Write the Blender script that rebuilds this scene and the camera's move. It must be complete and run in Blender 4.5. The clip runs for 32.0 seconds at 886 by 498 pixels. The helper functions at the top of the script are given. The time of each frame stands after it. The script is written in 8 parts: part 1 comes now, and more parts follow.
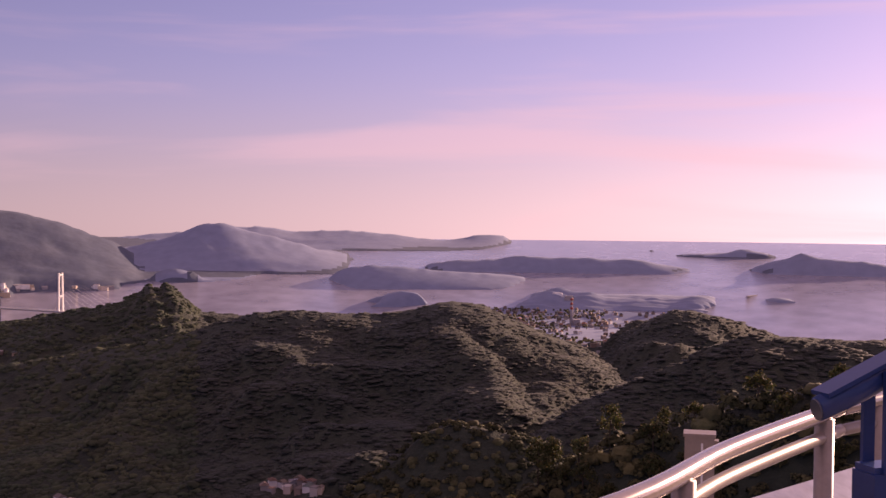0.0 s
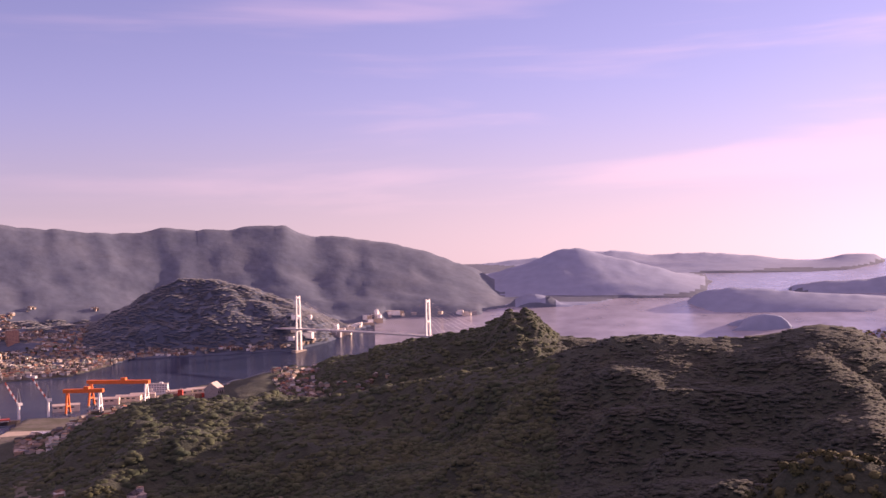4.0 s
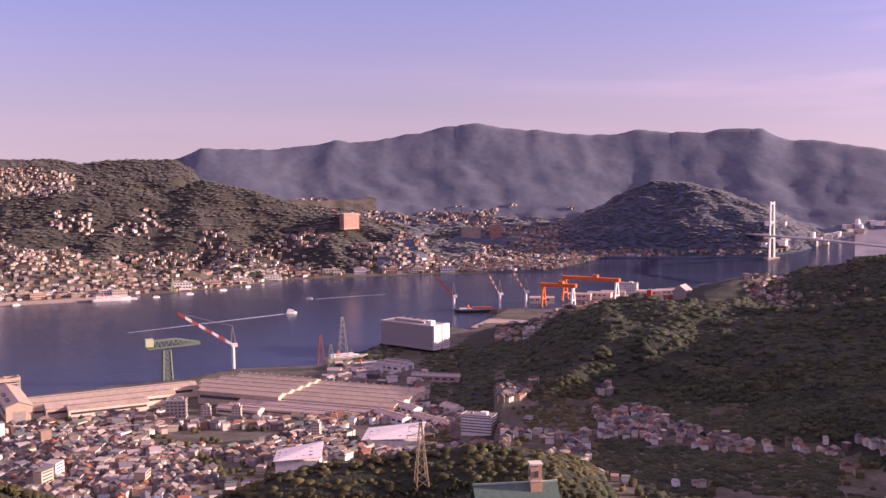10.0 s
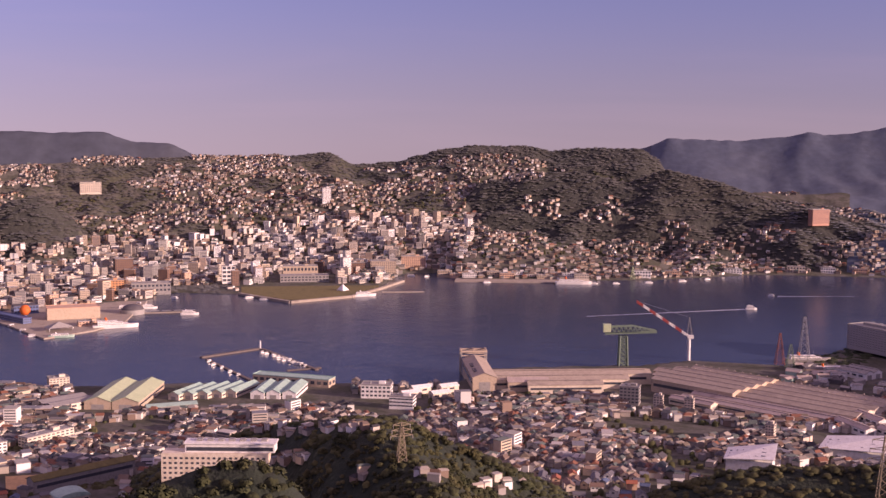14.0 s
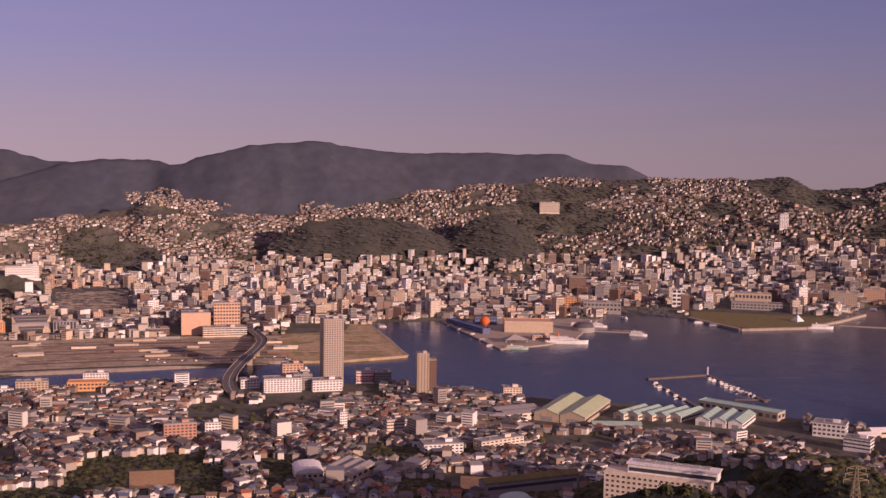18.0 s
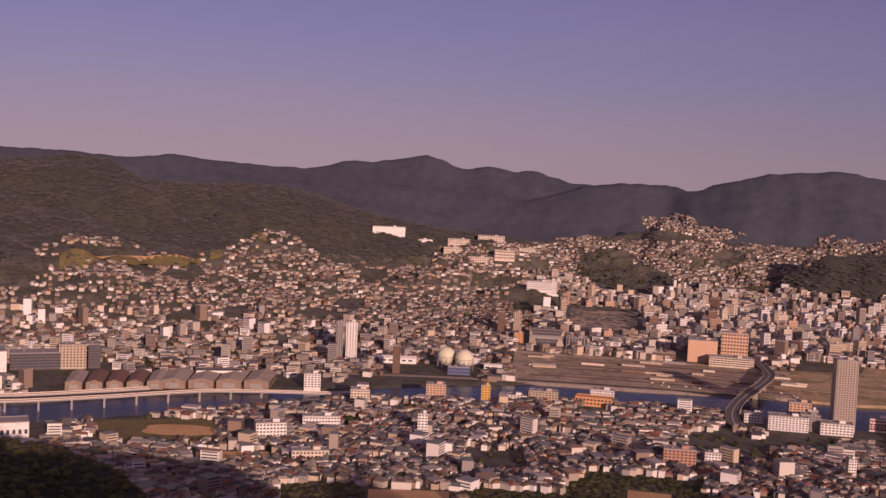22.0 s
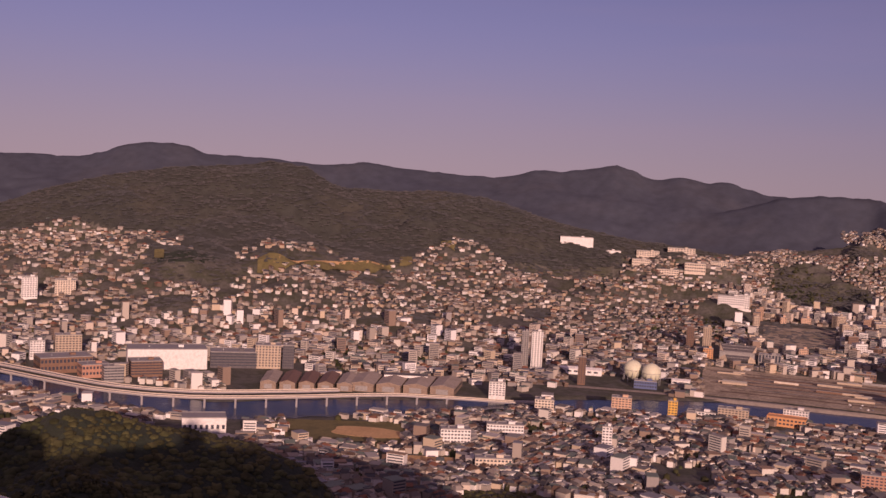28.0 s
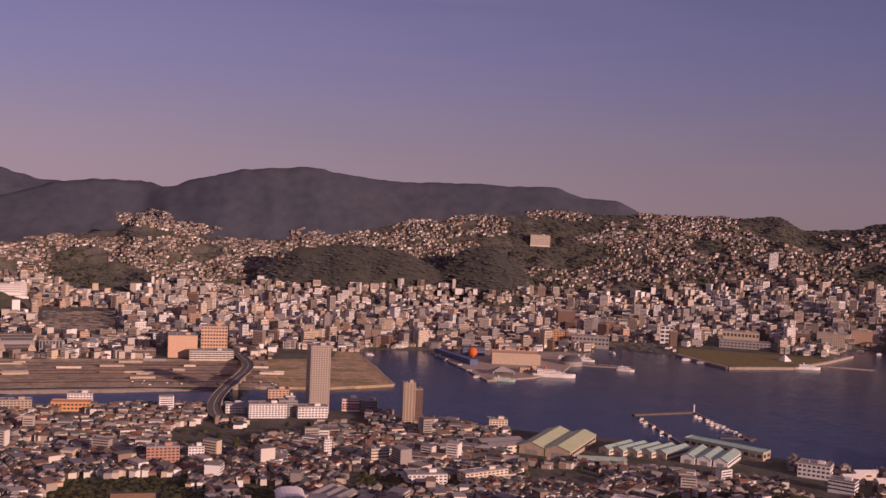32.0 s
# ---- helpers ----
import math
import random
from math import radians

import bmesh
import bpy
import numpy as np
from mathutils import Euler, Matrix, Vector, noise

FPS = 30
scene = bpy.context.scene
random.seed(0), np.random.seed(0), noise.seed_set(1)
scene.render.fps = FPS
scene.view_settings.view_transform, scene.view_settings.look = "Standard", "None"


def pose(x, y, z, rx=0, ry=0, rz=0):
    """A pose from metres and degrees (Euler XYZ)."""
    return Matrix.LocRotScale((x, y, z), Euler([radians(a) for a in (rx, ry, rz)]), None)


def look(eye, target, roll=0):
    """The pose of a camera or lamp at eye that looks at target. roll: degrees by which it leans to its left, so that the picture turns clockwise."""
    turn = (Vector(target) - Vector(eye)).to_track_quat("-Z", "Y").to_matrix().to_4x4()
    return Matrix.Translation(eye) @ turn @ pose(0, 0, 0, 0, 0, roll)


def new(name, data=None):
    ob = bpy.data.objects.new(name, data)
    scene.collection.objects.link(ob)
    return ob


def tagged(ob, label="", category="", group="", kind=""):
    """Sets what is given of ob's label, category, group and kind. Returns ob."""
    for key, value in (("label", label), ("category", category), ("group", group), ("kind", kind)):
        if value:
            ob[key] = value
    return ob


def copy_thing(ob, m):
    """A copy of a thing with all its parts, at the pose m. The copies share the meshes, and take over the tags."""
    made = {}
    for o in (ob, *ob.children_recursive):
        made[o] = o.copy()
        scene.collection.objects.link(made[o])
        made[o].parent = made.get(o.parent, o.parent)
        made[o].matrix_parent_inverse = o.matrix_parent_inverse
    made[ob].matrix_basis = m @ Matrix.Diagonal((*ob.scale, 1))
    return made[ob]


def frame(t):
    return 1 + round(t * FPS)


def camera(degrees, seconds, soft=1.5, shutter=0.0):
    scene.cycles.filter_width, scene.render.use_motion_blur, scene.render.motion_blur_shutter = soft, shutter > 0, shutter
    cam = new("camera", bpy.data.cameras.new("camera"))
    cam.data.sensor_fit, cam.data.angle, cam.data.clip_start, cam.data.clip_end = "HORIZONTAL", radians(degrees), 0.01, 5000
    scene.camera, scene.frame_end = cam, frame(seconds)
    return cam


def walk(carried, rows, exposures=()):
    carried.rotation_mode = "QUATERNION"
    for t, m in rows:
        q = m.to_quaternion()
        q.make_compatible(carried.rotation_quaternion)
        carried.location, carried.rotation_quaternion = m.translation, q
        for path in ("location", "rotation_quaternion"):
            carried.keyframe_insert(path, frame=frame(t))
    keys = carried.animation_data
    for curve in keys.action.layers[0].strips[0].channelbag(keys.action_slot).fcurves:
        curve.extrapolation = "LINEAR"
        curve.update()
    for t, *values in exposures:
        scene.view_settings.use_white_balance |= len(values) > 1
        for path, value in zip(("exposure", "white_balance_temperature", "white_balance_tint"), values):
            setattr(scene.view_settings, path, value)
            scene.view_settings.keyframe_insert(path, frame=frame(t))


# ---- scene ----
cam = camera(42.0, 32.0, soft=1.5)
EYE = 340.0
PATH = [
    (0, pose(0, 0, EYE, 87.82, -0.36, 0.01)),
    (0.5, pose(0, 0, EYE, 87.50, 0.15, 2.73)),
    (1, pose(0, 0, EYE, 87.82, 0.57, 4.02)),
    (1.5, pose(0, 0, EYE, 88.36, 0.68, 6.19)),
    (2, pose(0, 0, EYE, 88.14, 0.92, 8.39)),
    (2.5, pose(0, 0, EYE, 88.36, 1.05, 11.14)),
    (3, pose(0, 0, EYE, 88.65, 1.27, 12.85)),
    (3.5, pose(0, 0, EYE, 89.44, 1.26, 15.22)),
    (5.5, pose(0, 0, EYE, 87.60, 1.89, 23.30)),
    (6, pose(0, 0, EYE, 88.05, 1.67, 25.33)),
    (6.5, pose(0, 0, EYE, 88.38, 1.32, 27.25)),
    (7, pose(0, 0, EYE, 88.49, 0.93, 28.77)),
    (7.5, pose(0, 0, EYE, 89.07, 0.70, 30.26)),
    (8, pose(0, 0, EYE, 88.10, 0.64, 32.17)),
    (8.5, pose(0, 0, EYE, 86.94, 0.45, 33.91)),
    (9, pose(0, 0, EYE, 86.18, 0.50, 35.86)),
    (9.5, pose(0, 0, EYE, 85.38, 0.88, 37.19)),
    (10, pose(0, 0, EYE, 84.75, 0.64, 40.66)),
    (10.5, pose(0, 0, EYE, 84.19, 0.67, 44.73)),
    (11, pose(0, 0, EYE, 84.11, 0.75, 48.21)),
    (11.5, pose(0, 0, EYE, 84.12, 0.59, 51.21)),
    (12, pose(0, 0, EYE, 84.13, 0.54, 53.56)),
    (12.5, pose(0, 0, EYE, 84.31, 0.05, 55.65)),
    (13, pose(0, 0, EYE, 84.53, -0.46, 58.65)),
    (13.5, pose(0, 0, EYE, 84.10, -0.45, 61.31)),
    (15.5, pose(0, 0, EYE, 85.88, -0.57, 71.03)),
    (16, pose(0, 0, EYE, 85.19, -0.71, 75.11)),
    (16.5, pose(0, 0, EYE, 85.27, -0.65, 78.87)),
    (17, pose(0, 0, EYE, 85.47, -0.99, 81.89)),
    (17.5, pose(0, 0, EYE, 85.34, -0.93, 84.67)),
    (18, pose(0, 0, EYE, 85.24, -0.82, 85.72)),
    (18.5, pose(0, 0, EYE, 85.38, -1.03, 88.23)),
    (19, pose(0, 0, EYE, 85.71, -1.42, 92.52)),
    (19.5, pose(0, 0, EYE, 85.42, -1.49, 98.25)),
    (20, pose(0, 0, EYE, 85.46, -1.79, 99.52)),
    (20.5, pose(0, 0, EYE, 85.84, -1.96, 102.62)),
    (21, pose(0, 0, EYE, 85.98, -2.09, 104.66)),
    (21.5, pose(0, 0, EYE, 85.80, -2.14, 108.04)),
    (22, pose(0, 0, EYE, 85.82, -2.58, 110.96)),
    (22.5, pose(0, 0, EYE, 85.72, -2.44, 113.85)),
    (23, pose(0, 0, EYE, 85.59, -2.54, 116.64)),
    (23.5, pose(0, 0, EYE, 86.11, -2.90, 119.02)),
    (24, pose(0, 0, EYE, 86.70, -2.55, 121.83)),
    (24.5, pose(0, 0, EYE, 86.07, -2.46, 124.38)),
    (25, pose(0, 0, EYE, 86.25, -1.93, 126.57)),
    (25.5, pose(0, 0, EYE, 86.55, -1.46, 128.85)),
    (27.5, pose(0, 0, EYE, 86.09, -2.72, 126.45)),
    (28, pose(0, 0, EYE, 85.84, -3.06, 120.31)),
    (28.5, pose(0, 0, EYE, 85.89, -3.53, 116.08)),
    (29, pose(0, 0, EYE, 86.33, -3.46, 111.45)),
    (29.5, pose(0, 0, EYE, 86.50, -3.62, 105.83)),
    (30, pose(0, 0, EYE, 86.91, -4.55, 100.38)),
    (30.5, pose(0, 0, EYE, 86.60, -4.75, 97.29)),
    (31, pose(0, 0, EYE, 86.73, -4.33, 93.77)),
    (31.5, pose(0, 0, EYE, 87.00, -3.91, 89.82)),
    (32, pose(0, 0, EYE, 86.73, -2.52, 85.35)),
]
EXPO = [(0, 0.60, 7800, 47), (1, 0.86, 7700, 47), (3, 1.06, 7500, 47), (6, 1.28, 7150, 47), (9, 1.16, 6900, 46), (12, 0.72, 6750, 46), (16, 0.06, 7000, 48), (20, -0.46, 7350, 50), (23, -0.62, 7350, 50), (32, -0.53, 7300, 50)]
walk(cam, PATH, EXPO)

# ---------------- sky and sun ----------------
SUN_BEARING, SUN_ELEV = -48.0, 12.8      # bearing is counted to the left of the first view


def bearing_xy(b, r):
    return -r * np.sin(np.radians(b)), r * np.cos(np.radians(b))


sun = new("sun", bpy.data.lights.new("sun", "SUN"))
sun.data.energy, sun.data.angle, sun.data.color = 5.0, radians(0.6), (1.0, 0.82, 0.62)
sx, sy = bearing_xy(SUN_BEARING, 1.0)
sun.matrix_world = look((sx * 900, sy * 900, 340 + 900 * math.tan(radians(SUN_ELEV))), (0, 0, 340))

world = bpy.data.worlds.new("world")
scene.world = world
world.use_nodes = True


def sky_nodes():
    nt = world.node_tree
    nd, lk = nt.nodes, nt.links
    nd.clear()
    out = nd.new("ShaderNodeOutputWorld")
    bg = nd.new("ShaderNodeBackground")
    sky = nd.new("ShaderNodeTexSky")
    sky.sky_type, sky.sun_disc = "NISHITA", False
    sky.sun_elevation = radians(SUN_ELEV)
    sky.sun_rotation = math.atan2(sx, sy)
    sky.altitude, sky.air_density, sky.dust_density, sky.ozone_density = 340, 1.0, 0.55, 2.0
    tc = nd.new("ShaderNodeTexCoord")
    # the lookout is high, so the sky begins below the level
    sep, com = nd.new("ShaderNodeSeparateXYZ"), nd.new("ShaderNodeCombineXYZ")
    up, low = nd.new("ShaderNodeMath"), nd.new("ShaderNodeMath")
    up.operation, low.operation = "ADD", "MAXIMUM"
    up.inputs[1].default_value, low.inputs[1].default_value = 0.06, 0.025
    lk.new(tc.outputs["Generated"], sep.inputs[0])
    lk.new(sep.outputs["Z"], up.inputs[0])
    lk.new(up.outputs[0], low.inputs[0])
    lk.new(sep.outputs["X"], com.inputs["X"])
    lk.new(sep.outputs["Y"], com.inputs["Y"])
    lk.new(low.outputs[0], com.inputs["Z"])
    lk.new(com.outputs[0], sky.inputs["Vector"])
    # thin cirrus in long streaks, brighter towards the sun's side
    mp = nd.new("ShaderNodeMapping")
    mp.inputs["Rotation"].default_value = (0.0, radians(4), radians(20))
    mp.inputs["Scale"].default_value = (1.1, 1.1, 11.0)
    lk.new(tc.outputs["Generated"], mp.inputs["Vector"])
    nz = nd.new("ShaderNodeTexNoise")
    nz.inputs["Scale"].default_value, nz.inputs["Detail"].default_value = 1.7, 5.0
    nz.inputs["Roughness"].default_value, nz.inputs["Distortion"].default_value = 0.5, 0.4
    lk.new(mp.outputs["Vector"], nz.inputs["Vector"])
    rp = nd.new("ShaderNodeMapRange")
    rp.interpolation_type = "SMOOTHSTEP"
    rp.inputs["From Min"].default_value, rp.inputs["From Max"].default_value = 0.50, 0.70
    rp.inputs["To Min"].default_value, rp.inputs["To Max"].default_value = 0.0, 0.55
    lk.new(nz.outputs["Fac"], rp.inputs["Value"])
    dot = nd.new("ShaderNodeVectorMath")
    dot.operation = "DOT_PRODUCT"
    ce = math.cos(radians(SUN_ELEV))
    dot.inputs[1].default_value = (sx * ce, sy * ce, math.sin(radians(SUN_ELEV)))
    lk.new(tc.outputs["Generated"], dot.inputs[0])
    side = nd.new("ShaderNodeMapRange")
    side.inputs["From Min"].default_value, side.inputs["From Max"].default_value = 0.0, 1.0
    side.inputs["To Min"].default_value, side.inputs["To Max"].default_value = 0.10, 1.0
    lk.new(dot.outputs["Value"], side.inputs["Value"])
    mul = nd.new("ShaderNodeMath")
    mul.operation = "MULTIPLY"
    lk.new(rp.outputs["Result"], mul.inputs[0])
    lk.new(side.outputs["Result"], mul.inputs[1])
    # bright cloud layer overhead, out of view, added as fill for the shadows
    overhead_fill = nd.new("ShaderNodeMapRange")
    overhead_fill.interpolation_type = "SMOOTHSTEP"
    overhead_fill.inputs["From Min"].default_value, overhead_fill.inputs["From Max"].default_value = 0.30, 0.75
    overhead_fill.inputs["To Min"].default_value, overhead_fill.inputs["To Max"].default_value = 0.0, 0.62
    lk.new(sep.outputs["Z"], overhead_fill.inputs["Value"])
    both = nd.new("ShaderNodeMath")
    both.operation = "MAXIMUM"
    lk.new(mul.outputs["Value"], both.inputs[0])
    lk.new(overhead_fill.outputs["Result"], both.inputs[1])
    mix = nd.new("ShaderNodeMix")
    mix.data_type = "RGBA"
    lk.new(both.outputs["Value"], mix.inputs["Factor"])
    # evening air: a violet cast over the whole dome
    cast = nd.new("ShaderNodeMix")
    cast.data_type, cast.blend_type = "RGBA", "MULTIPLY"
    cast.inputs["Factor"].default_value = 1.0
    cast.inputs["B"].default_value = (1.16, 0.90, 1.18, 1)
    lk.new(sky.outputs["Color"], cast.inputs["A"])
    # dust low over the horizon takes the strong colour out of the sky
    bw, tint, dust = nd.new("ShaderNodeRGBToBW"), nd.new("ShaderNodeVectorMath"), nd.new("ShaderNodeMapRange")
    lk.new(cast.outputs["Result"], bw.inputs[0])
    tint.operation = "SCALE"
    hue = nd.new("ShaderNodeMix")
    hue.data_type = "RGBA"
    hue.inputs["A"].default_value, hue.inputs["B"].default_value = (0.80, 0.775, 0.86, 1), (1.12, 0.96, 1.05, 1)
    lk.new(side.outputs["Result"], hue.inputs["Factor"])
    lk.new(hue.outputs["Result"], tint.inputs[0])
    lk.new(bw.outputs[0], tint.inputs["Scale"])
    dust.interpolation_type = "SMOOTHSTEP"
    dust.inputs["From Min"].default_value, dust.inputs["From Max"].default_value = -0.04, 0.13
    dust.inputs["To Min"].default_value, dust.inputs["To Max"].default_value = 0.80, 0.0
    lk.new(sep.outputs["Z"], dust.inputs["Value"])
    low_mix = nd.new("ShaderNodeMix")
    low_mix.data_type = "RGBA"
    lk.new(dust.outputs["Result"], low_mix.inputs["Factor"])
    lk.new(cast.outputs["Result"], low_mix.inputs["A"])
    lk.new(tint.outputs["Vector"], low_mix.inputs["B"])
    lk.new(low_mix.outputs["Result"], mix.inputs["A"])
    mix.inputs["B"].default_value = (7.5, 5.6, 6.2, 1)
    lk.new(mix.outputs["Result"], bg.inputs["Color"])
    bg.inputs["Strength"].default_value = 0.075
    lk.new(bg.outputs["Background"], out.inputs["Surface"])


sky_nodes()


# ---------------- materials ----------------
def srgb(r, g, b):
    return tuple(((c / 255 + 0.055) / 1.055) ** 2.4 if c > 10 else c / 3294 for c in (r, g, b)) + (1,)


def material(name, colours, scale=0.1, rough=0.85, bump=0.0, bump_scale=None, metal=0.0, by="noise", spec=0.3, second=0.25, each=0.0, sheen=0.0, leaf=0.0):
    """Procedural surface: a ramp over noise, over each piece or over each object, with fine variation and relief."""
    m = bpy.data.materials.new(name)
    m.use_nodes = True
    nd, lk = m.node_tree.nodes, m.node_tree.links
    b = nd["Principled BSDF"]
    b.inputs["Roughness"].default_value, b.inputs["Metallic"].default_value = rough, metal
    b.inputs["Specular IOR Level"].default_value = spec
    geo = nd.new("ShaderNodeNewGeometry")
    ramp = nd.new("ShaderNodeValToRGB")
    ramp.color_ramp.interpolation = "CONSTANT" if by in ("island", "object") else "LINEAR"
    el = ramp.color_ramp.elements
    n = len(colours)
    while len(el) < max(n, 2):
        el.new(0.5)
    for i, c in enumerate(colours):
        if by == "noise":
            el[i].position = 0.28 + 0.46 * i / max(1, n - 1)
        else:
            el[i].position = i / n
        el[i].color = c
    if n == 1:
        el[1].position, el[1].color = 1.0, colours[0]
    nz = nd.new("ShaderNodeTexNoise")
    nz.inputs["Scale"].default_value, nz.inputs["Detail"].default_value = scale, 6.0
    nz.inputs["Roughness"].default_value = 0.62
    lk.new(geo.outputs["Position"], nz.inputs["Vector"])
    if by == "island":
        lk.new(geo.outputs["Random Per Island"], ramp.inputs["Fac"])
    elif by == "object":
        info = nd.new("ShaderNodeObjectInfo")
        lk.new(info.outputs["Random"], ramp.inputs["Fac"])
    else:
        lk.new(nz.outputs["Fac"], ramp.inputs["Fac"])
    fine = nd.new("ShaderNodeTexNoise")
    fine.inputs["Scale"].default_value, fine.inputs["Detail"].default_value = scale * 7.3, 5.0
    lk.new(geo.outputs["Position"], fine.inputs["Vector"])
    mr = nd.new("ShaderNodeMapRange")
    mr.inputs["From Min"].default_value, mr.inputs["From Max"].default_value = 0.3, 0.7
    mr.inputs["To Min"].default_value, mr.inputs["To Max"].default_value = 1 - second, 1 + second * 0.6
    lk.new(fine.outputs["Fac"], mr.inputs["Value"])
    vm = nd.new("ShaderNodeVectorMath")
    vm.operation = "SCALE"
    lk.new(ramp.outputs["Color"], vm.inputs[0])
    if each:
        # every piece a little lighter or darker than its neighbour
        er = nd.new("ShaderNodeMapRange")
        er.inputs["To Min"].default_value, er.inputs["To Max"].default_value = 1 - each, 1 + each
        lk.new(geo.outputs["Random Per Island"], er.inputs["Value"])
        em = nd.new("ShaderNodeMath")
        em.operation = "MULTIPLY"
        lk.new(mr.outputs["Result"], em.inputs[0])
        lk.new(er.outputs["Result"], em.inputs[1])
        lk.new(em.outputs["Value"], vm.inputs["Scale"])
    else:
        lk.new(mr.outputs["Result"], vm.inputs["Scale"])
    if sheen:
        # sheen brightens dark woods at grazing angles, standing in for haze
        b.inputs["Sheen Weight"].default_value, b.inputs["Sheen Roughness"].default_value = sheen, 0.5
    lk.new(vm.outputs["Vector"], b.inputs["Base Color"])
    if bump:
        bn = nd.new("ShaderNodeTexNoise")
        bn.inputs["Scale"].default_value, bn.inputs["Detail"].default_value = bump_scale or scale * 4, 6.0
        lk.new(geo.outputs["Position"], bn.inputs["Vector"])
        bp = nd.new("ShaderNodeBump")
        bp.inputs["Strength"].default_value, bp.inputs["Distance"].default_value = 1.0, bump
        lk.new(bn.outputs["Fac"], bp.inputs["Height"])
        lk.new(bp.outputs["Normal"], b.inputs["Normal"])
    if leaf:
        # thin leaves let part of the light through
        tr = nd.new("ShaderNodeBsdfTranslucent")
        lk.new(vm.outputs["Vector"], tr.inputs["Color"])
        mx = nd.new("ShaderNodeMixShader")
        mx.inputs["Fac"].default_value = leaf
        lk.new(b.outputs["BSDF"], mx.inputs[1])
        lk.new(tr.outputs["BSDF"], mx.inputs[2])
        lk.new(mx.outputs["Shader"], nd["Material Output"].inputs["Surface"])
    return m


def c3(r, g, b):
    return (r, g, b, 1)


M_FOREST = material("forest_floor", [c3(0.021, 0.030, 0.022), c3(0.027, 0.037, 0.025), c3(0.038, 0.044, 0.027)], 0.012, 0.95, 1.6, 0.3, second=0.35, sheen=0.03)
# haze of distance is mixed into this forest's pale bluish base colour
M_DIST = material("hazy_distant_forest", [c3(0.083, 0.106, 0.151), c3(0.094, 0.116, 0.161), c3(0.110, 0.129, 0.164)], 0.006, 0.95, 0.9, 0.05, second=0.16)
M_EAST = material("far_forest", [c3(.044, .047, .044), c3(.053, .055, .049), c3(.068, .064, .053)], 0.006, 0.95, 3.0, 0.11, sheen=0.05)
# the next two also carry haze in their blue, palest on the sea coasts
M_HAZY_RIDGE = material("hazy_ridge_forest", [c3(0.057, 0.067, 0.095), c3(0.066, 0.077, 0.103), c3(0.080, 0.086, 0.105)], 0.004, 0.95, 1.0, 0.025, second=0.18)
M_HAZE = material("hazy_coast_forest", [c3(0.189, 0.232, 0.335), c3(0.205, 0.246, 0.346), c3(0.224, 0.259, 0.346)], 0.004, 0.95, 0.8, 0.03, second=0.1)
M_CITY = material("town_ground", [c3(.076, .076, .054), c3(.125, .117, .102), c3(.070, .073, .048), c3(.112, .102, .087)], 0.022, 0.9, 0.5, 0.1)
M_CROWN = material("tree_crown", [c3(.036, .046, .019), c3(.050, .057, .023), c3(.080, .075, .029), c3(.062, .057, .030)], 0.014, 0.85, 0.4, 0.9, second=0.45, each=0.35)
M_CROWN_RIDGE = material("ridge_tree_crown", [c3(0.014, 0.022, 0.017), c3(0.018, 0.026, 0.020), c3(0.026, 0.032, 0.023), c3(0.020, 0.027, 0.022)], 0.012, 0.9, 0.9, 0.35, second=0.35, each=0.08, sheen=0.03)
M_CROWN_SLOPE = material("slope_tree_crown", [c3(0.021, 0.036, 0.021), c3(0.030, 0.045, 0.024), c3(0.048, 0.060, 0.029), c3(0.036, 0.046, 0.028)], 0.013, 0.88, 0.5, 0.6, second=0.45, each=0.22)
# leaf colour lifted towards grey to carry the haze over the city hills
M_CROWN_FAR = material("hazy_far_crown", [c3(0.063, 0.068, 0.071), c3(0.073, 0.077, 0.075), c3(0.091, 0.087, 0.078), c3(0.069, 0.073, 0.075)], 0.008, 0.85, 0.4, 0.5, second=0.25, each=0.14, sheen=0.06)
M_WALL_FAR = material("far_house_wall", [srgb(186, 176, 164), srgb(156, 145, 135), srgb(204, 198, 192), srgb(130, 119, 111), srgb(178, 157, 134), srgb(126, 117, 111), srgb(188, 169, 152), srgb(112, 95, 84), srgb(228, 224, 218), srgb(150, 139, 130), srgb(140, 122, 108), srgb(168, 158, 148)], 0.3, 0.85, by="island", second=0.15)
M_WALL = material("house_wall", [srgb(212, 206, 196), srgb(190, 180, 168), srgb(228, 224, 218), srgb(166, 156, 146), srgb(202, 184, 160), srgb(154, 148, 144), srgb(212, 196, 180), srgb(146, 126, 112), srgb(236, 234, 232)], 0.3, 0.85, by="island", second=0.15)
M_ROOF = material("tiled_roof", [srgb(80, 78, 82), srgb(108, 100, 96), srgb(64, 62, 66), srgb(122, 106, 95), srgb(100, 79, 68), srgb(142, 132, 124), srgb(78, 80, 86), srgb(132, 90, 73), srgb(108, 98, 86), srgb(162, 152, 142), srgb(92, 102, 98)], 0.4, 0.75, by="island", second=0.2)
M_FLATROOF = material("flat_roof", [srgb(148, 143, 138), srgb(172, 167, 160), srgb(122, 118, 116), srgb(190, 184, 178), srgb(132, 132, 138), srgb(118, 128, 120), srgb(156, 132, 112)], 0.3, 0.9, by="island")
M_GLASSBAND = material("window_glass", [srgb(60, 64, 76), srgb(84, 86, 96)], 0.6, 0.18, spec=0.6)

M_WATER = bpy.data.materials.new("harbour_water")


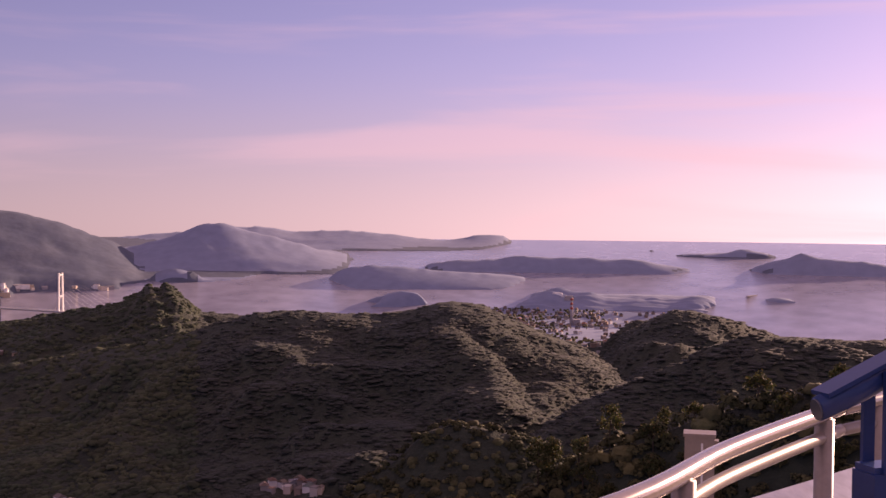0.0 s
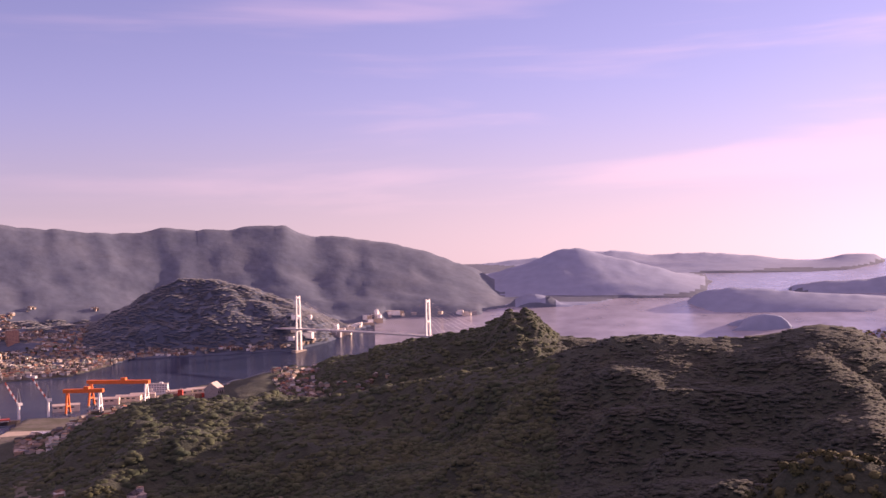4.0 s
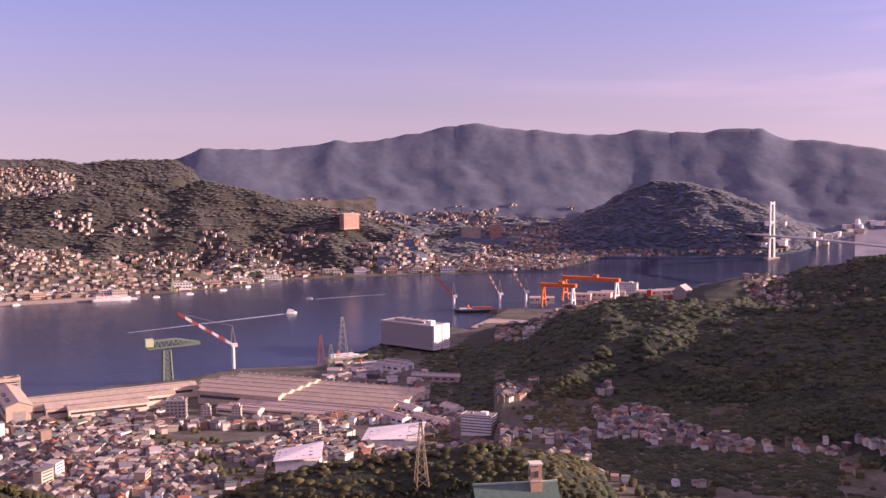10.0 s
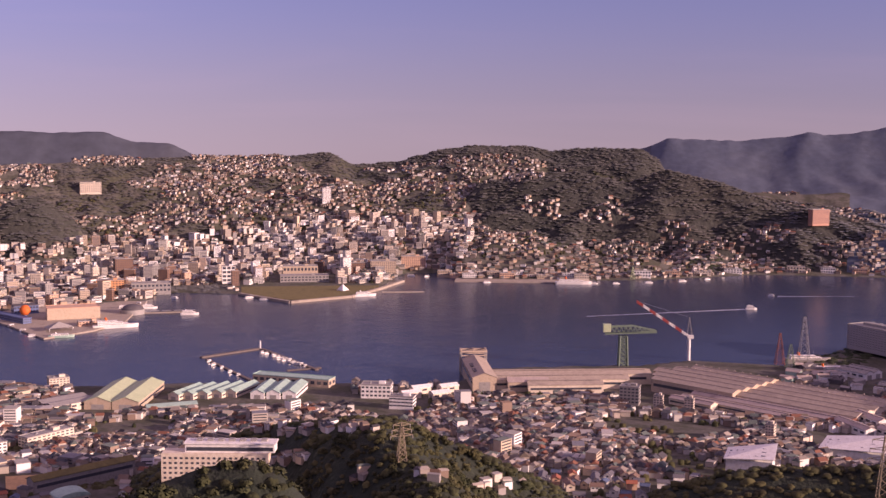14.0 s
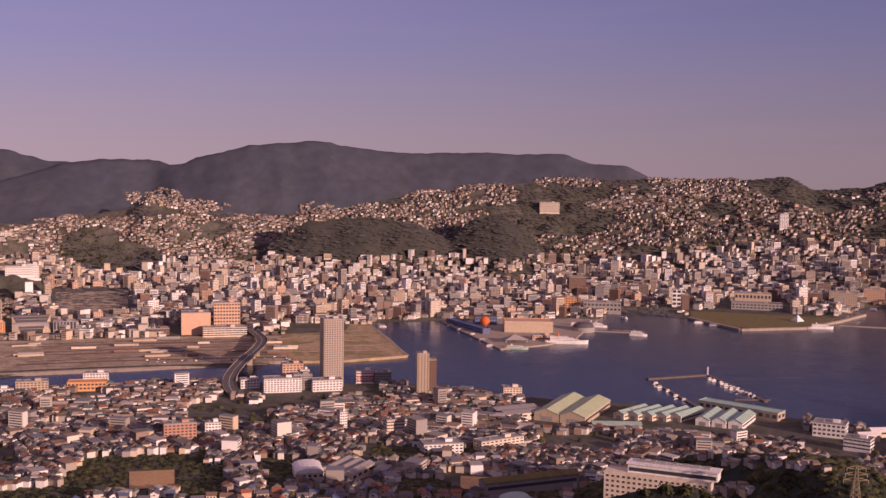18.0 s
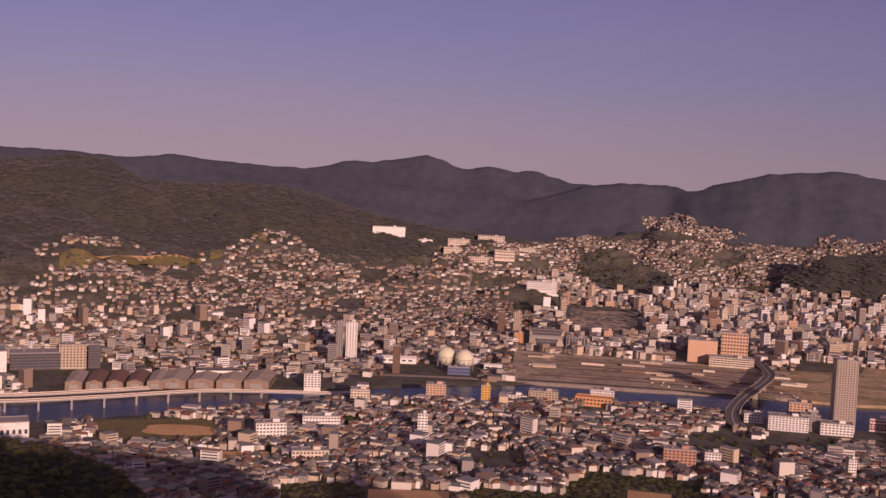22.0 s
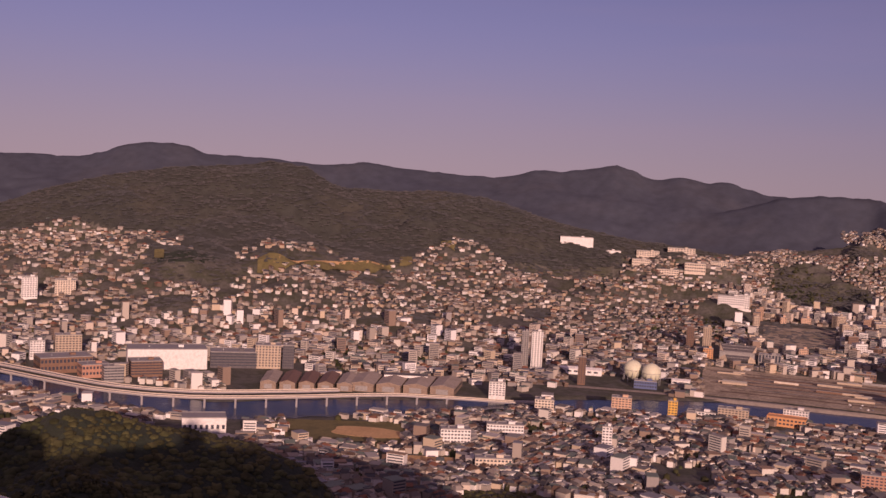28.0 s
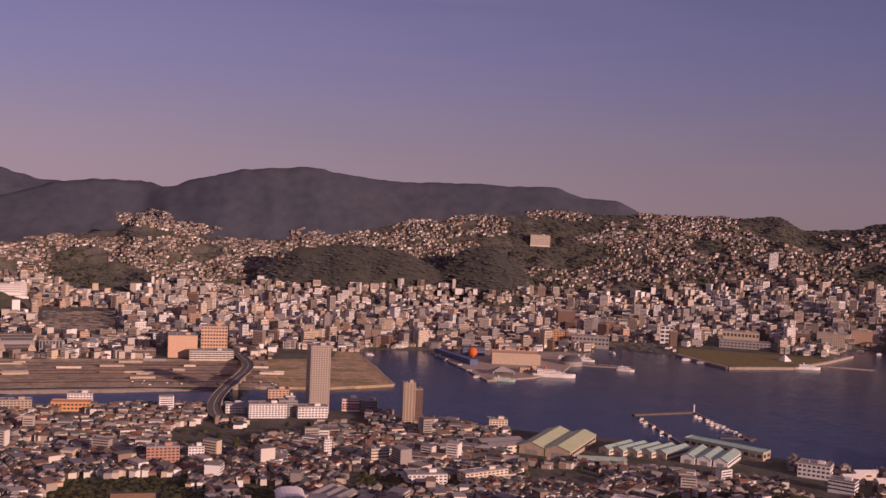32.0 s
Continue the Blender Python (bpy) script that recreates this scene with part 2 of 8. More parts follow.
def water_nodes():
    m = M_WATER
    m.use_nodes = True
    nd, lk = m.node_tree.nodes, m.node_tree.links
    b = nd["Principled BSDF"]
    b.inputs["Base Color"].default_value = (0.034, 0.048, 0.092, 1)
    b.inputs["Roughness"].default_value, b.inputs["IOR"].default_value = 0.22, 1.33
    geo = nd.new("ShaderNodeNewGeometry")
    hs = None
    for sc, d in ((0.05, 0.5), (0.012, 0.9)):
        n = nd.new("ShaderNodeTexNoise")
        n.inputs["Scale"].default_value, n.inputs["Detail"].default_value = sc, 6.0
        lk.new(geo.outputs["Position"], n.inputs["Vector"])
        p = nd.new("ShaderNodeBump")
        p.inputs["Strength"].default_value, p.inputs["Distance"].default_value = 1.0, d
        lk.new(n.outputs["Fac"], p.inputs["Height"])
        if hs:
            lk.new(hs.outputs["Normal"], p.inputs["Normal"])
        hs = p
    lk.new(hs.outputs["Normal"], b.inputs["Normal"])


water_nodes()

# ---------------- the lie of the land ----------------
R0, PULL = 3000.0, 0.36


def squeeze(r):
    """Distances past R0 are drawn in, so that the far hills and the horizon stay within the lens's reach."""
    return np.where(r > R0, R0 * (np.maximum(r, R0) / R0) ** PULL, r)


def place(b, r, z):
    """World place of a point at bearing b (degrees), true distance r and height z (metres)."""
    b, r, z = np.asarray(b, float), np.asarray(r, float), np.asarray(z, float)
    q = squeeze(r)
    return -q * np.sin(np.radians(b)), q * np.cos(np.radians(b)), EYE + (z - EYE) * q / np.maximum(r, 1e-6)


rng = np.random.default_rng(7)
LATTICE = rng.random((256, 256))


def value_noise(x, y):
    xi, yi = np.floor(x).astype(int), np.floor(y).astype(int)
    fx, fy = x - xi, y - yi
    fx, fy = fx * fx * (3 - 2 * fx), fy * fy * (3 - 2 * fy)
    g = lambda i, j: LATTICE[i % 256, j % 256]
    return (g(xi, yi) * (1 - fx) + g(xi + 1, yi) * fx) * (1 - fy) + (g(xi, yi + 1) * (1 - fx) + g(xi + 1, yi + 1) * fx) * fy


def fractal(x, y, octaves=4):
    s, a, tot = 0.0, 1.0, 0.0
    for k in range(octaves):
        s = s + a * value_noise(x * 2 ** k + 17.3 * k, y * 2 ** k + 5.1 * k)
        tot += a
        a *= 0.5
    return s / tot


# shorelines: bearing, distance
NEAR_SHORE = np.array([(-40, 3000), (-22, 2900), (-15, 2700), (-13, 3650), (-8, 3750), (-2, 3850), (2, 3300), (8, 3200), (14, 3100), (18, 3200), (21, 3190), (23.4, 3150), (24.2, 2840), (26, 2850),
                       (28.2, 2740), (29.8, 2700), (35.5, 2340), (37.7, 2350), (39.4, 2080), (42.4, 2180), (43.3, 2010), (44.2, 1905), (45.4, 1840), (46.3, 1765), (51, 1770), (53.6, 1710), (60.9, 1660), (63, 1540), (69, 1560),
                       (75.5, 1580), (82.6, 1600), (86.9, 1670), (96, 1700), (101, 1710), (106.6, 1670), (116, 1630), (121, 1550), (129.5, 1480), (133, 1500), (138.5, 1620), (142, 1750), (148, 1950), (170, 2400)])
FAR_SHORE = np.array([(-40, 30000), (8.3, 30000), (8.6, 5750), (8.75, 5690), (10.1, 5230), (11.7, 5050), (14.1, 5150), (15.5, 4950), (15.8, 4660), (19.1, 4630), (20.38, 4620), (20.8, 4373), (22.7, 3810), (23.6, 3620), (24.9, 3460), (28.7, 3400), (32.6, 3400),
                      (34, 3210), (35.5, 3040), (40, 2985), (44, 2960), (48.2, 2920), (50.4, 2830), (53.3, 2740), (57.2, 2685), (62.6, 2680), (63.2, 2820), (65.4, 2800), (66.6, 2520), (68, 2390), (71, 2320),
                      (73.6, 2460), (77.3, 2510), (78, 2400), (80, 2350), (84.5, 2330), (88.8, 2290), (89.2, 2245), (89.5, 2200), (90.5, 1870), (91.2, 1850), (96, 1820), (101, 1800), (106, 1800), (109.5, 1760), (116, 1680), (121, 1640), (125.5, 1620), (131, 1580), (136.5, 1660), (142, 1820), (148, 2020), (170, 2470)])

# hills: name, front width, back width, steepness, wooded, rows of (bearing, elevation of the crest seen from the lookout, distance)
HILLS = [
    ("south_range", 2300, 2500, 1.25, 1, [(14, -3.2, 6600), (15.8, -1.89, 6600), (17.1, -1.44, 6600), (18.5, -.85, 6600), (20.4, -.42, 6600), (22.6, -.09, 6600), (24, -.05, 6600), (25.3, .55, 6500), (27.1, .52, 6500), (29.3, .39, 6400), (31.3, .55, 6400), (33, .32, 6300), (36, .57, 6200), (37.8, .68, 6200), (38.8, .95, 6200), (41, .73, 6200), (42.6, .44, 6100), (45.2, .06, 6000), (45.9, .24, 6000), (46.3, .07, 6000), (48.4, -.17, 6000), (50.7, -.2, 5900), (52.4, -.1, 5900), (53.6, -.62, 5900), (57, -.9, 5800), (60, -2.5, 5800)]),
    ("cone_cape", 1700, 1500, 1.15, 1, [(3.3, -3.2, 7200), (4.03, -2.85, 7200), (4.87, -2.59, 7200), (6.26, -2.18, 7200), (7.92, -1.68, 7200), (9.84, -1.16, 7200), (10.65, -0.91, 7200), (11.6, -0.89, 7200), (12.13, -1.08, 7200), (13.07, -1.49, 7200), (14.66, -1.96, 7200), (15.97, -2.22, 7200), (17.26, -2.56, 7200), (18.5, -3.2, 7200)]),
    ("cove_islet", 150, 220, 0.7, 1, [(11.45, -3.9, 5200), (11.87, -3.5, 5200), (12.54, -3.19, 5200), (13.34, -3.13, 5200), (14, -3.36, 5200), (14.45, -3.85, 5200)]),
    ("far_cape", 2500, 2500, 1.1, 1, [(-3.9, -2.1, 11000), (-3.53, -1.85, 11000), (-2.97, -1.46, 11000), (-2.13, -1.44, 11000), (-1, -1.62, 11000), (0, -1.72, 11000), (0.67, -1.72, 11000), (2.36, -1.49, 11000), (4.04, -1.3, 11000), (5.71, -1.28, 11000), (7.37, -1.35, 11000), (8.88, -1.1, 11000), (10.65, -1.13, 11000), (14, -1.5, 11000), (17, -1.7, 11000), (19, -2.2, 11000)]),
    ("bridge_hill", 520, 900, 1.0, 1, [(23.4, -4.3, 3850), (23.9, -3.92, 3880), (25.5, -3.17, 3900), (27.2, -2.48, 3900), (28.9, -2.0, 3900), (30.3, -1.91, 3900), (31.7, -2.42, 3900), (33.1, -3.34, 3900), (34.5, -4.2, 3900)]),
    ("low_coast", 500, 1500, 1.0, 0, [(12, -3.9, 5600), (16, -3.3, 5400), (19, -3.25, 5200), (22, -3.4, 5000), (26, -3.3, 5000)]),
    ("south_vale", 1700, 2500, 1.2, 0, [(24, -3.2, 5100), (30.6, -3.3, 4900), (34, -3.0, 4800), (42, -2.9, 4600), (46, -2.7, 4500), (50, -2.7, 4300), (54, -2.6, 4200)]),
    ("hillside_east", 1500, 900, 1.25, 0, [(52.8, -1.3, 4100), (53.6, -.66, 4100), (56, -.58, 4100), (58.2, -.76, 4100), (59, -.54, 4100), (62.1, -.51, 4100), (63.8, -.78, 4100), (65.7, -1.34, 4100), (67.9, -1.52, 4150), (69.1, -.85, 4200), (71.1, -1.1, 4200), (75.3, -1.12, 4250), (80, -1.32, 4300), (82.8, -1.55, 4300), (87, -2.0, 4300), (91, -2.9, 4200), (95, -3.2, 4200), (97.6, -3.0, 4200), (98.9, -2.5, 4250), (100.0, -2.2, 4300), (101.0, -2.9, 4300), (105, -3.4, 4200), (108, -4.2, 4000)]),
    ("middle_hills", 650, 700, 1.0, 1, [(42, -4.2, 3500), (45.8, -3.29, 3500), (47.6, -3.05, 3500), (49.8, -2.26, 3500), (52.6, -1.6, 3500), (54.3, -2.31, 3500), (56.8, -1.78, 3500), (59.3, -1.85, 3500), (61.5, -2.38, 3500), (62.7, -3.4, 3500), (63.8, -5, 3400)]),
    ("east_mountain", 1500, 2000, 1.3, 1, [(66, -3.4, 5600), (71, -2.3, 5600), (74.5, -1.6, 5600), (75.6, -1.0, 5600), (76.7, -.46, 5600), (78.6, -.33, 5600), (79.8, .13, 5600), (82, .06, 5600), (84.2, .14, 5600), (86.5, .05, 5600), (88.7, .12, 5600), (90.6, .39, 5600), (92.3, .64, 5600), (93.1, .49, 5600), (95.3, .31, 5600), (96.9, -.12, 5600), (98.8, -.72, 5700), (99.8, -.52, 6000), (102.4, -.5, 6000), (104.1, -.77, 6000), (106, -1.4, 6000), (110, -2.4, 6000), (116, -3.6, 6000)]),
    ("city_knolls", 420, 500, 1.0, 1, [(80.3, -5.3, 3350), (81.3, -3.9, 3350), (82.8, -2.97, 3350), (84.2, -3.22, 3350), (85.4, -4.3, 3350), (87, -3.54, 3300), (89.8, -3.16, 3300), (92.5, -3.46, 3300), (94.2, -4.6, 3300)]),
    ("northeast_range", 2600, 2500, 1.3, 1, [(88, -2.6, 7200), (93, -2.1, 7200), (97, -1.4, 7200), (98.6, -.8, 7200), (99.7, -.75, 7200), (102.2, -.6, 7200), (104.5, -.62, 7200), (106.4, -.05, 7200), (107.3, -.17, 7200), (108.4, .07, 7200), (110.1, -.1, 7200), (111, .3, 7200), (111.7, .5, 7200), (113.1, .23, 7200), (114.5, .04, 7200), (115.8, .02, 7200), (117.2, -.42, 7200), (120, -.34, 7200), (122.4, -.2, 7200), (124.1, -.01, 7200), (126.2, -.27, 7200), (129, -.07, 7200), (132, -.01, 7200), (132.6, .31, 7200), (134, .45, 7200), (135.7, .26, 7200), (136.7, -.21, 7200), (137.8, -.43, 7200), (141.4, -.46, 7200)]),
    ("north_range", 2000, 2500, 1.2, 1, [(138, -1.2, 7000), (141.4, -.5, 7000), (143.2, -.83, 7000), (144, -.63, 7000), (147.3, -1, 7000), (148.6, -.84, 7000), (152, -1.1, 7000), (165, -1.0, 7000)]),
    ("north_hills", 1100, 1500, 1.1, 1, [(136.5, -1.9, 4900), (139, -1.5, 4900), (143, -1.9, 4900), (146, -2.2, 4900), (150, -1.9, 4900), (160, -1.8, 4900)]),
    ("wooded_hill", 1550, 1500, 1.3, 1, [(104.5, -4.4, 3650), (106.9, -3.5, 3650), (111.1, -3.09, 3650), (114.6, -2.5, 3650), (117.3, -1.69, 3650), (118.2, -1.51, 3650), (120.4, -1.28, 3650), (122.8, -1.44, 3650), (125.6, -1.3, 3650), (127, -.44, 3650), (128.7, -.2, 3650), (130.1, -.51, 3650), (133.4, -.74, 3650), (136.7, -1.37, 3650), (139.4, -2.12, 3650), (142.1, -3.13, 3650), (146, -4.2, 3650)]),
    # the near side
    ("main_ridge", 700, 500, 0.9, 1, [(-10, -9.6, 1450), (-8.9, -8.7, 1450), (-8.3, -7.89, 1450), (-6.9, -6.96, 1450), (-5, -6.3, 1450), (-3.3, -5.49, 1450), (-1.9, -4.89, 1450), (-.5, -4.73, 1450), (1.2, -5.1, 1450), (2.9, -5.39, 1450), (5.1, -5.39, 1450), (7.4, -5.2, 1450), (9.3, -5.35, 1450), (11.3, -5.9, 1480), (13.4, -6.4, 1500), (15.3, -6.86, 1520), (17.8, -7.11, 1560), (20.9, -7.62, 1600), (23.7, -8.0, 1650), (26.2, -8.0, 1700), (28.2, -8.05, 1700), (29.8, -7.86, 1700), (32.7, -8.1, 1720), (34.6, -8.7, 1740), (36.6, -9.93, 1750), (39.7, -11.2, 1650)]),
    ("twin_peak", 700, 500, 0.9, 1, [(9, -5.6, 2350), (11.9, -5.2, 2400), (13.0, -4.35, 2400), (13.55, -3.80, 2400), (13.95, -4.22, 2400), (14.35, -3.85, 2400), (15, -4.4, 2400), (15.8, -4.79, 2400), (18, -5.12, 2450), (21, -5.8, 2500), (21.5, -6.15, 2500), (23.4, -6.2, 2500), (24.2, -6.8, 2450), (26.5, -6.95, 2400), (28.2, -7.4, 2350), (30, -8.6, 2300)]),
    ("right_hill", 600, 700, 0.9, 1, [(-40, -6.4, 2100), (-21.1, -6.19, 2100), (-18.1, -6.2, 2100), (-16.4, -6.19, 2100), (-14.8, -5.65, 2050), (-13.4, -5.28, 2000), (-11.6, -5, 2000), (-10.2, -5.5, 2000), (-8.9, -6.64, 2000), (-8.0, -8.2, 1950)]),
    ("lower_ridge", 420, 350, 0.9, 1, [(-40, -8.5, 1000), (-21.1, -7.1, 1000), (-19.4, -6.54, 1000), (-16.9, -6.25, 1000), (-15, -6.1, 1000), (-12.9, -6.79, 1000), (-10.5, -8.1, 980), (-7.2, -9.43, 960), (-5, -10.9, 940), (-3, -13, 900)]),
    ("near_spur", 190, 160, 0.9, 1, [(-60, -9, 330), (-30, -7.6, 330), (-21.1, -7.75, 330), (-19.4, -8.1, 330), (-14.3, -9.3, 330), (-11.6, -10.4, 330), (-8.9, -11.35, 330), (-6.1, -12.4, 330), (-2.5, -15.2, 320), (2, -20, 300)]),
    ("round_hill", 230, 230, 0.8, 1, [(-6.1, -12.6, 700), (-4.7, -11.5, 700), (-2.2, -10.8, 700), (-.5, -10.6, 700), (.9, -11.1, 700), (2.3, -12.3, 700), (5.1, -14.2, 700)]),
    ("shipyard_knoll", 260, 220, 0.8, 1, [(33, -16.4, 830), (36, -15.3, 830), (38.8, -14.9, 830), (41.4, -15.1, 830), (45.4, -15.5, 830), (49, -16.0, 830), (52, -16.9, 830)]),
    ("green_knoll", 250, 220, 0.8, 1, [(55, -18.6, 800), (58, -17.7, 800), (59.8, -16.65, 800), (61.5, -15.7, 800), (63.2, -15.0, 800), (64.9, -14.4, 800), (66.6, -14.25, 800), (69.4, -14.15, 830), (72, -14.25, 900), (74, -14.7, 900), (78, -16.6, 900)]),
    ("dark_spur", 170, 150, 0.8, 1, [(67, -21, 400), (69, -19.2, 400), (70.6, -17.5, 400), (71.9, -16.25, 400), (73.2, -15.75, 400), (75.2, -16.1, 400), (78, -16.9, 400), (82, -18.4, 400), (85, -20.5, 400)]),
    ("river_hill", 260, 240, 0.8, 1, [(124.8, -16.6, 880), (126.3, -15.2, 880), (128, -14.6, 880), (130.9, -14.0, 880), (133.7, -13.35, 880), (136.3, -12.5, 880), (137.9, -12.35, 880), (140.1, -13.2, 880), (142, -14.0, 880), (146, -16.5, 880)]),
    # unseen shoulder behind the lookout, added to cast shade on the river hill
    ("shading_shoulder", 160, 420, 0.8, 1, [(178, -12, 150), (195, -5, 150), (215, -3, 150), (240, -3.5, 150), (262, -8, 150)]),
    # islands and capes in the southern sea
    ("cape_island", 350, 500, 0.8, 1, [(-40, -2.7, 6400), (-24, -2.7, 6400), (-21.03, -2.72, 6400), (-20.46, -2.55, 6400), (-19.34, -2.49, 6400), (-17.83, -2.37, 6400), (-17.26, -2.16, 6400), (-16.8, -2.41, 6400), (-15.77, -2.65, 6400), (-14.87, -3, 6400), (-14.4, -3.3, 6400)]),
    ("far_island", 300, 400, 0.9, 1, [(-16.7, -2.55, 8100), (-15.51, -2.17, 8100), (-14.45, -1.99, 8100), (-13.67, -2.27, 8100), (-11.53, -2.31, 8100), (-10.9, -2.55, 8100)]),
    ("far_islet", 250, 300, 0.8, 1, [(-10.9, -2.35, 8900), (-10.71, -2.13, 8900), (-10.31, -2.03, 8900), (-9.9, -2.15, 8900), (-9.6, -2.4, 8900)]),
    ("long_island", 420, 500, 0.8, 1, [(-12.9, -3.4, 6250), (-12.13, -3.12, 6250), (-11.81, -2.97, 6250), (-10.72, -2.87, 6250), (-10.18, -2.72, 6250), (-9.08, -2.51, 6250), (-8.26, -2.63, 6250), (-7.16, -2.51, 6250), (-4.94, -2.53, 6250), (-3.82, -2.4, 6250), (-2.7, -2.64, 6250), (-1.3, -2.7, 6250), (-0.18, -2.77, 6250), (0.81, -2.94, 6250), (1.4, -3.4, 6250)]),
    ("tank_cape", 650, 500, 0.8, 0, [(-5.2, -4, 5300), (-4.67, -3.75, 5300), (-3.27, -3.52, 5300), (0, -3.25, 5300), (2.35, -3.05, 5300), (3.47, -2.95, 5300), (4.6, -3.1, 5300), (5.3, -3.3, 5300), (5.8, -3.95, 5300)]),
    ("dark_islet", 130, 130, 0.6, 1, [(0.5, -5.2, 3950), (0.8, -4.68, 3950), (1.22, -4.35, 3950), (2.06, -4.27, 3950), (2.62, -4.46, 3950), (3.2, -5.2, 3950)]),
    ("small_islet", 100, 100, 0.6, 1, [(-6.3, -4, 5150), (-6.06, -3.73, 5150), (-5.64, -3.47, 5150), (-5.28, -3.55, 5150), (-4.85, -4, 5150)]),
    ("quarry_cape", 420, 350, 0.75, 1, [(-13.8, -5, 4150), (-13.3, -4.62, 4150), (-12.76, -4.37, 4150), (-12.23, -4.36, 4150), (-11.56, -4.54, 4150), (-9.79, -4.45, 4150), (-9.38, -4.54, 4150), (-8.15, -4.5, 4150), (-7.45, -4.26, 4150), (-6.62, -4.24, 4150), (-6.06, -4.05, 4150), (-5.37, -4.09, 4150), (-4.67, -4.35, 4150), (-4.12, -4.75, 4150), (-3.6, -5.1, 4150)]),
    ("west_islet", 80, 90, 0.6, 1, [(-17.4, -4.6, 4350), (-16.84, -4.37, 4350), (-16.06, -4.34, 4350), (-15.5, -4.44, 4350), (-15.3, -4.6, 4350)]),
    ("reef", 90, 90, 0.6, 1, [(1, -2.6, 7800), (1.4, -2.42, 7800), (1.79, -2.32, 7800), (2.2, -2.4, 7800), (2.6, -2.6, 7800)]),
]


def shore(tab, b):
    return np.interp(b, tab[:, 0], tab[:, 1])


def terrain(b, r):
    """Height of the ground, and which hill owns the place (-1: plain or seabed)."""
    b, r = np.broadcast_arrays(np.asarray(b, float), np.asarray(r, float))
    x, y = -r * np.sin(np.radians(b)), r * np.cos(np.radians(b))
    rn, rf = shore(NEAR_SHORE, b), shore(FAR_SHORE, b)
    m_near = np.clip((rn - r) / 25 + 0.5, 0, 1)
    m_far = np.clip((r - rf) / 25 + 0.5, 0, 1)
    land = np.maximum(m_near, m_far)
    yard = np.where((b > 38) & (b < 64), np.minimum(rn, 1700), rn)
    plain = 3.0 + np.where(r < rn, 322 * np.exp(-r / 290) + np.clip(yard - r - 280, 0, 600) * 0.045 * np.clip(r / 700, 0, 1), np.clip(r - rf - 250, 0, 1200) * 0.022)
    z = np.where(land > 0, plain * land - 9 * (1 - land), -9.0)
    own = np.full(r.shape, -1)
    big = fractal(x / 620, y / 620, 4) - 0.5
    small = fractal(x / 140, y / 140, 3) - 0.5
    knobs = (fractal(x / 62 + 31, y / 62 + 4, 2) - 0.5) * 38
    for i, (name, front, back, power, wooded, rows) in enumerate(HILLS):
        t = np.array(rows, float)
        t = np.concatenate([[t[0] - (5, 8, 0)], t, [t[-1] + (5, -8, 0)]])
        d = np.interp(b, t[:, 0], t[:, 2])
        low = np.clip(np.abs(d - r) / front, 0, 1)
        bw = b + (big * 14 + small * 3) * low * np.minimum(1, 1500 / d) * np.where(d > 5000, 0.15, 1)
        wide = np.where(d > 5000, 0.12 + 2.2 * low, 0.12)
        e = sum(np.interp(bw + k * wide, t[:, 0], t[:, 1]) for k in (-1, -0.5, 0, 0.5, 1)) / 5 + ((value_noise(b * 2.3 + i * 7, b * 0 + 3.7) - 0.5) * 0.10 + (value_noise(b * 6.1 + i * 5, b * 0 + 1.3) - 0.5) * 0.05) * np.clip(1 - low * 2.5, 0, 1)
        top = EYE + d * np.tan(np.radians(np.maximum(e, -40)))
        wob = big * 0.35 + 1.0
        u = np.where(r < d, (d - r) / (front * wob), (r - d) / back)
        p = np.clip(1 - u, 0, 1) ** power
        rough = p * (1 - p) * 4
        if d.mean() > 5000:
            # spurs run down from the crest towards the water
            spur = 0.45 - np.abs(fractal(b * 0.55 + i * 3.1 + big * 1.6, r / 1300 + i, 4) - 0.5) * 3.4
            crease = 0.5 - np.abs(fractal(x / 520 + 3, y / 520 + 9, 4) - 0.5) * 3
            h = top * p + np.minimum(1, rough) * (spur * 0.045 + crease * 0.025) * np.minimum(top, 330)
        else:
            gully = 0.5 - np.abs(fractal(x / 230 + 7, y / 230 + 2, 4) - 0.5) * 3.6
            cut = gully * 34 * np.minimum(1, top / 140) * np.minimum(1, rough * 1.1) * wooded
            h = top * p + cut + rough * (big * 0.30 + small * 0.10) * np.minimum(top, 330) * 0.8 + np.minimum(1, rough * 1.5) * knobs * np.minimum(1, top / 90)
        sea = name.endswith(("island", "islet", "cape", "reef"))
        if not sea:
            side = np.where(d < rn, np.clip((rn - r) / 90, 0, 1), np.clip((r - rf) / 160, 0, 1))
            h = h * side
        use = (h > z) & (top > 4) & (p > 0) & (h > 0.8)
        z = np.where(use, h, z)
        own = np.where(use & (h > 6), i, own)
    return z, own


# ---------------- ground and water ----------------
def mesh_object(name, verts, faces, mats, fmat=None, parent=None, smooth=False):
    me = bpy.data.meshes.new(name)
    me.vertices.add(len(verts))
    me.vertices.foreach_set("co", np.asarray(verts, np.float32).ravel())
    faces = np.asarray(faces, np.int32)
    n, k = faces.shape
    me.loops.add(n * k)
    me.loops.foreach_set("vertex_index", faces.ravel())
    me.polygons.add(n)
    me.polygons.foreach_set("loop_start", np.arange(0, n * k, k, dtype=np.int32))
    for m in mats:
        me.materials.append(m)
    if fmat is not None:
        me.polygons.foreach_set("material_index", np.asarray(fmat, np.int32))
    me.polygons.foreach_set("use_smooth", np.full(n, smooth))
    me.update(calc_edges=True)
    me.validate()
    ob = new(name, me)
    if parent:
        ob.parent = parent
    return ob


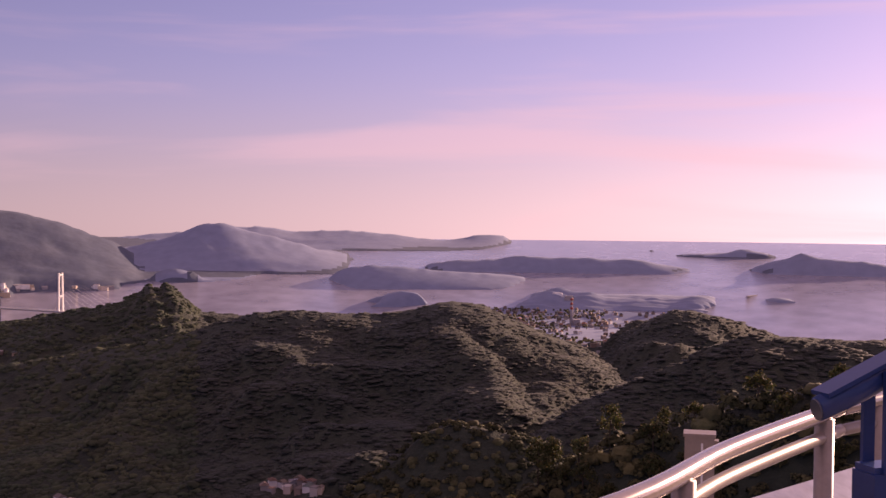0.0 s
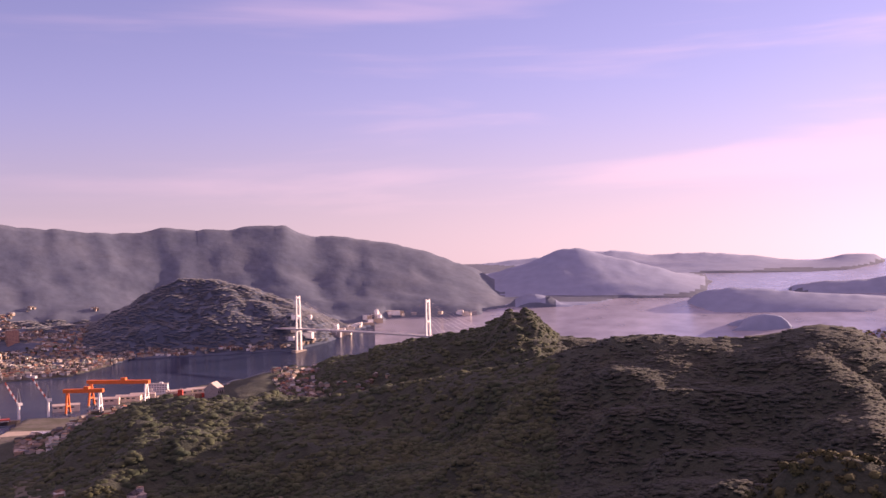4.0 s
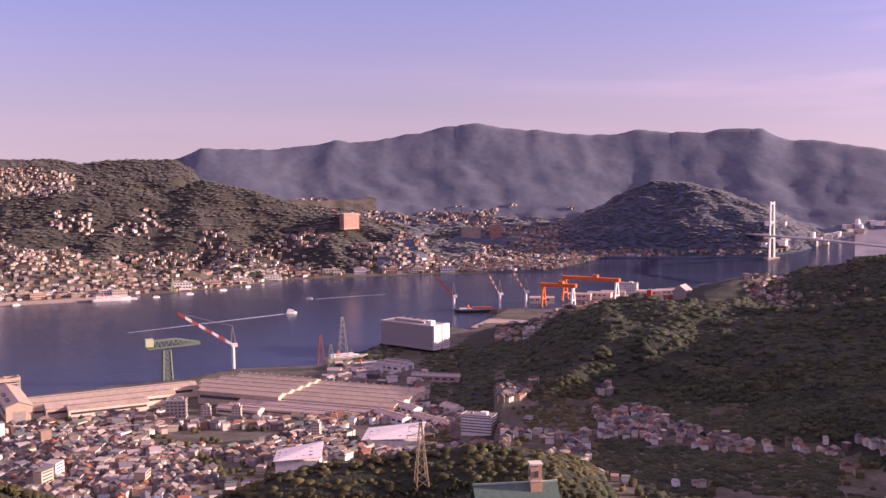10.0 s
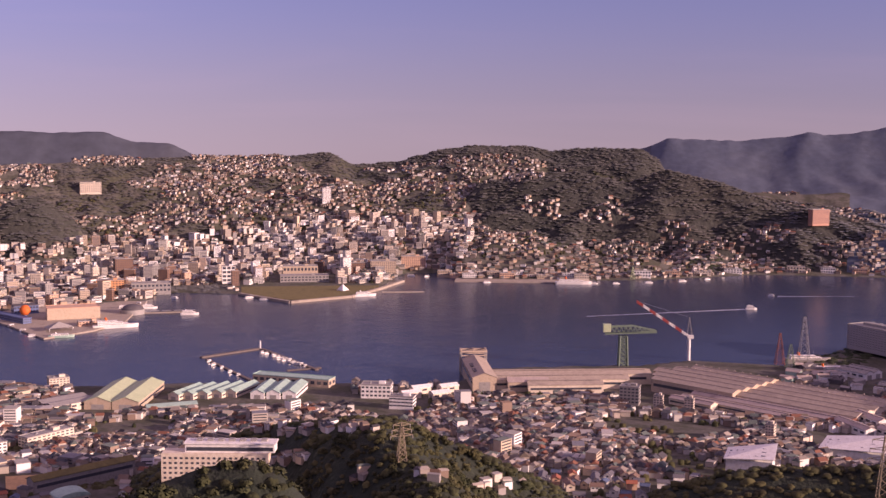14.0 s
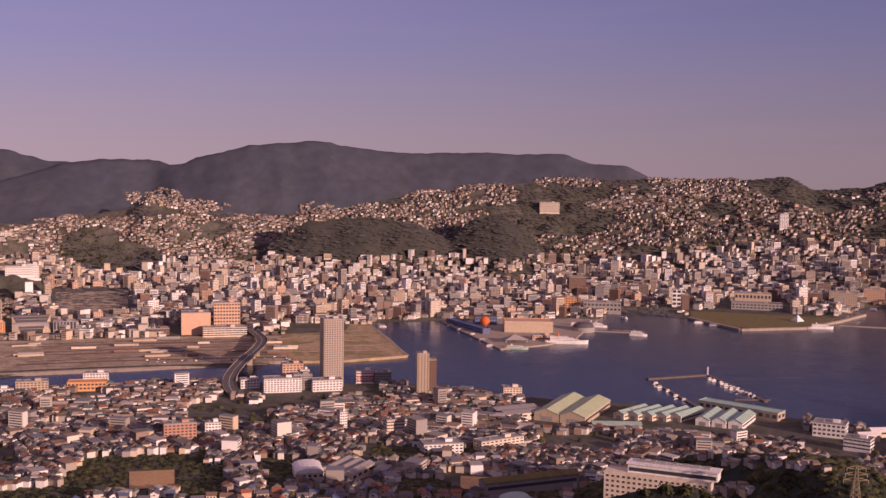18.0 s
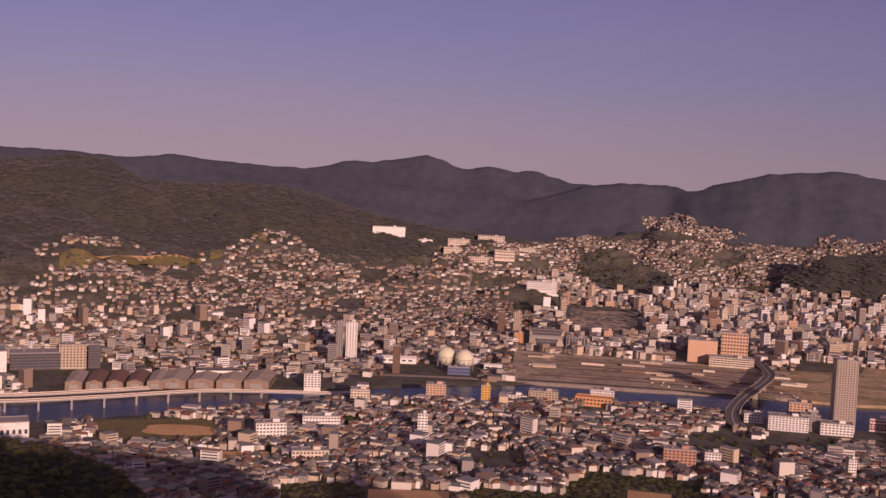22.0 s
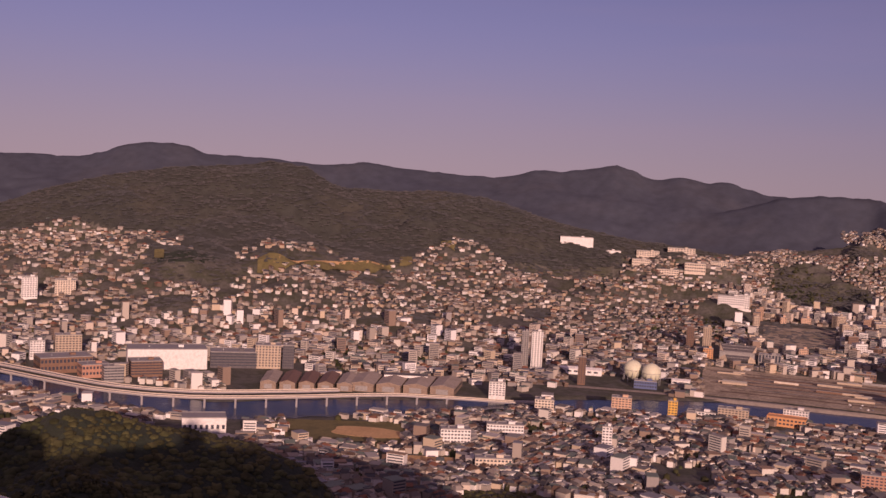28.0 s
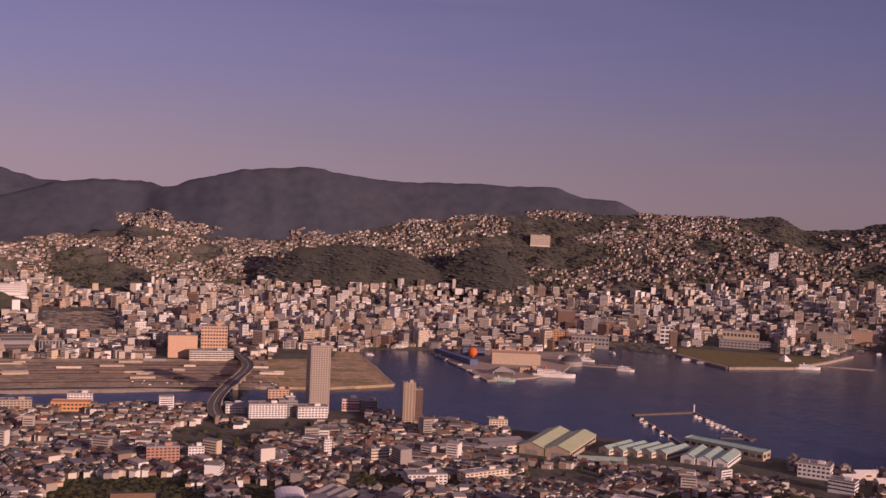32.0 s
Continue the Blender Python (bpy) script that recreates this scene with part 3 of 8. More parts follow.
def polar_sheet(bs, rs):
    B, R = np.meshgrid(bs, rs, indexing="ij")
    nb, nr = B.shape
    i, j = np.meshgrid(np.arange(nb), np.arange(nr - 1), indexing="ij")
    k = (i + 1) % nb
    return B, R, np.stack([i * nr + j, i * nr + j + 1, k * nr + j + 1, k * nr + j], -1).reshape(-1, 4)


HILL_AT = {h[0]: i for i, h in enumerate(HILLS)}
WOODED = np.array([h[4] for h in HILLS] + [0])
HOUSE_LINE = np.array([(24, -3.60), (30.6, -3.43), (34, -3.10), (42, -2.95), (46, -2.60), (50, -2.75), (54, -2.30), (58.2, -1.60), (60.4, -1.00), (65, -1.50), (71, -1.25), (80, -1.32), (87, -2.00), (94, -3.20), (97.6, -3.00), (98.9, -2.45), (100.0, -2.15), (101.0, -2.85), (104.1, -3.20), (107.07, -3.71), (109.59, -4.07), (111.4, -4.44), (112.7, -4.79), (116.21, -4.80), (117.59, -4.48), (119.81, -4.25), (121.46, -4.99), (123.13, -5.33), (126.42, -4.39), (128.78, -4.74), (131.56, -5.44), (133.79, -5.38), (135.48, -4.03), (137.12, -3.65), (139.8, -4.06), (142.43, -4.16), (145, -3.98), (147.49, -3.69), (152, -3.20)])

bs = np.concatenate([np.arange(-30, 156, 0.25), np.arange(156, 330, 3.0)])
rs = np.concatenate([[0.5, 4], np.geomspace(9, 200, 30), np.arange(208, 708, 8.0), np.arange(714, 4300, 15.0), np.geomspace(4300, 11000, 60), [11400]])
B, R, F = polar_sheet(bs, rs)
Z, OWN = terrain(B, R)
Z[:, -1] = -15
summit = R < 9.5
Z[summit] = 330.0
x, y, z = place(B, R, Z)
mid_r = R.ravel()[F[:, 0]]
own_f = OWN.ravel()[F[:, 0]]
wood_f = WOODED[own_f].astype(bool) | (mid_r < 500)
el_f = np.degrees(np.arctan2(Z.ravel()[F[:, 0]] - EYE, mid_r))
line_f = np.interp(B.ravel()[F[:, 0]] % 360, HOUSE_LINE[:, 0], HOUSE_LINE[:, 1])
wood_f &= ~((own_f == HILL_AT["wooded_hill"]) & (el_f < line_f))
wood_f |= (mid_r > 2400) & (el_f > line_f)
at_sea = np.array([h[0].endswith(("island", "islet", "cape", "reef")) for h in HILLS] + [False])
# land at sea gets the palest haze colour, other far woods a bluer one
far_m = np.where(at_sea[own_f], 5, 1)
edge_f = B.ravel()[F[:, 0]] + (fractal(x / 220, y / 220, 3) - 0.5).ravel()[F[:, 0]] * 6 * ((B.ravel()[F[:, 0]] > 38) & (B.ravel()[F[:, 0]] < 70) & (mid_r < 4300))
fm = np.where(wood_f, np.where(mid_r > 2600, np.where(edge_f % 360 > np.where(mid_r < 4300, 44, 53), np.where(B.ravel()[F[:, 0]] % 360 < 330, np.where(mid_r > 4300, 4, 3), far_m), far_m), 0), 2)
# far town ground towards the sea takes the haze-tinted colours too
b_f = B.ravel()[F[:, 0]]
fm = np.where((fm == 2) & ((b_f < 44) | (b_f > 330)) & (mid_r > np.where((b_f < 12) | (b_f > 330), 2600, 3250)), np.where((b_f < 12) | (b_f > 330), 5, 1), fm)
ground = mesh_object("ground", np.stack([x, y, z], -1).reshape(-1, 3), F, [M_FOREST, M_DIST, M_CITY, M_EAST, M_HAZY_RIDGE, M_HAZE], fm, smooth=True)
tagged(ground, "wooded hills, harbour shores and town slopes falling from the lookout", "ground", kind="structure")

# how high the land in between rises, seen from the lookout
CREST = np.maximum.accumulate(np.degrees(np.arctan2(Z - EYE, R)) - 90.0 * (R < 200), axis=1)


def in_sight(b, r, el, margin=0.35):
    i = np.clip(np.round((b + 30) / 0.25).astype(int), 0, 743)
    j = np.clip(np.searchsorted(rs, r) - 3, 0, len(rs) - 1)
    return el > CREST[i, j] - margin


B2, R2, F2 = polar_sheet(np.arange(0, 360, 1.5), np.concatenate([[900, 1300], np.arange(1500, 4300, 100), np.geomspace(4400, 11450, 50)]))
x, y, z = place(B2, R2, np.zeros_like(R2))
# outer sea: haze and reflected sky brightness are put into the base colour
M_SEA = material("hazy_bright_sea", [c3(0.300, 0.304, 0.370), c3(0.360, 0.356, 0.410)], 0.002, 0.2, spec=1.0)
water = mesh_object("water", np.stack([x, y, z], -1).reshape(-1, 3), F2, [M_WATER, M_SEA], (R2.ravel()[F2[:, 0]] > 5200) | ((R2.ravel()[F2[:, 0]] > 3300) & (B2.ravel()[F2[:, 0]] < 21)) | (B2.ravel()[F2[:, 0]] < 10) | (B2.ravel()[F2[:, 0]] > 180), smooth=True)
# the sheet keeps a level sheen where it is drawn in
th = EYE / np.maximum(R2, 1)
tilt = np.where(R2 > R0, np.clip((th * (1 / PULL - 1) - th) / 2 + 0.012, 0, 1), 0).ravel()
bb = np.radians(B2.ravel())
nrm = np.stack([np.sin(bb) * tilt, -np.cos(bb) * tilt, np.ones_like(tilt)], -1)
nrm /= np.linalg.norm(nrm, axis=1)[:, None]
water.data.normals_split_custom_set_from_vertices(nrm.tolist())
tagged(water, "calm dark blue harbour and sea water reaching the horizon", "water", kind="structure")


# ---------------- houses of the town ----------------
def box_mesh(cx, cy, cz, lx, ly, lz, ang):
    """Corner arrays (n, 8, 3) of upright boxes; cz is the foot."""
    s = np.array([(-1, -1), (1, -1), (1, 1), (-1, 1)], float) / 2
    ca, sa = np.cos(ang)[:, None], np.sin(ang)[:, None]
    px, py = s[None, :, 0] * lx[:, None], s[None, :, 1] * ly[:, None]
    X, Y = cx[:, None] + px * ca - py * sa, cy[:, None] + px * sa + py * ca
    lo = np.stack([X, Y, np.repeat(cz[:, None], 4, 1)], -1)
    hi = np.stack([X, Y, np.repeat((cz + lz)[:, None], 4, 1)], -1)
    return np.concatenate([lo, hi], 1)


BOXF = np.array([(0, 1, 5, 4), (1, 2, 6, 5), (2, 3, 7, 6), (3, 0, 4, 7), (4, 5, 6, 7)])


def scatter(n, b0, b1, r0, r1, seed):
    g = np.random.default_rng(seed)
    b = g.uniform(b0, b1, n)
    r = np.sqrt(g.uniform(r0 ** 2, r1 ** 2, n))
    return b, r, g


CLEAR = [(92.4, 107, 1790, 2110), (88.6, 93.5, 1830, 2240), (42.4, 54.2, 1395, 1740), (38, 47, 1660, 2200), (53, 63.5, 1470, 1720), (26, 41, 2040, 2760), (37, 40.2, 1240, 1310), (42.2, 45.8, 1280, 1345), (46.5, 49.8, 1000, 1080),
         (70.8, 78, 760, 850), (68, 81.5, 1395, 1590), (86.1, 87.4, 1560, 1640), (88.6, 96.6, 1570, 1720), (81.4, 83, 1570, 1620), (108.6, 113.6, 1780, 1940), (114.5, 115.8, 1930, 2000), (126.5, 140, 1730, 1890), (116.5, 130.5, 1560, 1745),
         (121.5, 127.5, 1340, 1470), (118.8, 123, 1250, 1305), (129.5, 134, 1350, 1460), (109.5, 114.5, 1035, 1112), (98.5, 101.3, 1060, 1170), (64.3, 73.6, 2250, 2600), (68.6, 72.2, 2600, 2760), (73.2, 74.8, 2590, 2680),
         (95.2, 99.2, 2080, 2220), (104, 106.8, 2130, 2270), (104.6, 107.2, 2700, 2860), (102.2, 103.2, 1640, 1710), (107.9, 109, 1600, 1650), (65, 68, 1340, 1470), (44.6, 46.1, 3255, 3330), (37.5, 40.4, 3580, 3750), (82, 85, 1050, 1132), (79.4, 82.6, 975, 1132), (91.2, 93.3, 1075, 1140), (89.0, 90.9, 1075, 1155), (101, 104.3, 2420, 2700)]
GROVES = [(27.6, 30.4, 925, 1000), (19.4, 22.6, 935, 1010), (27.2, 31.6, 1010, 1330), (21.6, 27.2, 1000, 1330), (30, 33.6, 1030, 1170), (33.2, 36.6, 1190, 1330), (35.6, 39.4, 950, 1050), (40.6, 43.4, 1180, 1270), (38, 40.4, 1090, 1180), (97.3, 103.4, 1172, 1240), (101.2, 104.2, 1060, 1190), (96.3, 98.6, 1030, 1180), (93.3, 94.6, 1050, 1110), (83.6, 85.2, 1200, 1262), (114.3, 118.6, 1030, 1125), (103.4, 109.2, 1040, 1120), (85.2, 88, 1040, 1100), (79.5, 82.3, 1050, 1110), (145, 150.5, 1130, 1440), (86, 89, 1180, 1260), (92, 95, 1120, 1190), (100.8, 104.6, 2330, 2760), (82, 88, 905, 960), (104, 109, 930, 1000), (131, 134.5, 2450, 2700), (143, 148, 2600, 2900), (88, 94, 2680, 2800), (112.5, 118, 880, 940), (43, 46.5, 1780, 1900), (40, 47, 1060, 1150), (45.3, 47.4, 2990, 3160), (74, 77.5, 2450, 2600), (36.3, 41.6, 1420, 1800), (43.6, 45.3, 1800, 1930), (39.3, 41.8, 1690, 1850), (42.9, 44.6, 1800, 1905)]
CLEAR += GROVES
# (bearing0, bearing1, r0, r1): kept free of scattered houses


def free_of(b, r):
    ok = np.ones(b.shape, bool)
    for b0, b1, r0, r1 in CLEAR:
        ok &= ~((b > b0) & (b < b1) & (r > r0) & (r < r1))
    return ok


g_ = np.random.default_rng(77)
SPOTS = []          # single city buildings: bearing, distance
for _ in range(4000):
    b_, r_ = float(g_.uniform(63, 105)), float(g_.uniform(2290, 2800))
    if len(SPOTS) < 150 and free_of(np.array([b_]), np.array([r_]))[0] and r_ > shore(FAR_SHORE, b_) + 40 and all(((b_ - p) * 43) ** 2 + (r_ - q) ** 2 > 46 ** 2 for p, q in SPOTS):
        SPOTS.append((b_, r_))


# patches of houses and of woodland on the far slopes: bearing, elevation seen from the lookout, half width, half height
HAMLETS = [(99.86, -2.32, 1.34, 0.48), (98.07, -2.77, 1.88, 0.32), (99.87, -3.79, 3.35, 1.02), (91.95, -3.22, 1.07, 0.67), (93.85, -3.65, 1.34, 0.43), (86.44, -2.67, 1.34, 0.86), (83.51, -2.06, 1.61, 0.59), (79.6, -1.38, 1.61, 0.27), (72.52, -1.65, 2.95, 0.59), (135.74, -4.59, 3.22, 0.7), (146.74, -4.95, 1.61, 0.59), (59.83, -1.85, 1.61, 0.43), (105.25, -4.5, 1.61, 0.8), (107.51, -4.13, 1.34, 0.38)]
THICKETS = [(40.17, -5.09, 1.47, 0.67), (44.97, -2.97, 2.01, 0.4), (36.11, -3.65, 2.14, 0.48), (31.74, -4.51, 1.88, 0.67), (28.4, -5.05, 1.61, 0.32), (45.76, -4.25, 1.07, 0.27), (40.4, -4.13, 1.07, 0.27), (101.38, -2.99, 2.95, 0.35), (96.77, -3.85, 0.86, 0.4), (101.4, -5.23, 2.14, 0.8), (89.76, -4.18, 3.35, 0.88), (83.06, -3.74, 1.55, 0.75), (79.99, -2.56, 1.29, 1.13), (72.22, -2.56, 0.91, 0.38), (69.16, -1.36, 1.93, 0.46), (75.75, -4.79, 1.07, 0.38), (64.5, -3.47, 1.34, 0.59), (143.72, -4.93, 1.55, 0.75), (142.41, -5.89, 1.13, 0.48), (133.18, -7.43, 1.13, 0.48), (137.03, -8.0, 0.7, 0.24), (128.21, -4.9, 1.07, 0.38), (102.6, -4.8, 1.47, 1.07), (100.5, -5.45, 1.21, 0.38), (130.32, -5.83, 0.7, 0.27), (103.01, -4.74, 0.54, 1.07), (106.53, -6.88, 0.8, 0.27), (123.24, -7.89, 0.8, 0.32), (120.8, -7.71, 0.64, 0.32), (115.26, -7.13, 0.8, 0.32), (126.76, -4.97, 1.61, 0.38)]

VALLEY = [(31.0, -13.8, 1.5, 0.75), (32.5, -12.3, 0.45, 0.25), (29.5, -14.3, 1.6, 0.5), (26.5, -14.6, 3.0, 0.36), (22.0, -14.5, 3.0, 0.3), (18.9, -14.2, 2.4, 0.25), (7.0, -13.85, 2.0, 0.3)]


def in_patch(patches, b, el, x, y):
    ok = np.zeros(b.shape, bool)
    ragged = 0.7 + 0.6 * fractal(x / 110 + 6, y / 110 + 3, 3)
    for pb, pe, hb, he in patches:
        ok |= ((b - pb) / hb) ** 2 + ((el - pe) / he) ** 2 < ragged
    return ok


def house_edge(b, x, y):
    """Upper edge of the houses, as an elevation seen from the lookout, ragged with clearings and groves."""
    return np.interp(b, HOUSE_LINE[:, 0], HOUSE_LINE[:, 1]) + (fractal(x / 240 + 13, y / 240 + 21, 4) - 0.55) * 2.6


def settled(own, x, y, z):
    """Patches of houses climbing the middle hills."""
    return (own == HILL_AT["middle_hills"]) & (z < 165) & (fractal(x / 230 + 5, y / 230 + 1, 3) > 0.50 + (z - 90) * 0.0012)


def copse(x, y, z, r):
    """Patches of woodland left standing between the houses on the slopes."""
    return (r > 2350) & (z > 28) & (x < -1000) & (y > -900) & (fractal(x / 360 + 2, y / 360 + 7, 4) > 0.61)


def town(name, label, n, b0, b1, r0, r1, seed, size=(7, 12), height=(5, 8), flat=0.25, slopes=True, density=0.0, tall=0.0, bright=False, only=None):
    b, r, g = scatter(n, b0, b1, r0, r1, seed)
    distant = r1 > 2000
    rn, rf = shore(NEAR_SHORE, b), shore(FAR_SHORE, b)
    z, own = terrain(b, r)
    el = np.degrees(np.arctan2(z - EYE, r))
    ok = ((r < rn - 25) | (r > rf + 18)) & free_of(b, r)
    x, y = bearing_xy(b, r)
    line = house_edge(b, x, y)
    wooded = WOODED[own].astype(bool)
    far = r > 1750
    x, y = bearing_xy(b, r)
    ok &= np.where(far, (el < line) & ~(wooded & (z > 60) & (own != HILL_AT["wooded_hill"]) & ~settled(own, x, y, z)) & ~((own == HILL_AT["bridge_hill"]) & (z > 16)), ~wooded)
    ok &= ~((b > 109) & (r > rf) & (r < rf + 62))
    hamlet = in_patch(HAMLETS, b, el, x, y)
    ok |= (r > rf + 18) & far & hamlet & free_of(b, r)
    ok &= ~(copse(x, y, z, r) & ~hamlet) & ~(far & in_patch(THICKETS, b, el, x, y))
    if b1 > 70 and r1 > 2000:
        for p, q in SPOTS:
            ok &= (np.abs(r - q) > 15) | (np.abs(b - p) * 43 > 17)
    ok &= in_sight(b, r, np.degrees(np.arctan2(z + 8 - EYE, r)), 0.25) | (g.random(n) < 0.1)
    gaps = fractal(x / 130 + 40, y / 130 + 11, 3)
    ok &= gaps > density * np.where((r > rf) & (r < rf + 500), 0.3, 1.0) + 0.09 * ((b < 60) & (r < rn))
    ok |= (r < 1400) & in_patch(VALLEY, b, el, x, y)
    if only:
        ok = in_patch(only, b, el, x, y) & in_sight(b, r, np.degrees(np.arctan2(z + 6 - EYE, r)), 0.2)
    b, r, z = b[ok], r[ok], z[ok]
    n = len(b)
    lx, ly = g.uniform(*size, n), g.uniform(size[0] * 0.8, size[1] * 0.8, n)
    lz = g.uniform(*height, n)
    if tall:
        t = g.random(n) < tall
        lz = np.where(t, lz * g.uniform(1.6, 2.6, n), lz)
    gx, gy = bearing_xy(b, r)
    ang = np.radians(90 * np.floor(fractal(gx / 300, gy / 300, 1) * 6) * 0.37 + g.normal(0, 11, n))
    x, y, zz = place(b, r, z)
    k = squeeze(r) / r
    lx, ly, lz = lx * k, ly * k, lz * k
    zz = zz - 1.5
    lz = lz + 1.5
    V = box_mesh(x, y, zz, lx, ly, lz, ang)
    isflat = g.random(n) < flat
    verts, faces, fmat = [], [], []
    # walls
    base = np.arange(n)[:, None, None] * 8
    verts.append(V.reshape(-1, 3))
    faces.append((base + BOXF[None, :4]).reshape(-1, 4))
    fmat.append(np.zeros(n * 4, int))
    off = n * 8
    # flat roofs with a low parapet of their own island
    nf = int(isflat.sum())
    if nf:
        P = box_mesh(x[isflat], y[isflat], (zz + lz)[isflat], lx[isflat] * 1.02, ly[isflat] * 1.02, np.full(nf, 0.5), ang[isflat])
        verts.append(P.reshape(-1, 3))
        faces.append((off + np.arange(nf)[:, None, None] * 8 + BOXF[None]).reshape(-1, 4))
        fmat.append(np.full(nf * 5, 2))
        off += nf * 8
    # gabled roofs with eaves
    s = ~isflat
    ng = int(s.sum())
    if ng:
        E = box_mesh(x[s], y[s], (zz + lz)[s] - 0.15, lx[s] * 1.14, ly[s] * 1.16, np.zeros(ng), ang[s])[:, :4]
        rise = (np.minimum(lx, ly)[s] * g.uniform(0.26, 0.42, ng))[:, None]
        hip = g.uniform(0.0, 0.3, ng)[:, None]
        a = (E[:, 0] + E[:, 3]) / 2
        c = (E[:, 1] + E[:, 2]) / 2
        r1 = a + (c - a) * hip
        r2 = c + (a - c) * hip
        r1[:, 2:] += rise
        r2[:, 2:] += rise
        G = np.concatenate([E, r1[:, None], r2[:, None]], 1)
        verts.append(G.reshape(-1, 3))
        fr = np.array([(0, 1, 5, 4), (2, 3, 4, 5), (3, 0, 4, 4), (1, 2, 5, 5)])
        q = (off + np.arange(ng)[:, None, None] * 6 + fr[None, :2]).reshape(-1, 4)
        faces.append(q)
        fmat.append(np.full(ng * 2, 1))
        tri = (off + np.arange(ng)[:, None, None] * 6 + np.array([(3, 0, 4), (1, 2, 5)])[None]).reshape(-1, 3)
        off += ng * 6
    else:
        tri = np.zeros((0, 3), int)
    # window bands on taller blocks
    hi = lz > 9.5
    nh = int(hi.sum())
    if nh:
        for lev in range(1, 12):
            at = zz[hi] + 2.4 + lev * 3.1
            keep = at + 1.5 < (zz + lz)[hi]
            if not keep.any():
                break
            m = int(keep.sum())
            W = box_mesh(x[hi][keep], y[hi][keep], at[keep], lx[hi][keep] * 0.86 + 0.0, ly[hi][keep] + 0.3, np.full(m, 1.35), ang[hi][keep])
            verts.append(W.reshape(-1, 3))
            faces.append((off + np.arange(m)[:, None, None] * 8 + BOXF[None, :4]).reshape(-1, 4))
            fmat.append(np.full(m * 4, 3))
            off += m * 8
    quads = np.concatenate(faces)
    fm = np.concatenate(fmat)
    tq = np.concatenate([tri, tri[:, 2:]], 1)
    me = bpy.data.meshes.new(name)
    allv = np.concatenate(verts)
    me.vertices.add(len(allv))
    me.vertices.foreach_set("co", allv.astype(np.float32).ravel())
    loops = np.concatenate([quads.ravel(), tri.ravel()]).astype(np.int32)
    starts = np.concatenate([np.arange(len(quads)) * 4, len(quads) * 4 + np.arange(len(tri)) * 3]).astype(np.int32)
    me.loops.add(len(loops))
    me.loops.foreach_set("vertex_index", loops)
    me.polygons.add(len(starts))
    me.polygons.foreach_set("loop_start", starts)
    for m in (M_WALL_FAR if distant and not bright else M_WALL, M_ROOF, M_FLATROOF, M_GLASSBAND):
        me.materials.append(m)
    me.polygons.foreach_set("material_index", np.concatenate([fm, np.full(len(tri), 1)]).astype(np.int32))
    me.polygons.foreach_set("use_smooth", np.zeros(len(starts), bool))
    me.update(calc_edges=True)
    ob = new(name, me)
    tagged(ob, label, "houses", kind="stuff")
    return ob


town("hillside_houses", "dense pale houses with grey roofs on the slopes across the harbour", 112000, 24, 152, 1800, 5400, 1, (7, 13.5), (3.6, 6.2), 0.28, density=0.27)
town("city_blocks", "crowded mid-rise flat-roofed blocks in the city centre", 6400, 62, 106, 1800, 3200, 2, (9, 22), (7, 15), 1.0, tall=0.14, bright=True)
town("riverside_blocks", "flat-roofed blocks and small offices beside the river", 1000, 104, 152, 1640, 2250, 5, (10, 20), (6, 13), 1.0, tall=0.12, bright=True)
town("near_houses", "close-packed small houses with tiled roofs below the lookout", 19500, 30, 152, 1040, 1720, 3, (6.5, 12), (5, 8), 0.25, density=0.30)
town("valley_houses", "scattered small houses in the wooded valley", 2500, -12, 32, 900, 4200, 4)
town("valley_houses", "small houses crowded along the valley floor", 3600, -8, 41, 900, 1330, 6, (6, 10), (4, 6.5), 0.2, density=0.49)
KNOLL = [(67.7, -16.7, 1.2, 0.4), (71.0, -16.0, 1.0, 0.35), (60.6, -17.2, 1.3, 0.4), (69.6, -14.5, 3.2, 0.28), (64.0, -16.9, 1.0, 0.25), (58.5, -16.2, 0.8, 0.3)]
town("knoll_houses", "small houses and terraces scattered over the green knoll", 2600, 55, 76, 560, 1040, 12, (4.5, 8.5), (2.6, 4.6), 0.3, only=KNOLL)

town("large_blocks", "larger pale flats and offices standing among the small houses", 900, 80, 152, 1050, 1660, 8, (11, 22), (6, 11), 1.0, density=0.40, tall=0.15, bright=True)
town("large_blocks", "pale flats and works buildings among the houses by the shipyard", 260, 46, 80, 1080, 1420, 9, (10, 18), (6, 10), 1.0, density=0.42, tall=0.15, bright=True)


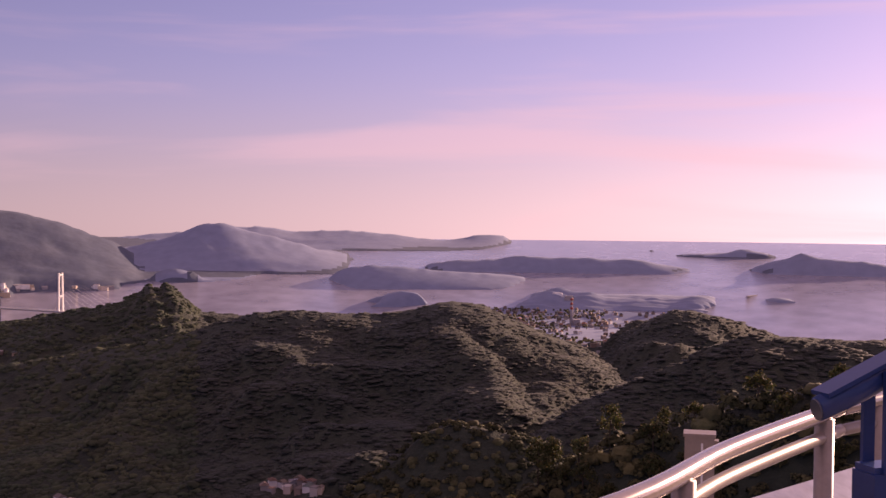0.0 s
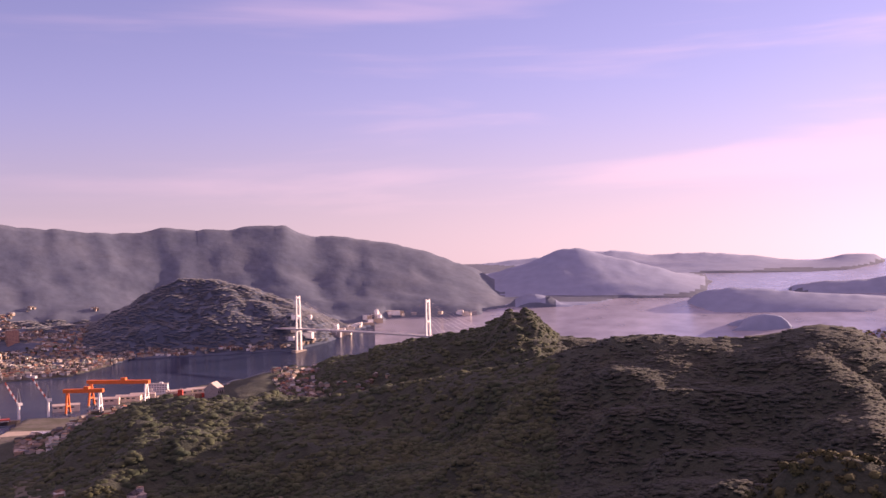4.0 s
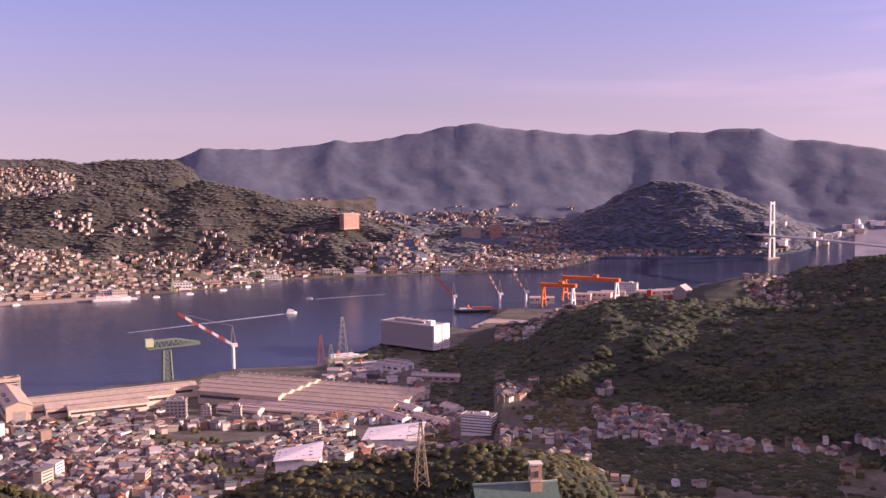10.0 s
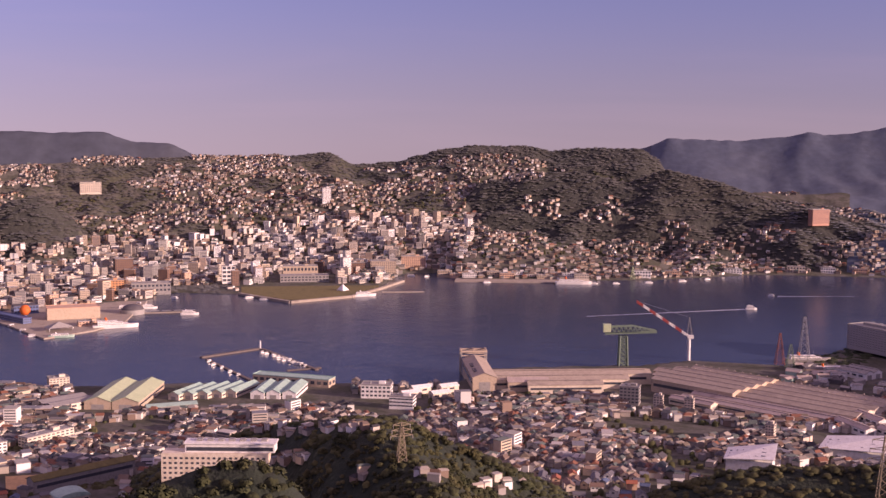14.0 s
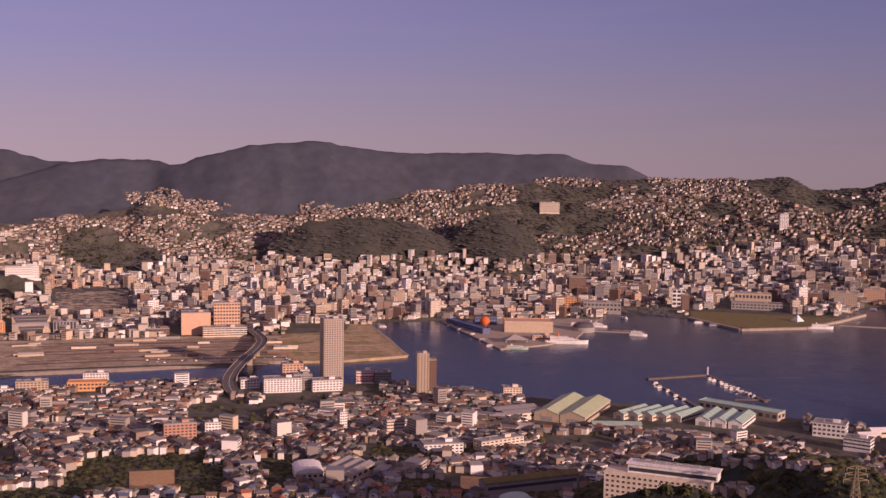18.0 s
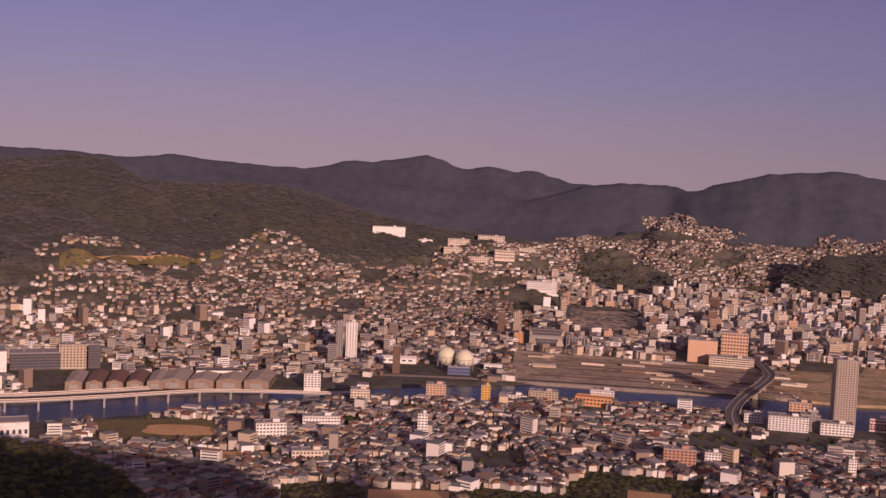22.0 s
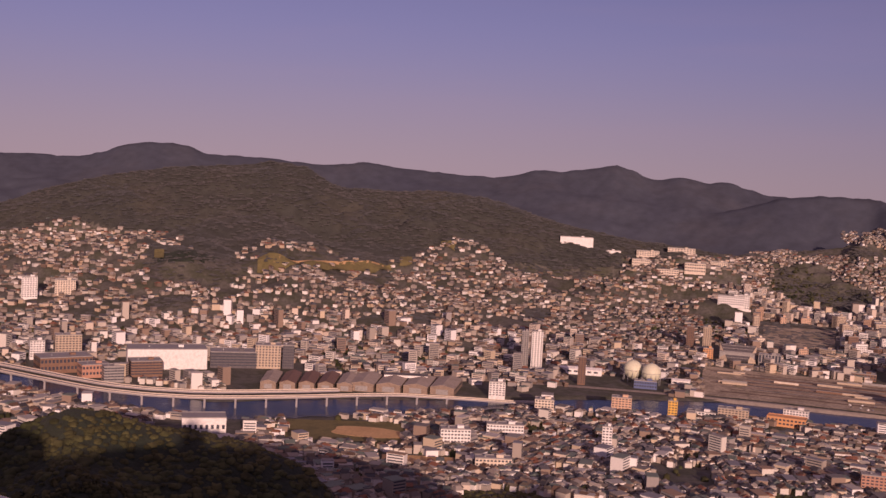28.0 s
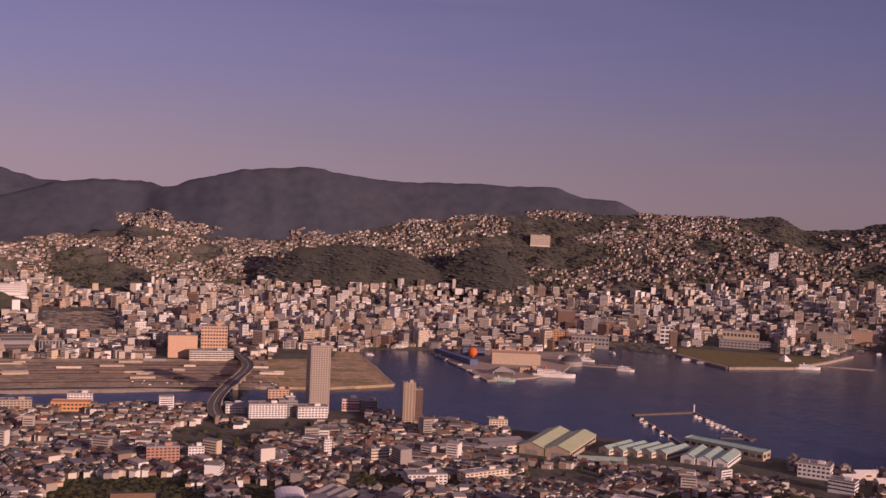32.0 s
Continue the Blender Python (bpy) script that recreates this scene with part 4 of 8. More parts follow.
# ---------------- kit of shapes ----------------
class Shape:
    """Collects boxes, beams, tubes and roofs into one mesh."""

    def __init__(self):
        self.v, self.f = [], []

    def add(self, vs, fs):
        o = len(self.v)
        self.v += [tuple(p) for p in vs]
        self.f += [tuple(i + o for i in f) for f in fs]
        return self

    def box(self, cx, cy, cz, lx, ly, lz, rz=0.0, taper=1.0):
        c, s = math.cos(radians(rz)), math.sin(radians(rz))
        vs = []
        for k, h in ((1.0, 0.0), (taper, lz)):
            for px, py in ((-1, -1), (1, -1), (1, 1), (-1, 1)):
                qx, qy = px * lx / 2 * k, py * ly / 2 * k
                vs.append((cx + qx * c - qy * s, cy + qx * s + qy * c, cz + h))
        return self.add(vs, [(3, 2, 1, 0), (0, 1, 5, 4), (1, 2, 6, 5), (2, 3, 7, 6), (3, 0, 4, 7), (4, 5, 6, 7)])

    def gable(self, cx, cy, cz, lx, ly, rise, over=0.0, thick=0.35):
        """A pitched roof with its ridge along x."""
        a, b = lx / 2 + over, ly / 2 + over
        vs = [(cx - a, cy - b, cz), (cx + a, cy - b, cz), (cx + a, cy + b, cz), (cx - a, cy + b, cz), (cx - a, cy, cz + rise), (cx + a, cy, cz + rise)]
        vs += [(x, y, z + thick) for x, y, z in vs]
        return self.add(vs, [(0, 4, 5, 1), (3, 2, 5, 4), (6, 7, 11, 10), (8, 9, 10, 11), (0, 1, 7, 6), (2, 3, 9, 8), (0, 6, 10, 4), (4, 10, 9, 3), (1, 5, 11, 7), (5, 2, 8, 11)])

    def ends(self, cx, cy, cz, lx, ly, rise):
        """Triangular gable walls under such a roof."""
        for sx_ in (-1, 1):
            x0 = cx + sx_ * lx / 2
            self.add([(x0, cy - ly / 2, cz), (x0, cy + ly / 2, cz), (x0, cy, cz + rise), (x0 - sx_ * 0.3, cy - ly / 2, cz), (x0 - sx_ * 0.3, cy + ly / 2, cz), (x0 - sx_ * 0.3, cy, cz + rise)],
                     [(0, 1, 2), (5, 4, 3), (0, 3, 4, 1), (1, 4, 5, 2), (2, 5, 3, 0)])
        return self

    def beam(self, p, q, w, h=None):
        p, q = Vector(p), Vector(q)
        d = (q - p).normalized()
        side = d.cross(Vector((0, 0, 1)))
        side = side.normalized() if side.length > 1e-4 else Vector((1, 0, 0))
        up = side.cross(d)
        h = h or w
        vs = [e + side * (i * w / 2) + up * (j * h / 2) for e in (p, q) for i, j in ((-1, -1), (1, -1), (1, 1), (-1, 1))]
        return self.add(vs, [(3, 2, 1, 0), (4, 5, 6, 7), (0, 1, 5, 4), (1, 2, 6, 5), (2, 3, 7, 6), (3, 0, 4, 7)])

    def tube(self, pts, rad, n=10):
        pts = [Vector(p) for p in pts]
        rings = []
        for i, p in enumerate(pts):
            d = (pts[min(i + 1, len(pts) - 1)] - pts[max(i - 1, 0)]).normalized()
            side = d.cross(Vector((0, 0, 1)))
            side = side.normalized() if side.length > 1e-4 else Vector((1, 0, 0))
            up = side.cross(d)
            rr = rad[i] if isinstance(rad, (list, tuple)) else rad
            rings.append([p + side * (rr * math.cos(2 * math.pi * k / n)) + up * (rr * math.sin(2 * math.pi * k / n)) for k in range(n)])
        fs = []
        for i in range(len(pts) - 1):
            for k in range(n):
                fs.append((i * n + k, i * n + (k + 1) % n, (i + 1) * n + (k + 1) % n, (i + 1) * n + k))
        fs += [tuple(range(n))[::-1], tuple((len(pts) - 1) * n + k for k in range(n))]
        return self.add([v for r in rings for v in r], fs)

    def ribbon(self, pts, w, h):
        """A flat bar swept along a line, level across."""
        pts = [Vector(p) for p in pts]
        vs, fs, n = [], [], len(pts)
        for i, p in enumerate(pts):
            d = pts[min(i + 1, n - 1)] - pts[max(i - 1, 0)]
            s_ = Vector((-d.y, d.x, 0)).normalized() * (w / 2)
            vs += [p - s_ - Vector((0, 0, h / 2)), p + s_ - Vector((0, 0, h / 2)), p + s_ + Vector((0, 0, h / 2)), p - s_ + Vector((0, 0, h / 2))]
        for i in range(n - 1):
            for k in range(4):
                fs.append((4 * i + k, 4 * i + (k + 1) % 4, 4 * i + 4 + (k + 1) % 4, 4 * i + 4 + k))
        fs += [(0, 3, 2, 1), tuple(4 * (n - 1) + k for k in range(4))]
        return self.add(vs, fs)

    def ball(self, c, rad, nu=24, nv=14, squash=1.0):
        vs = [(c[0] + rad * math.sin(math.pi * j / nv) * math.cos(2 * math.pi * i / nu), c[1] + rad * math.sin(math.pi * j / nv) * math.sin(2 * math.pi * i / nu), c[2] - rad * squash * math.cos(math.pi * j / nv)) for j in range(nv + 1) for i in range(nu)]
        return self.add(vs, [(j * nu + i, j * nu + (i + 1) % nu, (j + 1) * nu + (i + 1) % nu, (j + 1) * nu + i) for j in range(nv) for i in range(nu)])

    def mesh(self, name, mat, smooth=False):
        me = bpy.data.meshes.new(name)
        me.from_pydata(self.v, [], self.f)
        me.materials.append(mat)
        if smooth:
            me.polygons.foreach_set("use_smooth", [True] * len(me.polygons))
        me.update()
        return me


def part(name, shape, mat, parent, label="", smooth=False):
    ob = new(name, shape.mesh(name, mat, smooth) if isinstance(shape, Shape) else shape)
    ob.parent = parent
    if label:
        tagged(ob, label)
    return ob


def ground_z(b, r):
    return float(terrain(np.array([b]), np.array([r]))[0][0])


def thing(name, label, category, b, r, turn=0.0, z=None, group=""):
    """An empty at bearing and distance; its x runs across the line of sight, its y away from the lookout."""
    if z is None:
        z = max(ground_z(b, r), 0.5)
    x, y, zz = place(b, r, z)
    ob = new(name)
    k = float(squeeze(np.array(r)) / r)
    ob.matrix_basis = pose(float(x), float(y), float(zz), 0, 0, b + turn) @ Matrix.Scale(k, 4)
    return tagged(ob, label, category, group)


def paint(name, *cols, rough=0.6, scale=0.25, metal=0.0, second=0.18, bump=0.0):
    return material(name, [srgb(*c) for c in cols], scale, rough, bump, None, metal, second=second)


P_WHITE = paint("white_paint", (214, 210, 204), (236, 233, 228), (245, 243, 240))
P_CREAM = paint("cream_render", (205, 188, 166), (222, 208, 188), (232, 220, 204))
P_PINK = paint("pinkish_tile", (206, 168, 140), (218, 182, 154))
P_TAN = paint("tan_concrete", (176, 156, 134), (196, 178, 156), (160, 142, 124))
P_GREY = paint("grey_concrete", (138, 134, 132), (160, 156, 152), (120, 116, 116))
P_DARK = paint("dark_cladding", (82, 78, 82), (104, 100, 102))
P_BROWN = paint("brown_tile", (120, 92, 76), (142, 112, 94))
P_BRICK = paint("red_brick", (178, 132, 112), (192, 146, 124), (166, 120, 102))
P_ROOFM = paint("weathered_metal_roof", (168, 152, 144), (188, 172, 162), (150, 134, 128), rough=0.55, scale=0.06)
P_TEAL = paint("teal_metal_roof", (146, 178, 166), (168, 196, 182), (130, 160, 152), rough=0.5, scale=0.08)
P_PALEGREEN = paint("pale_green_roof", (176, 190, 152), (192, 204, 166), rough=0.55, scale=0.08)
P_COPPER = paint("weathered_green_roof", (70, 98, 92), (84, 112, 104), (60, 86, 82), rough=0.6, scale=0.4)
P_GREEN = paint("green_steel", (104, 122, 106), (120, 138, 120))
P_ORANGE = paint("orange_steel", (212, 100, 44), (224, 118, 58))
P_RED = paint("red_paint", (164, 66, 54), (178, 80, 66))
P_YELLOW = paint("yellow_render", (226, 176, 84), (236, 190, 100))
P_OCHRE = paint("orange_render", (212, 154, 106), (222, 166, 120))
P_STEEL = paint("galvanised_steel", (150, 150, 152), (172, 172, 174), rough=0.4, metal=0.6)
P_BLUE = paint("blue_panel", (86, 100, 138), (104, 118, 154), rough=0.4)
P_ASPHALT = paint("asphalt", (88, 84, 84), (108, 104, 102), rough=0.9)
P_QUAY = paint("quay_concrete", (150, 138, 126), (170, 158, 144), (132, 122, 112), rough=0.9, scale=0.05)
P_SAND = paint("sand_yard", (196, 158, 112), (212, 174, 126), rough=0.95, scale=0.04)
P_YARD = paint("rail_yard_ballast", (172, 158, 136), (186, 170, 146), (152, 138, 118), (156, 150, 112), rough=0.95, scale=0.03, second=0.35)
P_LAWN = paint("dry_lawn", (104, 98, 66), (122, 112, 74), (90, 88, 58), rough=0.95, scale=0.04)
P_GAS = paint("pale_green_paint", (214, 214, 186), (224, 222, 196), rough=0.45)
P_PALE = paint("pale_grey_concrete", (150, 146, 148), (166, 160, 160), rough=0.8)
P_PIER = paint("wet_pier_concrete", (98, 88, 84), (116, 106, 100), (84, 76, 74), rough=0.85, scale=0.05)
P_HULL = paint("dark_hull", (58, 52, 56), (78, 70, 72))
P_FOAM = paint("wake_foam", (196, 200, 212), (222, 226, 236), rough=0.8, scale=0.2, second=0.5)
P_GLASS = M_GLASSBAND


def windows_on(root, w, d, h, floors, bays, base=1.6, mat=None, size=(0.62, 0.46), single=False):
    """Panes by storey and bay on all four sides; on the nearer buildings each one is a part."""
    mat = mat or P_GLASS
    fh = (h - base) / floors
    pw, ph = w / bays * size[0], fh * size[1]
    nb = max(2, int(round(bays * d / w)))
    qw = d / nb * size[0]
    if single:
        front = Shape().box(0, 0, 0, pw, 0.2, ph).mesh("window", mat)
        end = Shape().box(0, 0, 0, 0.2, qw, ph).mesh("window", mat)
    s = Shape()
    for i in range(floors):
        z = base + i * fh + fh * 0.28
        for k in range(bays):
            cx = -w / 2 + (k + 0.5) * w / bays
            for sy_ in (-1, 1):
                if single and sy_ < 0:
                    part("window", front, mat, root).location = (cx, -d / 2 - 0.02, z)
                else:
                    s.box(cx, sy_ * (d / 2 + 0.02), z, pw, 0.2, ph)
        for k in range(nb):
            cy = -d / 2 + (k + 0.5) * d / nb
            for sx_ in (-1, 1):
                if single and floors * nb < 40:
                    part("window", end, mat, root).location = (sx_ * (w / 2 + 0.02), cy, z)
                else:
                    s.box(sx_ * (w / 2 + 0.02), cy, z, 0.2, qw, ph)
    if s.v:
        tagged(part("glazing", s, mat, root), kind="stuff")


def block(name, label, category, b, r, w, d, h, turn=0.0, wall=None, floors=0, bays=6, roof=None, house=True, z=None, group="", size=(0.62, 0.46), plinth=0.0, sign=None):
    """A flat-roofed building with parapet, roof house and rows of windows."""
    root = thing(name, label, category, b, r, turn, z, group)
    wall = wall or P_CREAM
    part("wall", Shape().box(0, 0, -4, w, d, h + 4), wall, root)
    rf = Shape().box(0, 0, h, w + 0.3, d + 0.3, 0.5)
    for sx_, sy_, lx, ly in ((0, -1, w + 0.5, 0.4), (0, 1, w + 0.5, 0.4), (-1, 0, 0.4, d - 0.4), (1, 0, 0.4, d - 0.4)):
        rf.box(sx_ * (w / 2), sy_ * (d / 2), h + 0.5, lx, ly, 0.8)
    part("roof", rf, roof or P_GREY, root)
    if house:
        part("roof_house", Shape().box(w * 0.18, 0, h + 0.5, min(8, w * 0.3), min(6, d * 0.5), 3.2), wall, root)
        part("roof_tank", Shape().tube([(-w * 0.22, 0, h + 0.5), (-w * 0.22, 0, h + 2.6)], min(1.6, d * 0.15), 10), P_STEEL, root)
    if plinth:
        part("podium", Shape().box(0, -2, -4, w * 1.25, d * 1.3, plinth + 4), wall, root)
    if floors:
        windows_on(root, w, d, h, floors, bays, base=1.6 if not plinth else plinth + 0.5, size=size, single=r < 1480 and floors * bays <= 72)
    return root


def patch(name, label, b0, b1, r0, r1, mat, lift=0.35, category="ground", nb=24, nr=16, z=None, kind="structure"):
    B, R = np.meshgrid(np.linspace(b0, b1, nb), np.linspace(r0, r1, nr), indexing="ij")
    Z = terrain(B, R)[0] + lift if z is None else np.full(B.shape, z)
    x, y, zz = place(B, R, Z)
    i, j = np.meshgrid(np.arange(nb - 1), np.arange(nr - 1), indexing="ij")
    F = np.stack([i * nr + j, i * nr + j + 1, (i + 1) * nr + j + 1, (i + 1) * nr + j], -1).reshape(-1, 4)
    return tagged(mesh_object(name, np.stack([x, y, zz], -1).reshape(-1, 3), F, [mat]), label, category, kind=kind)


def bxy(b, r):
    x, y = bearing_xy(b, r)
    return float(x), float(y)


# ---------------- the harbour mouth: cable-stayed bridge ----------------
def cable_bridge():
    b0, r0 = 24.75, 3420.0
    root = thing("cable_stayed_bridge", "white cable-stayed bridge with two tall portal towers over the strait", "bridge", b0, r0, 0, 0.0)
    ca, sa = math.cos(radians(b0)), math.sin(radians(b0))
    ax, ay = bxy(b0, r0)

    def local(b, r):
        x_, y_ = bxy(b, r)
        return Vector(((x_ - ax) * ca + (y_ - ay) * sa, -(x_ - ax) * sa + (y_ - ay) * ca, 0.0))

    far_end = local(18.35, 3060)
    along = far_end.normalized()
    across = Vector((-along.y, along.x, 0))
    span = far_end.length
    at = lambda d, o, z: along * d + across * o + Vector((0, 0, z))
    for d in (0.0, span):
        t = None
        for s_ in (-1, 1):
            leg = Shape().beam(at(d, 8.6 * s_, -3), at(d, 7.6 * s_, 70), 4.6, 5).beam(at(d, 7.6 * s_, 70), at(d, 6.2 * s_, 163), 3.2, 4)
            t = part("tower_leg", leg, P_WHITE, root)
        for zc, w_ in ((60, 15), (104, 14), (158, 12)):
            part("crossbeam", Shape().beam(at(d, -w_ / 2, zc), at(d, w_ / 2, zc), 4.5, 5), P_WHITE, root)
        part("footing", Shape().beam(at(d, -22, -1), at(d, 22, -1), 20, 9), P_QUAY, root)
    part("deck", Shape().ribbon([at(d_, 0, 66 - 0.00002 * (d_ - span / 2) ** 2) for d_ in np.linspace(-190, span + 190, 24)], 22, 3), P_PALE, root)
    for s_ in (-11, 11):
        part("parapet", Shape().ribbon([at(d_, s_, 68.2 - 0.00002 * (d_ - span / 2) ** 2) for d_ in np.linspace(-190, span + 190, 24)], 0.5, 1.2), P_WHITE, root)
    for d_ in (-185, -100, span + 100, span + 185):
        part("pier", Shape().beam(at(d_, 0, -4), at(d_, 0, 64), 5, 14), P_PALE, root)
    for d0 in (0.0, span):
        for k in range(1, 9):
            for sg in (-1, 1):
                for s_ in (-1, 1):
                    part("stay_cable", Shape().beam(at(d0, 6.3 * s_, 156 - (8 - k) * 7), at(d0 + sg * k * span / 17.5, 10.5 * s_, 67), 0.16), P_WHITE, root)


cable_bridge()


# coast settlement beyond the strait
g_ = np.random.default_rng(5)
for k_ in range(46):
    b_ = float(g_.uniform(15.9, 25.6)) if k_ % 3 else float(g_.uniform(20.3, 23.2))
    r_ = float(shore(FAR_SHORE, np.array(b_))) + float(g_.uniform(20, 70) if b_ < 20.3 else g_.uniform(20, 230))
    w_, h_ = float(g_.uniform(12, 42)), float(g_.uniform(6, 15))
    root = thing("coast_building", "pale flat-roofed works building on the far coast", "building", b_, r_, float(g_.uniform(-30, 30)), None, "buildings on the far coast")
    part("wall", Shape().box(0, 0, -4, w_, 14, h_ + 4), (P_WHITE, P_CREAM, P_PALE, P_WHITE, P_TAN)[k_ % 5], root)
    part("roof", Shape().box(0, 0, h_, w_ + 0.6, 14.6, 0.8), (P_WHITE, P_ROOFM, P_GREY)[k_ % 3], root)
for b_, r_, h_ in ((20.75, 4420, 26), (20.9, 4460, 34)):
    root = thing("silo", "white storage silo on the far coast", "silo", b_, r_, 0, None, "silos on the far coast")
    part("shell", Shape().tube([(0, 0, -3), (0, 0, h_)], 8, 16), P_WHITE, root, smooth=True)
    part("cap", Shape().tube([(0, 0, h_), (0, 0, h_ + 3)], [8.3, 1.5], 16), P_PALE, root)
# power station and quarry on the southern cape
qr_ = thing("quarry_face", "pale bare quarry face on the cape", "quarry", -5.9, 4020, 0, None)
part("upper_bench", Shape().box(-14, 0, -30, 52, 24, 37, 0, 0.6), P_WHITE, qr_)
part("lower_bench", Shape().box(26, -16, -40, 46, 20, 38, 4, 0.6), P_PALE, qr_)
pw_ = thing("chimney_works", "works halls with a tall striped chimney on the southern shore", "factory", -6.4, 3080, 0, 3.0)
part("chimney", Shape().tube([(0, 0, 0), (0, 0, 95)], [4.5, 2.8], 14), P_PALE, pw_, smooth=True)
for k_ in range(3):
    part("chimney_band", Shape().tube([(0, 0, 62 + 12 * k_), (0, 0, 68 + 12 * k_)], 3.9 - 0.25 * k_, 14), P_RED, pw_, smooth=True)
part("boiler_house", Shape().box(14, 6, -3, 18, 16, 38), P_PALE, pw_)
for k_ in range(3):
    part("hall", Shape().box(48 + 22 * k_, 10 + 8 * k_, -3, 40, 22, 16), P_PALE, pw_)
    part("hall_roof", Shape().gable(48 + 22 * k_, 10 + 8 * k_, 13, 40, 22, 5, 0.5), P_WHITE if k_ else P_ROOFM, pw_)
part("long_shed", Shape().box(70, -60, -3, 90, 20, 12), P_PALE, pw_)
part("long_shed_roof", Shape().gable(70, -60, 9, 90, 20, 4, 0.5), P_WHITE, pw_)
bw_ = thing("breakwater", "long thin stone breakwater in the southern sea", "breakwater", -15.1, 4560, 0, 0.0)
part("mole", Shape().box(0, 0, -3, 96, 10, 6, 58, 0.8), P_PALE, bw_)


# ---------------- the shipyard ----------------
def shed(name, label, b, r, length, nave, n, h, rise, turn, roof, wall, z=None, monitor=True, category="factory shed", stagger=0.0, drop=0.0):
    """Parallel gabled naves; the long axis runs across the sight line before turning."""
    root = thing(name, label, category, b, r, turn, z)
    for i in range(n):
        cy = (i + 0.5) * nave
        cx = stagger * i
        hh = h + drop * i
        body = Shape().box(cx, cy, -3, length, nave - 0.3, hh + 3).ends(cx, cy, hh, length, nave - 0.3, rise)
        nv = part("nave", body, wall, root)
        part("roof", Shape().gable(cx, cy, hh, length, nave, rise, 0.6), roof, nv)
        if monitor:
            m = Shape().box(cx, cy, hh + rise * 0.72, length * 0.96, nave * 0.16, rise * 0.5)
            part("ridge_monitor", m, roof, nv)
            g = Shape()
            for k in range(int(length // 8)):
                g.box(cx - length * 0.46 + k * 8, cy, hh + rise * 0.86, 4.5, nave * 0.16 + 0.2, rise * 0.2)
            tagged(part("monitor_glazing", g, P_GLASS, nv), kind="stuff")
        g = Shape()
        for k in range(int(length // 11)):
            g.box(cx - length / 2 + 5 + k * 11, cy - nave / 2 + 0.05, hh * 0.45, 6.5, 0.25, hh * 0.3)
        tagged(part("glazing", g, P_GLASS, nv), kind="stuff")
        for s_ in (-1, 1):
            part("sliding_door", Shape().box(cx + s_ * length / 2, cy, 0, 0.4, nave * 0.5, hh * 0.75), P_GREY, nv)
    return root


def halls(name, label, category, x0, y0, z0, deg, naves, roof, wall, monitor=True, doors=True, mon=0.17):
    """Halls side by side; each nave is (start, end, middle line, width, eaves height, rise) on the root's axes."""
    root = new(name)
    root.matrix_basis = pose(x0, y0, z0, 0, 0, deg)
    tagged(root, label, category)
    for a, c, cy, w, h, rise in naves:
        cx, L = (a + c) / 2, abs(c - a)
        nv = part("nave", Shape().box(cx, cy, -4, L, w - 0.3, h + 4).ends(cx, cy, h, L, w - 0.3, rise), wall, root)
        part("roof", Shape().gable(cx, cy, h, L, w, rise, 0.7), roof, nv)
        if monitor:
            part("ridge_monitor", Shape().box(cx, cy, h + rise * 0.7, L * 0.97, w * mon, rise * 0.5), roof, nv)
            for sd in (-1, 1):
                part("monitor_glazing", Shape().box(cx, cy + sd * w * (mon / 2 + 0.003), h + rise * 0.92, L * 0.94, 0.3, rise * 0.12), P_GLASS, nv)
        for sd in (-1, 1):
            part("window_band", Shape().box(cx, cy + sd * (w / 2 - 0.1), h * 0.5, L * 0.94, 0.3, h * 0.22), P_GLASS, nv)
            if doors:
                part("sliding_door", Shape().box(cx + sd * L / 2, cy, 0, 0.4, w * 0.46, h * 0.7), P_GREY, nv)
    return root


M_OLDROOF = paint("old_corrugated_roof", (166, 152, 138), (178, 164, 148), (152, 140, 128), rough=0.75, scale=0.03, second=0.15)
halls("assembly_shed", "huge weathered shipyard hall with five parallel ridged metal roofs", "factory shed", -1100, 962, 4, 18.5, [(0, 155, 11.3 + 22.6 * k, 22.6, 14, 3.2) for k in range(5)], M_OLDROOF, P_CREAM, mon=0.06)
halls("assembly_shed", "taller rear part of the shipyard hall with stepped tan roofs", "factory shed", -1100, 962, 4, 18.5, [(-150 + 14 * abs(k - 2), -1, 2 + 23 * k, 23, 17.5, 3.4) for k in range(5)], M_OLDROOF, P_TAN, mon=0.06)
halls("assembly_shed", "low front bays of the shipyard hall with long pale roofs", "factory shed", -1100, 962, 4, 18.5, [(-55, 150, -9, 18, 10, 3.0), (-60, 118, -27.5, 18, 8, 2.6), (-64, -4, -46, 17, 9, 3)], P_ROOFM, P_CREAM)
halls("workshop_shed", "long cream workshop with low tan metal roofs by the water", "factory shed", -1228, 857, 4, 67.5, [(-105, -6, 12, 25, 12, 4), (-150, 34, 38, 26, 13.5, 4), (-150, 70, 64, 26, 15, 4)], M_OLDROOF, P_CREAM)
halls("workshop_shed", "grey-roofed cross bay at the end of the workshop", "factory shed", -1268, 800, 4, 67.5, [(-62, -8, 8, 26, 14, 4)], P_ROOFM, P_TAN, monitor=False)
halls("tall_slip_shed", "tall tan shed running out over the slipway", "factory shed", -1306, 716, 3, 158.5, [(0, 128, 0, 32, 20, 6)], M_OLDROOF, P_TAN, monitor=False)
vent_ = Shape().box(0, 0, 0, 1.7, 1.1, 1.0).mesh("roof_vent", P_ROOFM)
